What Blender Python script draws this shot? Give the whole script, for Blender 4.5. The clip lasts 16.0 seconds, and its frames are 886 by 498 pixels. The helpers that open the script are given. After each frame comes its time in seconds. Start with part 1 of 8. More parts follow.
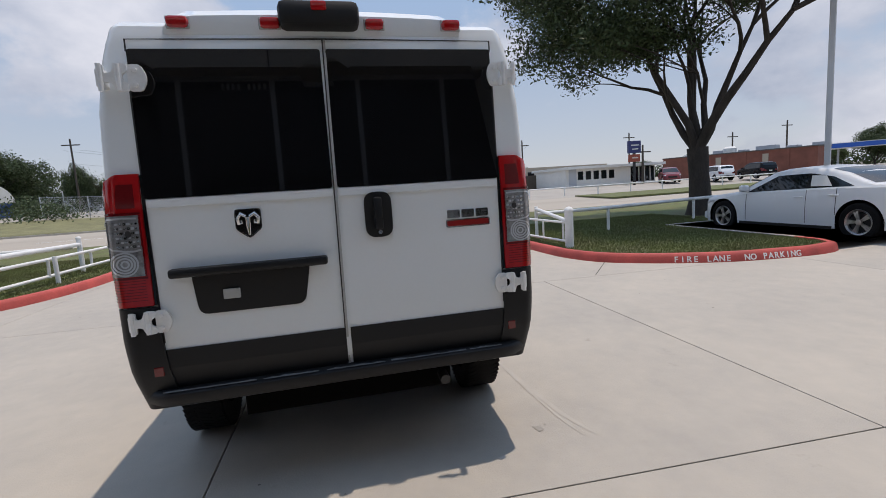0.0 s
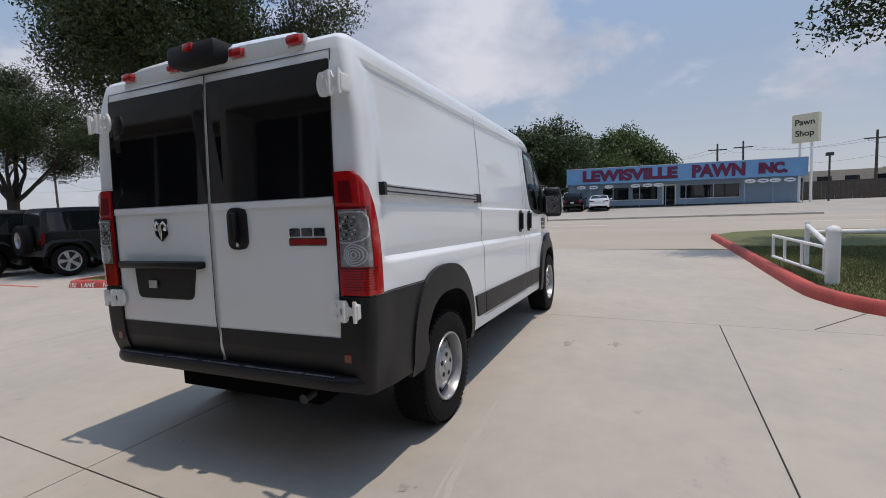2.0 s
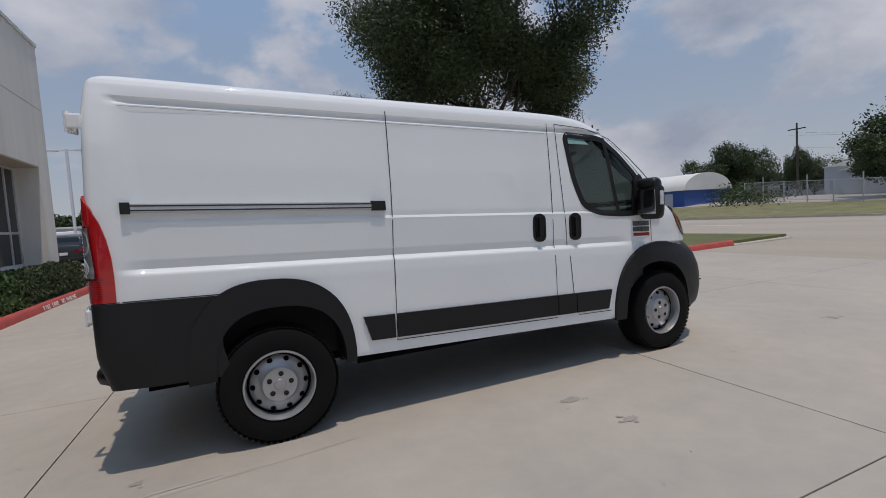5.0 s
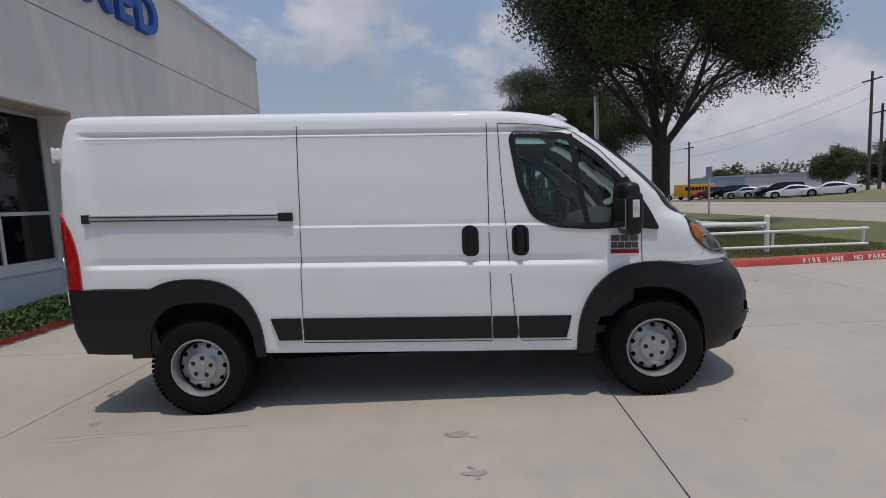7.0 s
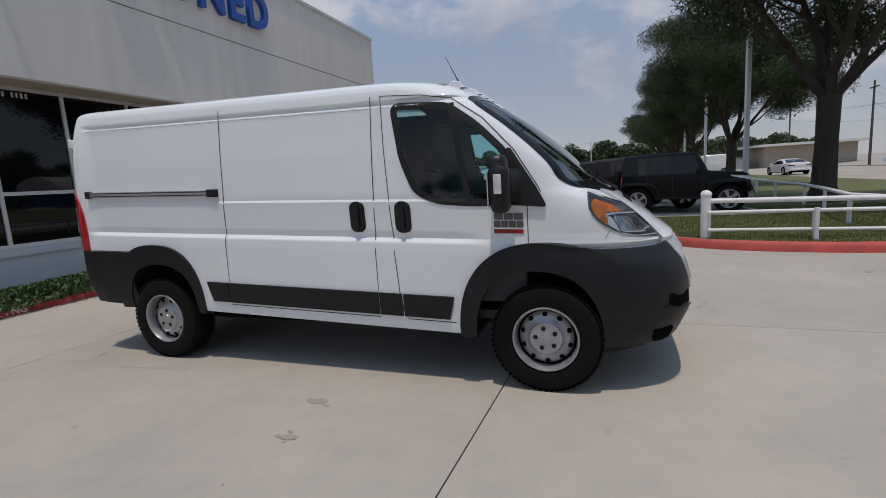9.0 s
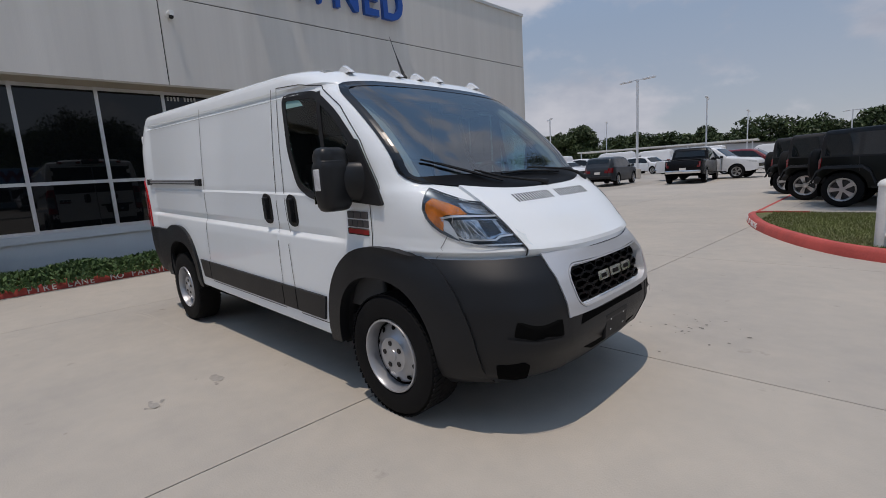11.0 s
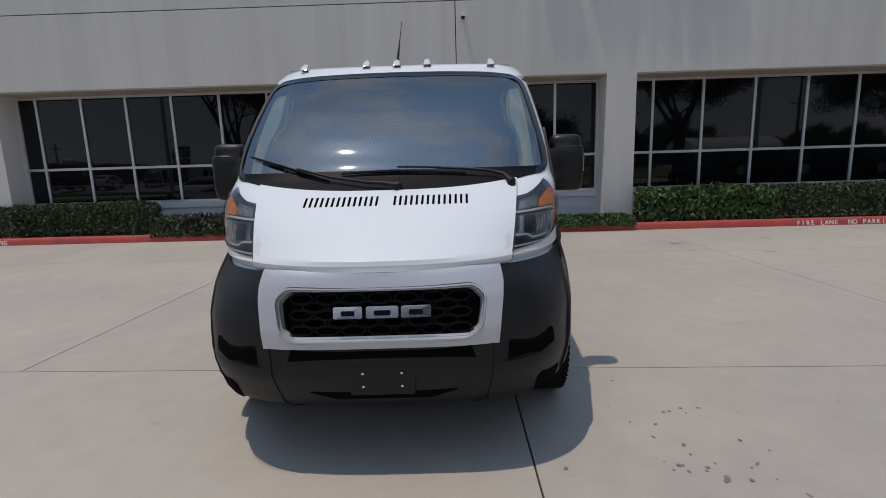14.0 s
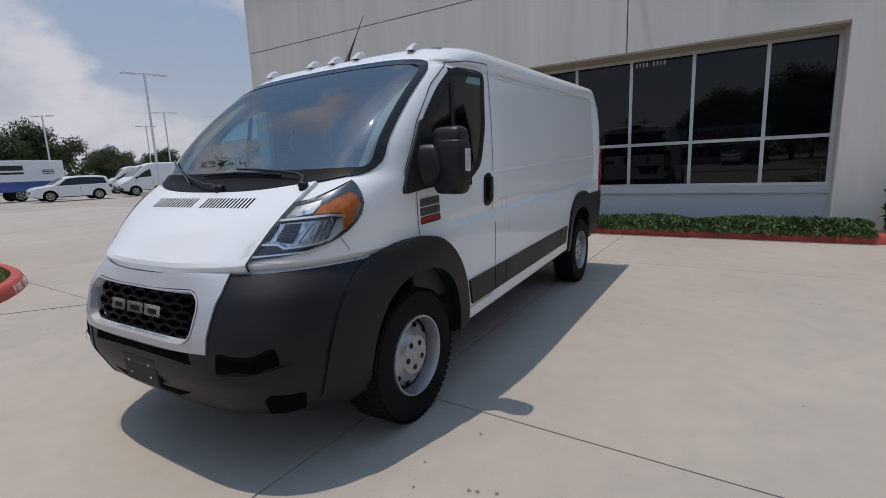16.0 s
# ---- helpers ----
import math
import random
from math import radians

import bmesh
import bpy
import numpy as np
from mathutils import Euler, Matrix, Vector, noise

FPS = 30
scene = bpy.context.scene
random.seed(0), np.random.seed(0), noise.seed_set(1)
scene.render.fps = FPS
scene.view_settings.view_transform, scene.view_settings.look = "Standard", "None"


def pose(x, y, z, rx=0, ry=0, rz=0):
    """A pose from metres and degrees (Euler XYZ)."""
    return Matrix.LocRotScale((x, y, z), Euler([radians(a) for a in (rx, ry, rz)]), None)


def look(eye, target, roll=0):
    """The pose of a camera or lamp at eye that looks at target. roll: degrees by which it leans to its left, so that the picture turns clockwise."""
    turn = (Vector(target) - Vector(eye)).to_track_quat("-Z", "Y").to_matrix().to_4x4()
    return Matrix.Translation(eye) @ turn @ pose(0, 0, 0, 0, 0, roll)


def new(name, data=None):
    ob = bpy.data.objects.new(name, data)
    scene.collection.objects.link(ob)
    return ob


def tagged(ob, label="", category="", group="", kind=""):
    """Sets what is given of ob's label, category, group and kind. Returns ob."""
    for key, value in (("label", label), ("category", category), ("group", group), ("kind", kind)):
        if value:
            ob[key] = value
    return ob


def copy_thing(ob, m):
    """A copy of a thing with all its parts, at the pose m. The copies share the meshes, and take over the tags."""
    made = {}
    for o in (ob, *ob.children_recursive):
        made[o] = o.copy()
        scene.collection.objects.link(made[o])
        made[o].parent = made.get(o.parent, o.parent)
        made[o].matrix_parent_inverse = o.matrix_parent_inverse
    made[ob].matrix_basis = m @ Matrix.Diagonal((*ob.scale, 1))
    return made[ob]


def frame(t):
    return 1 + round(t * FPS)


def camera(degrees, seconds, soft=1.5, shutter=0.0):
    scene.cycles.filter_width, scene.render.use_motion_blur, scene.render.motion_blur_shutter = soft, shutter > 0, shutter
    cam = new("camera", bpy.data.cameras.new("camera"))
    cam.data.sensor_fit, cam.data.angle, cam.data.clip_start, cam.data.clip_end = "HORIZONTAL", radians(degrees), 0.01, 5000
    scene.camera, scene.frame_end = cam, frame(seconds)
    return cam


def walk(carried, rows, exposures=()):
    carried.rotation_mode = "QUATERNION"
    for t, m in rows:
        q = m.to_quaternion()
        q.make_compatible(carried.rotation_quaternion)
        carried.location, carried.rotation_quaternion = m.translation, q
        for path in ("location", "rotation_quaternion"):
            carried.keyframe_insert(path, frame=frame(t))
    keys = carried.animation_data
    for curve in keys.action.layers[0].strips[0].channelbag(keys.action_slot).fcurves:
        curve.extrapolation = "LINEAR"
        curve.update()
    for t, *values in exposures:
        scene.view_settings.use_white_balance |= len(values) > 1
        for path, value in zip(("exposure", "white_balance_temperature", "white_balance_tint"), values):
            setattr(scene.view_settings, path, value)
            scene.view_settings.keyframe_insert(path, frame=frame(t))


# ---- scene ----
cam = camera(86.7, 16.0, soft=0.9)
PATH = [
    (0, (-5.014, 0.034, 1.471), (-3.079, -0.405, 1.213), -3.7),
    (0.5, (-4.989, -0.49, 1.46), (-3.008, -0.612, 1.215), -3.2),
    (1, (-4.935, -1.113, 1.46), (-2.962, -0.877, 1.237), -2.7),
    (1.5, (-4.765, -1.61, 1.443), (-2.846, -1.085, 1.244), -2.5),
    (2, (-4.525, -2.21, 1.432), (-2.704, -1.404, 1.252), -2.5),
    (2.5, (-4.215, -2.625, 1.42), (-2.505, -1.602, 1.251), -2.6),
    (3, (-3.838, -3.101, 1.418), (-2.278, -1.858, 1.267), -2.9),
    (3.5, (-3.434, -3.408, 1.407), (-2.02, -2.003, 1.252), -3.0),
    (4, (-2.921, -3.781, 1.4), (-1.699, -2.206, 1.243), -3.1),
    (4.5, (-2.465, -3.977, 1.351), (-1.426, -2.273, 1.227), -3.6),
    (7, (0.2, -4.422, 1.542), (0.177, -2.432, 1.341), -2.8),
    (7.5, (0.666, -4.454, 1.528), (0.49, -2.474, 1.312), -2.7),
    (8, (1.163, -4.352, 1.518), (0.804, -2.4, 1.272), -2.8),
    (8.5, (1.66, -4.233, 1.499), (1.147, -2.319, 1.225), -3.2),
    (11, (3.828, -2.643, 1.428), (2.456, -1.223, 1.108), -3.7),
    (11.5, (4.148, -2.21, 1.423), (2.622, -0.96, 1.093), -3.6),
    (12, (4.417, -1.711, 1.39), (2.738, -0.678, 1.052), -4.2),
    (12.5, (4.563, -1.215, 1.407), (2.772, -0.388, 1.075), -4.3),
    (13, (4.661, -0.68, 1.398), (2.77, -0.122, 1.067), -3.9),
    (13.5, (4.644, -0.208, 1.415), (2.693, 0.079, 1.08), -3.2),
    (14, (4.644, 0.318, 1.404), (2.672, 0.304, 1.072), -1.7),
    (14.5, (4.513, 0.77, 1.413), (2.565, 0.484, 1.063), -1.3),
    (15, (4.346, 1.344, 1.405), (2.464, 0.776, 1.039), -1.8),
    (15.5, (4.067, 1.823, 1.401), (2.267, 1.037, 1.024), -2.1),
    (16, (3.759, 2.419, 1.398), (2.07, 1.404, 1.053), -2.3),
]
walk(cam, [(t, look(eye, target, roll)) for t, eye, target, roll in PATH],
     exposures=[(t, stops, 6850, 17) for t, stops in ((0, 0.22), (1.0, 0.20), (2.5, -0.06), (4.0, -0.30), (4.5, -0.27), (8.5, -0.26), (11, -0.24), (12.5, -0.28), (15, -0.31), (15.5, -0.31), (16, -0.15))])

# ---- light: high noon sun through a hazy sky with loose cloud ----
SUN = Vector((0.065, -0.205, 1.0)).normalized()
world = bpy.data.worlds.new("sky")
scene.world = world
world.use_nodes = True
wt = world.node_tree
wt.nodes.clear()


def wnode(kind, **at):
    n = wt.nodes.new(kind)
    for k, v in at.items():
        n.inputs[k].default_value = v
    return n


sky = wt.nodes.new("ShaderNodeTexSky")
sky.sky_type, sky.sun_disc = "NISHITA", False
sky.sun_elevation = math.asin(SUN.z)
sky.sun_rotation = math.atan2(SUN.x, SUN.y)
sky.air_density, sky.dust_density, sky.ozone_density = 1.0, 0.25, 2.5
coord = wt.nodes.new("ShaderNodeTexCoord")
sep = wt.nodes.new("ShaderNodeSeparateXYZ")
wt.links.new(coord.outputs["Generated"], sep.inputs[0])
up = wt.nodes.new("ShaderNodeMath")
up.operation, up.inputs[1].default_value = "MAXIMUM", 0.0
wt.links.new(sep.outputs["Z"], up.inputs[0])
# loose heaped cloud, flattened a little
plane = wt.nodes.new("ShaderNodeMapping")
plane.inputs["Scale"].default_value = (1.0, 1.0, 1.7)
plane.inputs["Location"].default_value = (0.9, 0.45, 0.2)
wt.links.new(coord.outputs["Generated"], plane.inputs[0])
big = wnode("ShaderNodeTexNoise", Scale=3.0, Detail=12.0, Roughness=0.55, Distortion=0.1)
wt.links.new(plane.outputs[0], big.inputs["Vector"])
cover = wt.nodes.new("ShaderNodeMapRange")
cover.interpolation_type = "SMOOTHSTEP"
for k, v in (("From Min", 0.462), ("From Max", 0.575), ("To Min", 0.0), ("To Max", 0.80)):
    cover.inputs[k].default_value = v
wt.links.new(big.outputs["Fac"], cover.inputs["Value"])
thin = wt.nodes.new("ShaderNodeMapRange")
for k, v in (("From Min", 0.70), ("From Max", 0.90), ("To Min", 1.0), ("To Max", 0.7)):
    thin.inputs[k].default_value = v
wt.links.new(up.outputs[0], thin.inputs["Value"])
less = wt.nodes.new("ShaderNodeMath")
less.operation = "MULTIPLY"
wt.links.new(cover.outputs[0], less.inputs[0])
wt.links.new(thin.outputs[0], less.inputs[1])
shade = wnode("ShaderNodeTexNoise", Scale=3.4, Detail=8.0, Roughness=0.55)
wt.links.new(plane.outputs[0], shade.inputs["Vector"])
tone = wt.nodes.new("ShaderNodeValToRGB")
tone.color_ramp.elements[0].position, tone.color_ramp.elements[0].color = 0.34, (2.9, 3.5, 4.5, 1)
tone.color_ramp.elements[1].position, tone.color_ramp.elements[1].color = 0.62, (6.2, 6.6, 7.2, 1)
wt.links.new(shade.outputs["Fac"], tone.inputs["Fac"])
# pale haze near the horizon, clear blue overhead
haze = wt.nodes.new("ShaderNodeValToRGB")
for k, (at_, col) in enumerate(((0.0, (4.05, 4.55, 5.1, 1)), (0.25, (2.95, 4.0, 5.35, 1)), (0.60, (2.3, 4.3, 7.3, 1)))):
    e = haze.color_ramp.elements[k] if k < 2 else haze.color_ramp.elements.new(at_)
    e.position, e.color = at_, col
wt.links.new(up.outputs[0], haze.inputs["Fac"])
pale = wt.nodes.new("ShaderNodeMix")
pale.data_type = "RGBA"
pale.inputs[0].default_value = 0.85
wt.links.new(sky.outputs[0], pale.inputs[6])
wt.links.new(haze.outputs[0], pale.inputs[7])
mixsky = wt.nodes.new("ShaderNodeMix")
mixsky.data_type = "RGBA"
wt.links.new(less.outputs[0], mixsky.inputs[0])
wt.links.new(pale.outputs[2], mixsky.inputs[6])
wt.links.new(tone.outputs[0], mixsky.inputs[7])
# the haze glows round the sun
dot = wt.nodes.new("ShaderNodeVectorMath")
dot.operation = "DOT_PRODUCT"
wt.links.new(coord.outputs["Generated"], dot.inputs[0])
dot.inputs[1].default_value = tuple(SUN)
pos = wt.nodes.new("ShaderNodeMath")
pos.operation, pos.inputs[1].default_value = "MAXIMUM", 0.0
wt.links.new(dot.outputs["Value"], pos.inputs[0])
power = wt.nodes.new("ShaderNodeMath")
power.operation, power.inputs[1].default_value = "POWER", 260.0
wt.links.new(pos.outputs[0], power.inputs[0])
glow = wt.nodes.new("ShaderNodeMix")
glow.data_type, glow.blend_type = "RGBA", "ADD"
glow.inputs[7].default_value = (5.0, 5.1, 5.2, 1)
wt.links.new(power.outputs[0], glow.inputs[0])
wt.links.new(mixsky.outputs[2], glow.inputs[6])
wider = wt.nodes.new("ShaderNodeMath")
wider.operation, wider.inputs[1].default_value = "POWER", 12.0
wt.links.new(pos.outputs[0], wider.inputs[0])
aureole = wt.nodes.new("ShaderNodeMix")
aureole.data_type, aureole.blend_type = "RGBA", "ADD"
aureole.inputs[7].default_value = (2.4, 3.6, 5.0, 1)
wt.links.new(wider.outputs[0], aureole.inputs[0])
wt.links.new(glow.outputs[2], aureole.inputs[6])
bg = wt.nodes.new("ShaderNodeBackground")
bg.inputs["Strength"].default_value = 0.107
wt.links.new(aureole.outputs[2], bg.inputs["Color"])
wout = wt.nodes.new("ShaderNodeOutputWorld")
wt.links.new(bg.outputs[0], wout.inputs["Surface"])

sun = new("sun", bpy.data.lights.new("sun", "SUN"))
sun.data.energy, sun.data.angle, sun.data.color = 2.32, radians(0.55), (1.0, 0.93, 0.82)
sun.matrix_world = look((0, 0, 30), Vector((0, 0, 30)) - SUN)

# ---- materials ----
def mat(name, color, rough=0.6, metal=0.0, vary=0.0, scale=8.0, fine=60.0, bump=0.0, coat=0.0, dark=None, spots=0.0,
        stretch=(1, 1, 1), spec=0.5, island=0.0, obj=0.0, trans=0.0, ior=1.45, emit=None, bumpscale=None, world=False):
    """A surface with broad stains, fine grain, relief and a spread from piece to piece."""
    m = bpy.data.materials.new(name)
    m.use_nodes = True
    t = m.node_tree
    b = t.nodes["Principled BSDF"]
    b.inputs["Base Color"].default_value = (*color, 1)
    b.inputs["Roughness"].default_value = rough
    b.inputs["Metallic"].default_value = metal
    b.inputs["Coat Weight"].default_value = coat
    b.inputs["Coat Roughness"].default_value = 0.04
    b.inputs["Specular IOR Level"].default_value = spec
    b.inputs["Transmission Weight"].default_value = trans
    b.inputs["IOR"].default_value = ior
    if emit:
        b.inputs["Emission Color"].default_value = (*emit[0], 1)
        b.inputs["Emission Strength"].default_value = emit[1]
    if not (vary or bump or island or obj):
        return m
    geo = t.nodes.new("ShaderNodeTexCoord")
    mp = t.nodes.new("ShaderNodeMapping")
    mp.inputs["Scale"].default_value = stretch
    if world:
        t.links.new(t.nodes.new("ShaderNodeNewGeometry").outputs["Position"], mp.inputs[0])
    else:
        t.links.new(geo.outputs["Object"], mp.inputs[0])

    def noise_node(s, d, r=0.6):
        n = t.nodes.new("ShaderNodeTexNoise")
        n.inputs["Scale"].default_value, n.inputs["Detail"].default_value, n.inputs["Roughness"].default_value = s, d, r
        t.links.new(mp.outputs[0], n.inputs["Vector"])
        return n

    broad, grain = noise_node(scale, 5), noise_node(fine, 3)
    add = t.nodes.new("ShaderNodeMath")
    add.operation = "MULTIPLY_ADD"
    t.links.new(grain.outputs["Fac"], add.inputs[0])
    add.inputs[1].default_value = 0.45
    t.links.new(broad.outputs["Fac"], add.inputs[2])
    last = add.outputs[0]
    for weight, node, socket in ((island, "ShaderNodeNewGeometry", "Random Per Island"), (obj, "ShaderNodeObjectInfo", "Random")):
        if weight:
            src = t.nodes.new(node)
            more = t.nodes.new("ShaderNodeMath")
            more.operation = "MULTIPLY_ADD"
            more.inputs[1].default_value = weight
            t.links.new(src.outputs[socket], more.inputs[0])
            t.links.new(last, more.inputs[2])
            last = more.outputs[0]
    rng = t.nodes.new("ShaderNodeMapRange")
    lo, hi = 0.45, 1.0 + island + obj
    rng.inputs["From Min"].default_value, rng.inputs["From Max"].default_value = lo, hi
    t.links.new(last, rng.inputs["Value"])
    mix = t.nodes.new("ShaderNodeMix")
    mix.data_type = "RGBA"
    low = dark or tuple(c * (1 - vary) for c in color)
    high = tuple(min(1, c * (1 + vary * 0.6)) for c in color)
    mix.inputs[6].default_value, mix.inputs[7].default_value = (*low, 1), (*high, 1)
    t.links.new(rng.outputs[0], mix.inputs[0])
    out = mix.outputs[2]
    if spots:
        sp = noise_node(scale * 5.3, 4, 0.7)
        ramp = t.nodes.new("ShaderNodeMapRange")
        ramp.inputs["From Min"].default_value, ramp.inputs["From Max"].default_value = 0.66, 0.74
        ramp.inputs["To Max"].default_value = spots
        t.links.new(sp.outputs["Fac"], ramp.inputs["Value"])
        mx = t.nodes.new("ShaderNodeMix")
        mx.data_type = "RGBA"
        mx.inputs[7].default_value = (*(c * 0.35 for c in color), 1)
        t.links.new(ramp.outputs[0], mx.inputs[0])
        t.links.new(out, mx.inputs[6])
        out = mx.outputs[2]
    t.links.new(out, b.inputs["Base Color"])
    rr = t.nodes.new("ShaderNodeMapRange")
    rr.inputs["To Min"].default_value, rr.inputs["To Max"].default_value = max(0.02, rough - 0.12 * (rough > 0.3)), min(1, rough + 0.1 * (rough > 0.3))
    t.links.new(broad.outputs["Fac"], rr.inputs["Value"])
    t.links.new(rr.outputs[0], b.inputs["Roughness"])
    if bump:
        bp = t.nodes.new("ShaderNodeBump")
        bp.inputs["Strength"].default_value, bp.inputs["Distance"].default_value = bump, 0.01
        src = noise_node(bumpscale, 4) if bumpscale else grain
        t.links.new(src.outputs["Fac"], bp.inputs["Height"])
        t.links.new(bp.outputs[0], b.inputs["Normal"])
    return m


def glass_mat(name, tint, through_part, rough=0.02, ior=2.5):
    """A thin pane: clear tinted see-through with a Fresnel gloss on top."""
    m = bpy.data.materials.new(name)
    m.use_nodes = True
    t = m.node_tree
    t.nodes.clear()
    clear, gloss = t.nodes.new("ShaderNodeBsdfTransparent"), t.nodes.new("ShaderNodeBsdfGlossy")
    clear.inputs["Color"].default_value = (*(c * through_part for c in tint), 1)
    gloss.inputs["Roughness"].default_value = rough
    fr = t.nodes.new("ShaderNodeFresnel")
    fr.inputs["IOR"].default_value = ior
    mx, out = t.nodes.new("ShaderNodeMixShader"), t.nodes.new("ShaderNodeOutputMaterial")
    t.links.new(fr.outputs[0], mx.inputs[0])
    t.links.new(clear.outputs[0], mx.inputs[1])
    t.links.new(gloss.outputs[0], mx.inputs[2])
    t.links.new(mx.outputs[0], out.inputs[0])
    return m


M = {}
M["concrete"] = mat("concrete", (0.412, 0.372, 0.316), 0.85, vary=0.30, scale=0.5, fine=5, bump=0.25, spots=0.28, obj=0.12, world=True, bumpscale=90, dark=(0.346, 0.323, 0.290))
M["concrete_far"] = mat("concrete_far", (0.372, 0.340, 0.296), 0.85, vary=0.18, scale=0.35, fine=20, bump=0.1)
M["stain"] = mat("stain", (0.22, 0.205, 0.183), 0.85, vary=0.3, scale=30)
M["stain_soft"] = mat("stain_soft", (0.33, 0.308, 0.276), 0.85, vary=0.25, scale=18)
M["joint"] = mat("joint", (0.035, 0.032, 0.03), 0.9, vary=0.4, scale=6)
M["road"] = mat("road", (0.395, 0.348, 0.286), 0.85, vary=0.18, scale=0.3, fine=15, bump=0.1, stretch=(1, 0.25, 1))
M["kerb_red"] = mat("kerb_red", (0.50, 0.085, 0.07), 0.7, vary=0.35, scale=2.2, fine=50, bump=0.2, spots=0.5)
M["kerb_plain"] = mat("kerb_plain", (0.5, 0.46, 0.4), 0.85, vary=0.2, scale=2, bump=0.2)
M["lawn"] = mat("lawn", (0.105, 0.135, 0.042), 0.95, vary=0.45, scale=0.9, fine=90, bump=0.6, dark=(0.115, 0.100, 0.05))
M["grass"] = mat("grass", (0.125, 0.155, 0.045), 0.9, vary=0.5, scale=0.9, fine=30, island=0.5, dark=(0.10, 0.092, 0.042))
M["drygrass"] = mat("drygrass", (0.20, 0.19, 0.09), 0.95, vary=0.4, scale=0.8, fine=40, bump=0.4)
M["bed"] = mat("bed", (0.10, 0.07, 0.045), 0.95, vary=0.4, scale=6, fine=60, bump=0.6)
M["gravel"] = mat("gravel", (0.36, 0.30, 0.225), 0.95, vary=0.45, scale=7, fine=70, bump=0.8, spots=0.3)
M["stucco"] = mat("stucco", (0.77, 0.74, 0.69), 0.92, vary=0.13, scale=0.9, fine=3.5, bump=0.35, stretch=(1, 1, 0.05), bumpscale=140)
M["stucco_reveal"] = mat("stucco_reveal", (0.45, 0.40, 0.32), 0.92, vary=0.08, scale=0.8, fine=140, bump=0.35)
M["apron_white"] = mat("apron_white", (0.62, 0.65, 0.67), 0.8, vary=0.07, scale=1.5, fine=90, bump=0.2)
M["mullion"] = mat("mullion", (0.66, 0.67, 0.68), 0.35, metal=0.6, vary=0.06, scale=3)
M["shopglass"] = mat("shopglass", (0.004, 0.005, 0.006), 0.02, spec=0.5)
M["coping"] = mat("coping", (0.62, 0.62, 0.6), 0.5, metal=0.3, vary=0.06, scale=2)
M["sign_blue"] = mat("sign_blue", (0.02, 0.10, 0.42), 0.35, vary=0.1, scale=3)
M["white_paint"] = mat("white_paint", (0.78, 0.78, 0.76), 0.55, vary=0.12, scale=3, fine=40, bump=0.08, spots=0.2)
M["van_white"] = mat("van_white", (0.825, 0.866, 0.885), 0.5, spec=0.12, coat=0.9, vary=0.02, scale=1.2)
M["van_silver"] = mat("van_silver", (0.56, 0.575, 0.60), 0.40, metal=0.35, coat=0.3, vary=0.04, scale=2, fine=500)
M["cladding"] = mat("cladding", (0.0088, 0.0098, 0.0118), 0.46, spec=0.42, vary=0.15, scale=3, fine=400, bump=0.12)
M["mirror_black"] = mat("mirror_black", (0.014, 0.0145, 0.0155), 0.40, spec=0.4, vary=0.1, scale=4, fine=300, bump=0.05)
M["lamp_deep"] = mat("lamp_deep", (0.07, 0.082, 0.095), 0.12, metal=0.6, vary=0.4, scale=20)
M["black_gloss"] = mat("black_gloss", (0.010, 0.010, 0.011), 0.12)
M["black_soft"] = mat("black_soft", (0.010, 0.010, 0.011), 0.6, vary=0.2, scale=5)
M["liner"] = mat("liner", (0.035, 0.036, 0.038), 0.8, vary=0.3, scale=5)
# near-black for openings, hollows and undersides: shade put into the colour
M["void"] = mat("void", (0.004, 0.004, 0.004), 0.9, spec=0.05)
M["rear_glass"] = mat("rear_glass", (0.006, 0.006, 0.007), 0.03, spec=0.4)
M["rubber"] = mat("rubber", (0.0055, 0.0055, 0.006), 0.8, spec=0.25, vary=0.25, scale=6, fine=80, bump=0.2)
M["steel_wheel"] = mat("steel_wheel", (0.40, 0.41, 0.43), 0.36, metal=0.6, vary=0.07, scale=9)
M["alloy"] = mat("alloy", (0.55, 0.55, 0.56), 0.3, metal=0.9)
M["dark_metal"] = mat("dark_metal", (0.06, 0.06, 0.062), 0.5, metal=0.7, vary=0.2, scale=6)
M["chrome"] = mat("chrome", (0.75, 0.75, 0.76), 0.12, metal=1.0)
M["galv"] = mat("galv", (0.55, 0.56, 0.57), 0.45, metal=0.6, vary=0.12, scale=4)
M["red_lens"] = mat("red_lens", (0.46, 0.010, 0.012), 0.08, coat=0.8, vary=0.15, scale=30, fine=90)
M["red_dark"] = mat("red_dark", (0.16, 0.006, 0.008), 0.1, coat=0.6, vary=0.2, scale=30, fine=90)
M["clear_lens"] = mat("clear_lens", (0.80, 0.81, 0.83), 0.15, metal=0.25, coat=0.9, vary=0.35, scale=22, fine=70)
M["amber"] = mat("amber", (0.62, 0.20, 0.03), 0.25, vary=0.55, scale=22, fine=80)
M["lamp_dark"] = mat("lamp_dark", (0.11, 0.13, 0.15), 0.15, metal=0.6, vary=0.35, scale=16)
M["lamp_silver"] = mat("lamp_silver", (0.62, 0.66, 0.70), 0.22, metal=0.85, vary=0.7, scale=26, fine=90)
M["hinge_white"] = mat("hinge_white", (0.86, 0.87, 0.87), 0.4, vary=0.1, scale=12, coat=0.3)
M["lamp_bright"] = mat("lamp_bright", (0.80, 0.84, 0.88), 0.25, metal=0.6, coat=0.6)
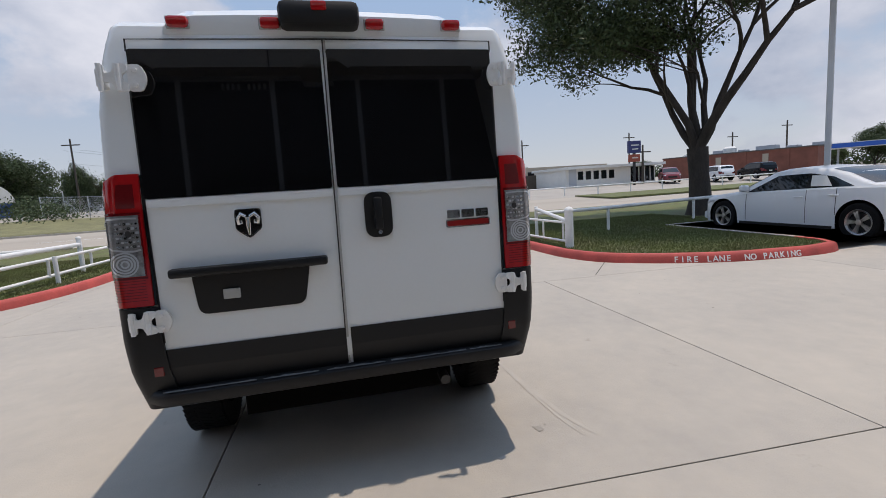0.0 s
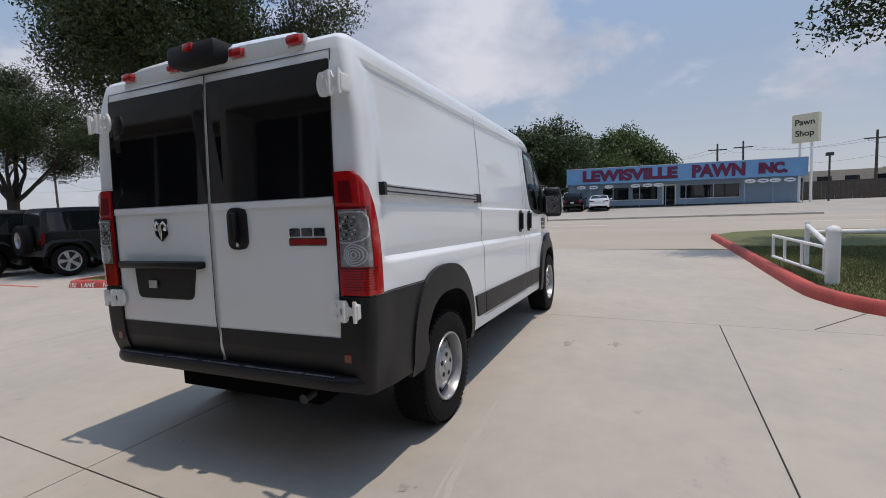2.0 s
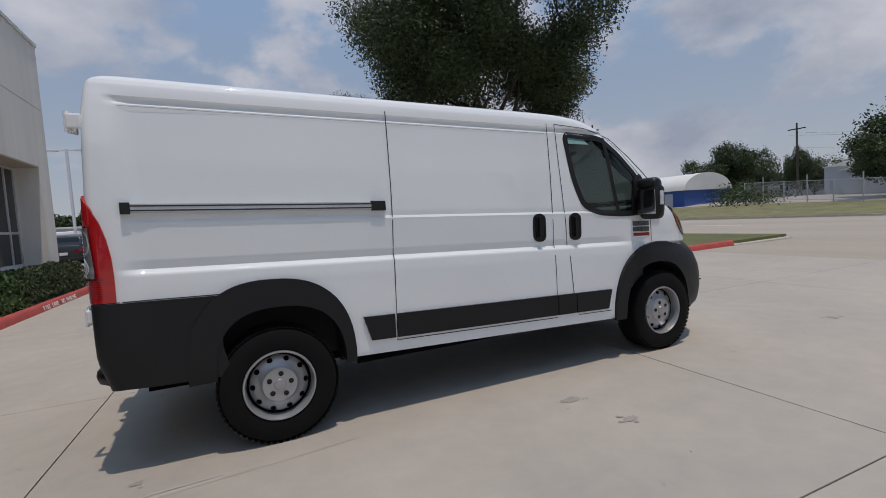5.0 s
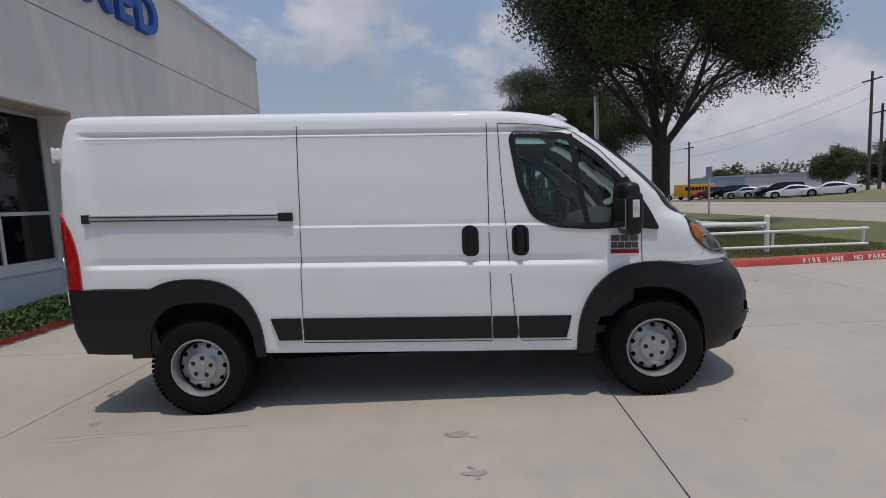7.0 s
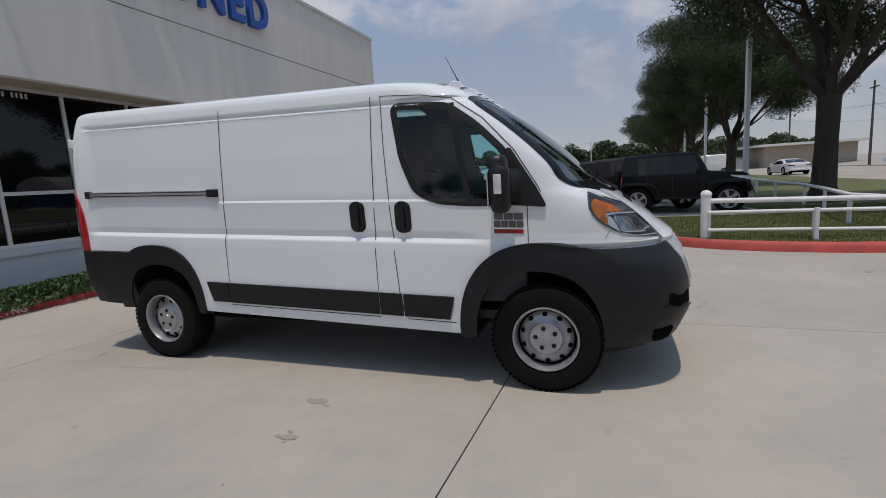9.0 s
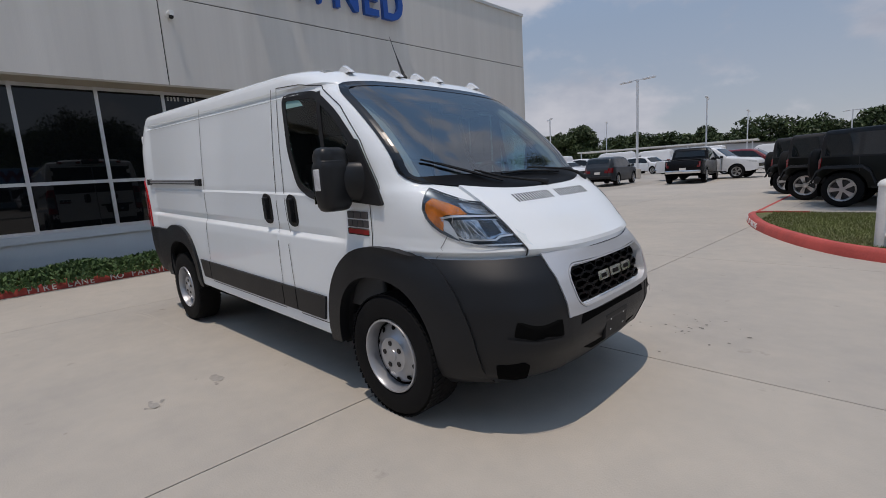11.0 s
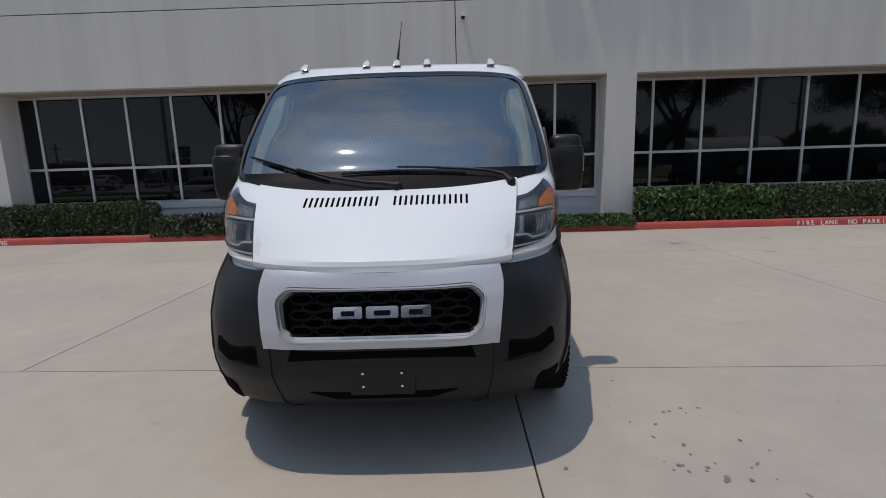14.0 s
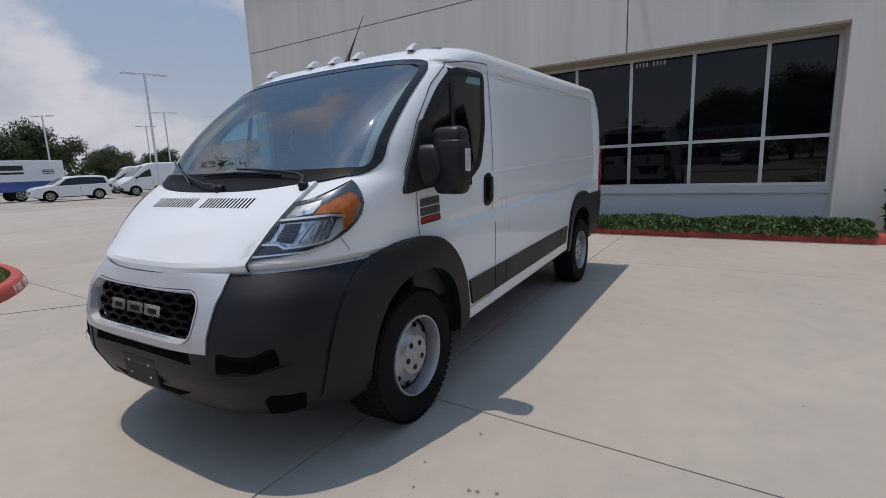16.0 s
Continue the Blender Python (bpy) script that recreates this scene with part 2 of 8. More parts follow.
M["badge_dark"] = mat("badge_dark", (0.12, 0.12, 0.125), 0.3, metal=0.6)
M["scrape"] = mat("scrape", (0.43, 0.398, 0.352), 0.9, vary=0.1, scale=6)
M["marker_clear"] = mat("marker_clear", (0.74, 0.75, 0.76), 0.15, coat=0.6, vary=0.1, scale=30)
M["grille_black"] = mat("grille_black", (0.004, 0.004, 0.0045), 0.5, spec=0.15)
M["scuffed"] = mat("scuffed", (0.20, 0.20, 0.20), 0.7, vary=0.3, scale=20)
M["badge_red"] = mat("badge_red", (0.30, 0.012, 0.012), 0.3)
M["windscreen"] = glass_mat("windscreen", (0.64, 0.96, 1.0), 0.50, ior=3.3)
M["lampglass"] = glass_mat("lampglass", (0.93, 0.97, 1.0), 0.96, ior=1.5)
M["doorglass"] = glass_mat("doorglass", (0.62, 0.96, 0.98), 0.84, ior=1.55)
M["carglass"] = mat("carglass", (0.010, 0.013, 0.015), 0.03, spec=0.6)
M["seat"] = mat("seat", (0.10, 0.105, 0.11), 0.9, vary=0.2, scale=8, fine=200, bump=0.3)
M["dash"] = mat("dash", (0.07, 0.072, 0.075), 0.75, vary=0.12, scale=6, fine=250, bump=0.15)
M["trim_light"] = mat("trim_light", (0.45, 0.46, 0.46), 0.7, vary=0.08, scale=4)
M["rock"] = mat("rock", (0.20, 0.155, 0.11), 0.9, vary=0.5, scale=6, fine=40, bump=0.8)
M["bark"] = mat("bark", (0.055, 0.045, 0.037), 0.95, vary=0.5, scale=5, fine=40, bump=0.9, stretch=(1, 1, 0.3))
M["leaf"] = mat("leaf", (0.052, 0.078, 0.025), 0.6, vary=0.55, scale=0.6, fine=3, island=0.6, dark=(0.020, 0.034, 0.012))
M["leaf_light"] = mat("leaf_light", (0.075, 0.115, 0.028), 0.6, vary=0.5, scale=0.5, fine=3, island=0.6, dark=(0.03, 0.05, 0.015))
M["hedge"] = mat("hedge", (0.055, 0.080, 0.030), 0.65, vary=0.5, scale=2, fine=9, island=0.6, dark=(0.02, 0.032, 0.014))
M["juniper"] = mat("juniper", (0.070, 0.125, 0.035), 0.7, vary=0.5, scale=2.5, fine=9, island=0.6, dark=(0.02, 0.045, 0.015))
M["pole"] = mat("pole", (0.70, 0.71, 0.72), 0.5, metal=0.3, vary=0.06, scale=2)
M["wood_pole"] = mat("wood_pole", (0.09, 0.075, 0.06), 0.9, vary=0.3, scale=3)
M["pawn_blue"] = mat("pawn_blue", (0.16, 0.34, 0.58), 0.7, vary=0.12, scale=0.7, fine=8)
M["pawn_wall"] = mat("pawn_wall", (0.27, 0.36, 0.45), 0.8, vary=0.12, scale=0.6, fine=8)
M["pawn_red"] = mat("pawn_red", (0.17, 0.015, 0.05), 0.6, vary=0.15, scale=2)
M["navy_sign"] = mat("navy_sign", (0.03, 0.04, 0.14), 0.4, vary=0.2, scale=3)
M["rust_sign"] = mat("rust_sign", (0.30, 0.07, 0.04), 0.5, vary=0.25, scale=3)
M["roof_dark"] = mat("roof_dark", (0.10, 0.09, 0.085), 0.8, vary=0.2, scale=2)
M["lamp_back"] = mat("lamp_back", (0.34, 0.34, 0.35), 0.2, metal=0.45, coat=0.9, vary=0.6, scale=24, fine=90)
M["brick_far"] = mat("brick_far", (0.22, 0.085, 0.06), 0.9, vary=0.35, scale=0.8, fine=12)
M["wall_white"] = mat("wall_white", (0.72, 0.71, 0.67), 0.8, vary=0.1, scale=0.5, fine=10)
M["wall_tan"] = mat("wall_tan", (0.40, 0.35, 0.28), 0.85, vary=0.12, scale=0.4, fine=10)
M["wall_grey"] = mat("wall_grey", (0.45, 0.47, 0.50), 0.8, vary=0.1, scale=0.4, fine=10)
M["roof_metal"] = mat("roof_metal", (0.62, 0.63, 0.64), 0.5, metal=0.3, vary=0.1, scale=1)
M["far_dark"] = mat("far_dark", (0.03, 0.03, 0.032), 0.5)
M["cream"] = mat("cream", (0.62, 0.58, 0.44), 0.6, vary=0.08, scale=2)
M["black_letters"] = mat("black_letters", (0.02, 0.02, 0.022), 0.5)
M["car_white"] = mat("car_white", (0.75, 0.76, 0.77), 0.3, coat=0.6)
M["car_black"] = mat("car_black", (0.005, 0.005, 0.006), 0.25, coat=0.08, spec=0.2)
M["car_red"] = mat("car_red", (0.17, 0.012, 0.018), 0.3, coat=0.6)
M["car_grey"] = mat("car_grey", (0.035, 0.040, 0.047), 0.3, metal=0.2, coat=0.2, spec=0.3)
M["car_silver"] = mat("car_silver", (0.42, 0.43, 0.45), 0.3, metal=0.5, coat=0.6)
M["car_blue"] = mat("car_blue", (0.04, 0.10, 0.32), 0.3, coat=0.6)
M["jeep_green"] = mat("jeep_green", (0.007, 0.008, 0.007), 0.3, spec=0.2, coat=0.1, vary=0.1, scale=2)
M["bus_yellow"] = mat("bus_yellow", (0.62, 0.30, 0.02), 0.4)
M["paper"] = mat("paper", (0.72, 0.70, 0.66), 0.8)


# ---- building helpers ----
def link(bm, name, material, parent=None, label="", smooth=False):
    bmesh.ops.recalc_face_normals(bm, faces=bm.faces)
    me = bpy.data.meshes.new(name)
    bm.to_mesh(me)
    bm.free()
    for m in (material if isinstance(material, (list, tuple)) else [material]):
        me.materials.append(M[m] if isinstance(m, str) else m)
    if smooth:
        me.polygons.foreach_set("use_smooth", [True] * len(me.polygons))
        me.set_sharp_from_angle(angle=radians(smooth if smooth is not True else 40))
    ob = new(name, me)
    if parent:
        ob.parent = parent
    if label:
        ob["label"] = label
    return ob


def part(name, bm, material, parent, label="", smooth=False):
    return link(bm, name, material, parent, label, smooth)


def thing(name, label, category, at=None, group="", kind=""):
    ob = new(name)
    ob.empty_display_size = 0.1
    if at is not None:
        ob.matrix_world = at
    return tagged(ob, label, category, group, kind)


def box(bm, x0, x1, y0, y1, z0, z1, bevel=0.0, m=None):
    vs = [bm.verts.new((x, y, z)) for z in (z0, z1) for x, y in ((x0, y0), (x1, y0), (x1, y1), (x0, y1))]
    fs = [bm.faces.new([vs[i] for i in f]) for f in ((3, 2, 1, 0), (4, 5, 6, 7), (0, 1, 5, 4), (1, 2, 6, 5), (2, 3, 7, 6), (3, 0, 4, 7))]
    if bevel:
        es = list({e for f in fs for e in f.edges})
        got = bmesh.ops.bevel(bm, geom=es, offset=bevel, segments=2, affect="EDGES", profile=0.5)
        vs = list({v for f in got["faces"] for v in f.verts} | {v for v in vs if v.is_valid})
    if m is not None:
        bmesh.ops.transform(bm, matrix=m, verts=[v for v in vs if v.is_valid])
    return bm


def boxes(*rows, bevel=0.0):
    bm = bmesh.new()
    for r in rows:
        box(bm, *r, bevel=bevel)
    return bm


def ring_loft(bm, rings, closed=True, caps=True):
    """Quads between rings of equal length; closed: each ring is a loop."""
    vs = [[bm.verts.new(p) for p in r] for r in rings]
    n = len(rings[0])
    for a, b in zip(vs, vs[1:]):
        for i in range(n if closed else n - 1):
            j = (i + 1) % n
            try:
                bm.faces.new((a[i], a[j], b[j], b[i]))
            except ValueError:
                pass
    if caps and closed:
        bm.faces.new(vs[0][::-1])
        bm.faces.new(vs[-1])
    return bm


def tube(bm, pts, radii, n=10, caps=True):
    """A round bar along points."""
    rings, prev = [], None
    pts = [Vector(p) for p in pts]
    if not hasattr(radii, "__len__"):
        radii = [radii] * len(pts)
    for i, p in enumerate(pts):
        d = (pts[min(i + 1, len(pts) - 1)] - pts[max(i - 1, 0)]).normalized()
        a = (prev - d * prev.dot(d)) if prev else d.orthogonal()
        if a.length < 1e-5:
            a = d.orthogonal()
        a.normalize()
        prev = a
        b = d.cross(a)
        rings.append([p + radii[i] * (math.cos(k * math.tau / n) * a + math.sin(k * math.tau / n) * b) for k in range(n)])
    return ring_loft(bm, rings, True, caps)


def lathe(bm, profile, n=32, axis="y", at=(0, 0, 0)):
    """A profile of (radius, along) turned round an axis."""
    rings = []
    for r, a in profile:
        ring = []
        for k in range(n):
            c, s = r * math.cos(k * math.tau / n), r * math.sin(k * math.tau / n)
            q = {"y": (c, a, s), "x": (a, c, s), "z": (c, s, a)}[axis]
            ring.append(Vector(q) + Vector(at))
        rings.append(ring)
    return ring_loft(bm, rings, True, False)


def prism(bm, outline, height, m=None, z0=0.0):
    """A flat outline (x, y) raised by height."""
    lo = [bm.verts.new((x, y, z0)) for x, y in outline]
    hi = [bm.verts.new((x, y, z0 + height)) for x, y in outline]
    n = len(outline)
    bm.faces.new(lo[::-1])
    bm.faces.new(hi)
    for i in range(n):
        bm.faces.new((lo[i], lo[(i + 1) % n], hi[(i + 1) % n], hi[i]))
    if m is not None:
        bmesh.ops.transform(bm, matrix=m, verts=lo + hi)
    return bm


def lettering(name, words, size, at, material, parent, label="", depth=0.004, wide=1.0, bold=0.0, align="CENTER"):
    """Raised letters in the built-in font, turned into a mesh."""
    cu = bpy.data.curves.new(name, "FONT")
    cu.body, cu.size, cu.extrude, cu.align_x, cu.align_y, cu.offset = words, size, depth, align, "CENTER", bold
    tmp = bpy.data.objects.new(name, cu)
    me = bpy.data.meshes.new_from_object(tmp)
    bpy.data.objects.remove(tmp)
    me.name = name
    me.transform(at @ Matrix.Diagonal((wide, 1, 1, 1)))
    me.materials.clear()
    me.materials.append(M[material])
    ob = new(name, me)
    if parent:
        ob.parent = parent
    if label:
        ob["label"] = label
    return ob


def frame_of(origin, right, upward):
    """A matrix whose x runs along right, y along upward, at origin."""
    r, u = Vector(right).normalized(), Vector(upward).normalized()
    n = r.cross(u)
    return Matrix.Translation(origin) @ Matrix((r, u, n)).transposed().to_4x4()

# ---- ground, road, pavement ----
def smooth_path(pts, step=0.25):
    """Points along a smooth line through a few corners."""
    p = [Vector((*q, 0)) for q in pts]
    p = [p[0] * 2 - p[1]] + p + [p[-1] * 2 - p[-2]]
    out = []
    for a, b, c, d in zip(p, p[1:], p[2:], p[3:]):
        n = max(1, int((c - b).length / step))
        for k in range(n):
            t = k / n
            out.append(0.5 * ((2 * b) + (c - a) * t + (2 * a - 5 * b + 4 * c - d) * t * t + (3 * b - a - 3 * c + d) * t ** 3))
    return out + [p[-2]]


def rise(x, y=0.0):
    """The land beyond the street climbs a little, most of all round the sheds."""
    t = min(1, max(0, (x - 33) / 15))
    u = min(1, max(0, (x - 32) / 24))
    return 0.5 * t * t * (3 - 2 * t) + 0.9 * u * u * (3 - 2 * u) * math.exp(-((y - 29) / 15) ** 2)


bm = bmesh.new()
xs = [-1500, -200, -60, 14, 31.5, 33, 35, 37, 39, 41, 43, 45, 48, 51, 54, 57, 70, 200, 1500]
ys = [-1500, -200, -60, -20] + [-5 + 4 * k for k in range(19)] + [80, 200, 1500]
ring_loft(bm, [[(x, y, rise(x, y) - 0.03) for y in ys] for x in xs], False)
tagged(link(bm, "ground", "concrete_far"), "pale worn concrete ground reaching to the horizon", "ground", kind="structure")

bm = bmesh.new()
ring_loft(bm, [[(x, y, -0.018) for y in (-260, 0, 300)] for x in (15.2, 31.2)], False)
tagged(link(bm, "road", "road"), "wide sun-bleached concrete street with faint lane marks", "road", kind="structure")
bm = bmesh.new()
for k in range(-8, 12):
    box(bm, 23.1, 23.22, k * 12, k * 12 + 3, -0.03, -0.012)
tagged(link(bm, "lane_marks", "white_paint"), "worn white dashes along the street", "road marking", kind="structure")
bm = bmesh.new()
box(bm, 31.2, 31.4, -120, -30, -0.1, 0.1)
box(bm, 31.2, 31.4, -12, 200, -0.1, 0.1)
tagged(link(bm, "far_kerb", "kerb_plain"), "plain concrete kerb on the far side of the street", "kerb", kind="structure")
bm = bmesh.new()
ring_loft(bm, [[(x, y, -0.006) for y in (-4.2, 5.0)] for x in (9.75, 15.3)], False)
tagged(link(bm, "driveway_apron", "road", None), "older tan concrete apron where the driveway meets the street", "driveway", kind="structure")

# ---- lawns and kerbs ----
KERB_N = smooth_path([(15.2, 5.2), (10, 4.9), (6.5, 4.62), (4.9, 4.72), (3.7, 5.15), (3.0, 5.85), (2.45, 6.75), (2.0, 7.75), (1.68, 8.75), (1.55, 9.35), (1.56, 9.62), (1.8, 9.8), (2.6, 9.85)])
KERB_S = smooth_path([(13.2, -4.05), (8, -4.1), (4, -4.12), (3.0, -4.2), (2.3, -4.45), (1.9, -4.85), (1.5, -5.4), (1.15, -6.2), (1.0, -7.1), (0.98, -7.7), (1.12, -8.2), (1.5, -8.42), (2.0, -8.45)])
KERB_W = smooth_path([(-8.6, -16.9), (-7.4, -16.35), (-6.55, -15.7), (-6.1, -14.9), (-5.93, -13.4), (-5.75, -7), (-5.56, 0), (-5.36, 8), (-5.16, 15.6), (-5.35, 16.5), (-6.0, 16.9)])


def kerb(name, line, material, flip, label, wide=0.16, high=0.15):
    """A kerb with a sloped, rounded face, laid along a line that is its foot."""
    rings = []
    for i, p in enumerate(line):
        d = (line[min(i + 1, len(line) - 1)] - line[max(i - 1, 0)]).normalized()
        side = Vector((-d.y, d.x, 0)) * flip
        wob = 0.006 * noise.noise((p.x * 1.7, p.y * 1.7, 3))
        rings.append([p + side * a + Vector((0, 0, b)) for a, b in
                      ((0, -0.1), (0, 0.0), (0.025, high - 0.05 + wob), (0.04, high - 0.018 + wob), (0.065, high + wob), (wide, high + wob), (wide, -0.1))])
    bm = bmesh.new()
    ring_loft(bm, rings, True, True)
    return tagged(link(bm, name, material, smooth=35), label, "kerb", kind="structure")


kerb("kerb_mouth", [p for p in KERB_N if p.x > 11.8], "kerb_plain", -1, "bare low concrete kerb at the mouth of the drive", high=0.03)
kerb("kerb_north", [p for p in KERB_N if p.x < 12.05], "kerb_red", -1, "red-painted concrete fire lane kerb, scuffed")
kerb("kerb_south", KERB_S, "kerb_red", 1, "red-painted concrete fire lane kerb, chipped at its tip")
kerb("kerb_west", KERB_W, "kerb_red", 1, "red-painted concrete fire lane kerb along the planting bed")


def inset(line, flip, by):
    out = []
    for i, p in enumerate(line):
        d = (line[min(i + 1, len(line) - 1)] - line[max(i - 1, 0)]).normalized()
        out.append((p.x - d.y * flip * by, p.y + d.x * flip * by))
    return out


LAWN_N = inset(KERB_N, -1, 0.15) + [(5.9, 9.85), (5.9, 130), (15.2, 130)]
LAWN_S = inset(KERB_S, 1, 0.15) + [(5.7, -8.45), (5.7, -90), (15.2, -90), (15.2, -6.2), (14.4, -4.9)]
for nm, outline in (("lawn_north", LAWN_N), ("lawn_south", LAWN_S)):
    bm = bmesh.new()
    prism(bm, outline, 0.2, z0=-0.08)
    bmesh.ops.triangulate(bm, faces=bm.faces)
    tagged(link(bm, nm, "lawn"), "mown green lawn with worn dry patches", "lawn", kind="structure")
bm = boxes((2.0, 5.72, -8.53, -8.43, -0.05, 0.135), (5.66, 5.76, -30, -8.53, -0.05, 0.135), (2.6, 5.92, 9.79, 9.89, -0.05, 0.135), (5.84, 5.94, 9.89, 60, -0.05, 0.135))
tagged(link(bm, "stall_kerb", "kerb_plain"), "plain concrete kerb at the head of the parking stalls", "kerb", kind="structure")
bm = boxes((1.42, 1.50, 10.6, 38, -0.03, 0.004))
tagged(link(bm, "fire_lane_line", "kerb_red"), "red painted fire lane line on the pavement", "road marking", kind="structure")

# letters on the kerb faces, each set to the kerb's bend
def kerb_text(line, near, flip, reverse, words="FIRE LANE  NO PARKING", size=0.135, pitch=0.098):
    """Stencilled letters along a kerb, centred where the kerb passes nearest to a place."""
    line = line[::-1] if reverse else line
    dist = [0.0]
    for p, q in zip(line, line[1:]):
        dist.append(dist[-1] + (q - p).length)
    mid = min(range(len(line)), key=lambda i: (line[i] - Vector((*near, 0))).length)
    sign_ = thing("kerb_lettering", "white stencilled fire lane lettering on the red kerb", "lettering", group="kerb lettering")
    s = dist[mid] - pitch * len(words) / 2
    for ch in words:
        s += pitch
        if ch == " ":
            continue
        i = max(k for k in range(len(dist)) if dist[k] <= s)
        i = min(i, len(line) - 2)
        d = (line[i + 1] - line[i]).normalized()
        side = Vector((-d.y, d.x, 0)) * flip * (-1 if reverse else 1)
        at = line[i] + d * (s - dist[i]) + side * 0.0135 + Vector((0, 0, 0.056))
        lettering("letter", ch, size, frame_of(at, d, side * 0.23 + Vector((0, 0, 0.97))), "white_paint", sign_, depth=0.004, wide=0.95, bold=0.002)


kerb_text(KERB_S, (1.28, -6.25), 1, False)
kerb_text(KERB_N, (8.1, 4.74), -1, True)
kerb_text(KERB_N, (1.67, 8.75), -1, True)
kerb_text(KERB_W, (-5.6, -1.1), 1, False)
kerb_text(KERB_W, (-5.85, -10.6), 1, False)
kerb_text(KERB_W, (-5.34, 8.8), 1, False)

# ---- dealership building ----
HALL = Matrix.Rotation(radians(-0.4), 4, "Z")
FX, TOP, JOINT, HEAD = -6.37, 6.8, 5.05, 3.43     # face, parapet, horizontal joint, window head
SOUTH, NORTH = -10.45, 12.64
BAYS = (("window_1", -9.95, -3.32, (-9.47, -8.38, -7.30, -6.20, -5.05, -3.90)),
        ("window_2", -2.62, 3.97, (-1.68, -0.49, 0.62, 1.755, 2.94)),
        ("window_3", 4.64, 11.86, (5.25, 6.43, 7.64, 8.86, 10.05, 11.25)))


def at_hall(ob):
    ob.matrix_world = HALL
    return ob


wall = at_hall(tagged(new("wall_front"), "beige stucco front wall of a car dealership with panel joints", "wall", kind="structure"))
G = 0.011
rows = []
for z0, z1 in ((HEAD, JOINT - G), (JOINT + G, TOP)):
    for y0, y1 in ((SOUTH, 0.615 - G), (0.615 + G, NORTH)):
        rows.append((FX - 0.72, FX, y0, y1, z0, z1))
for r in rows:
    part("wall_panel", boxes(r), "stucco", wall)
for y0, y1 in ((SOUTH, -9.95), (-3.32, -2.62), (3.97, 4.64), (11.86, NORTH)):
    part("pier", boxes((FX - 0.72, FX - 0.0015, y0, y1, -0.1, HEAD)), "stucco", wall)
part("joint_backing", boxes((FX - 0.7, FX - 0.025, SOUTH + 0.05, NORTH - 0.05, HEAD + 0.05, TOP - 0.1)), "joint", wall)
part("window_head_strip", boxes(*[(FX - 0.58, FX - 0.004, y0 + 0.004, y1 - 0.004, HEAD - 0.035, HEAD + 0.003) for _, y0, y1, _ in BAYS]), "stucco_reveal", wall, "tan metal strip at the window heads")
part("coping", boxes((FX - 0.4, FX + 0.035, SOUTH - 0.03, NORTH + 0.03, TOP, TOP + 0.09)), "coping", wall, "pale metal parapet coping")
bm = boxes((FX - 26, FX - 0.73, SOUTH, SOUTH + 0.3, -0.1, TOP), (FX - 26, FX - 0.73, NORTH - 0.3, NORTH, -0.1, TOP), (FX - 26, FX - 25.7, SOUTH + 0.3, NORTH - 0.3, -0.1, TOP))
at_hall(tagged(link(bm, "wall_sides", "stucco"), "beige stucco side and rear walls of the dealership", "wall", kind="structure"))
bm = boxes((FX - 25.7, FX - 0.73, SOUTH + 0.3, NORTH - 0.3, TOP - 0.5, TOP - 0.3))
at_hall(tagged(link(bm, "roof", "roof_metal"), "flat roof behind the parapet", "roof", kind="structure"))
# unseen ceiling and back wall added, the unlit room's shade in their colour
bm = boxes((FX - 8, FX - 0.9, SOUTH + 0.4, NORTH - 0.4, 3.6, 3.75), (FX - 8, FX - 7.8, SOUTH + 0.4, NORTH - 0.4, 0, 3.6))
at_hall(tagged(link(bm, "ceiling", "void"), "unseen showroom ceiling and back wall, near-black for the unlit inside", "ceiling", kind="structure"))

GX, SILL, TRANSOM = FX - 0.575, 0.84, 1.68
for nm, y0, y1, mull in BAYS:
    w = at_hall(tagged(new(nm), "dark tinted storefront window band in a silver aluminium frame", "window", kind="structure"))
    part("apron", boxes((GX - 0.1, GX + 0.05, y0, y1, -0.1, SILL - 0.16)), "apron_white", w, "pale painted wall under the glass")
    part("window_sill", boxes((GX - 0.1, GX + 0.085, y0, y1, SILL - 0.16, SILL - 0.03)), "apron_white", w)
    stops = [y0 + 0.03, *mull, y1 - 0.03]
    for y in stops:
        part("mullion", boxes((GX - 0.05, GX + 0.03, y - 0.03, y + 0.03, SILL - 0.03, HEAD - 0.035)), "mullion", w)
    for z in (SILL, TRANSOM, HEAD - 0.07):
        part("rail", boxes((GX - 0.045, GX + 0.026, y0 + 0.06, y1 - 0.06, z - 0.03, z + 0.03)), "mullion", w)
    for a, b in zip(stops, stops[1:]):
        for z0, z1 in ((SILL, TRANSOM), (TRANSOM, HEAD - 0.07)):
            bm = bmesh.new()
            box(bm, GX - 0.012, GX, a, b, z0, z1)
            part("pane", bm, "shopglass", w)
ab = at_hall(thing("address_bars", "row of small white bars on the window glass", "sign"))
for k in (0, 1, 2, 3, 5, 6, 7, 8):
    part("bar", boxes((GX + 0.001, GX + 0.003, 0.70 + k * 0.064, 0.735 + k * 0.064, 3.22, 3.30)), "trim_light", ab)

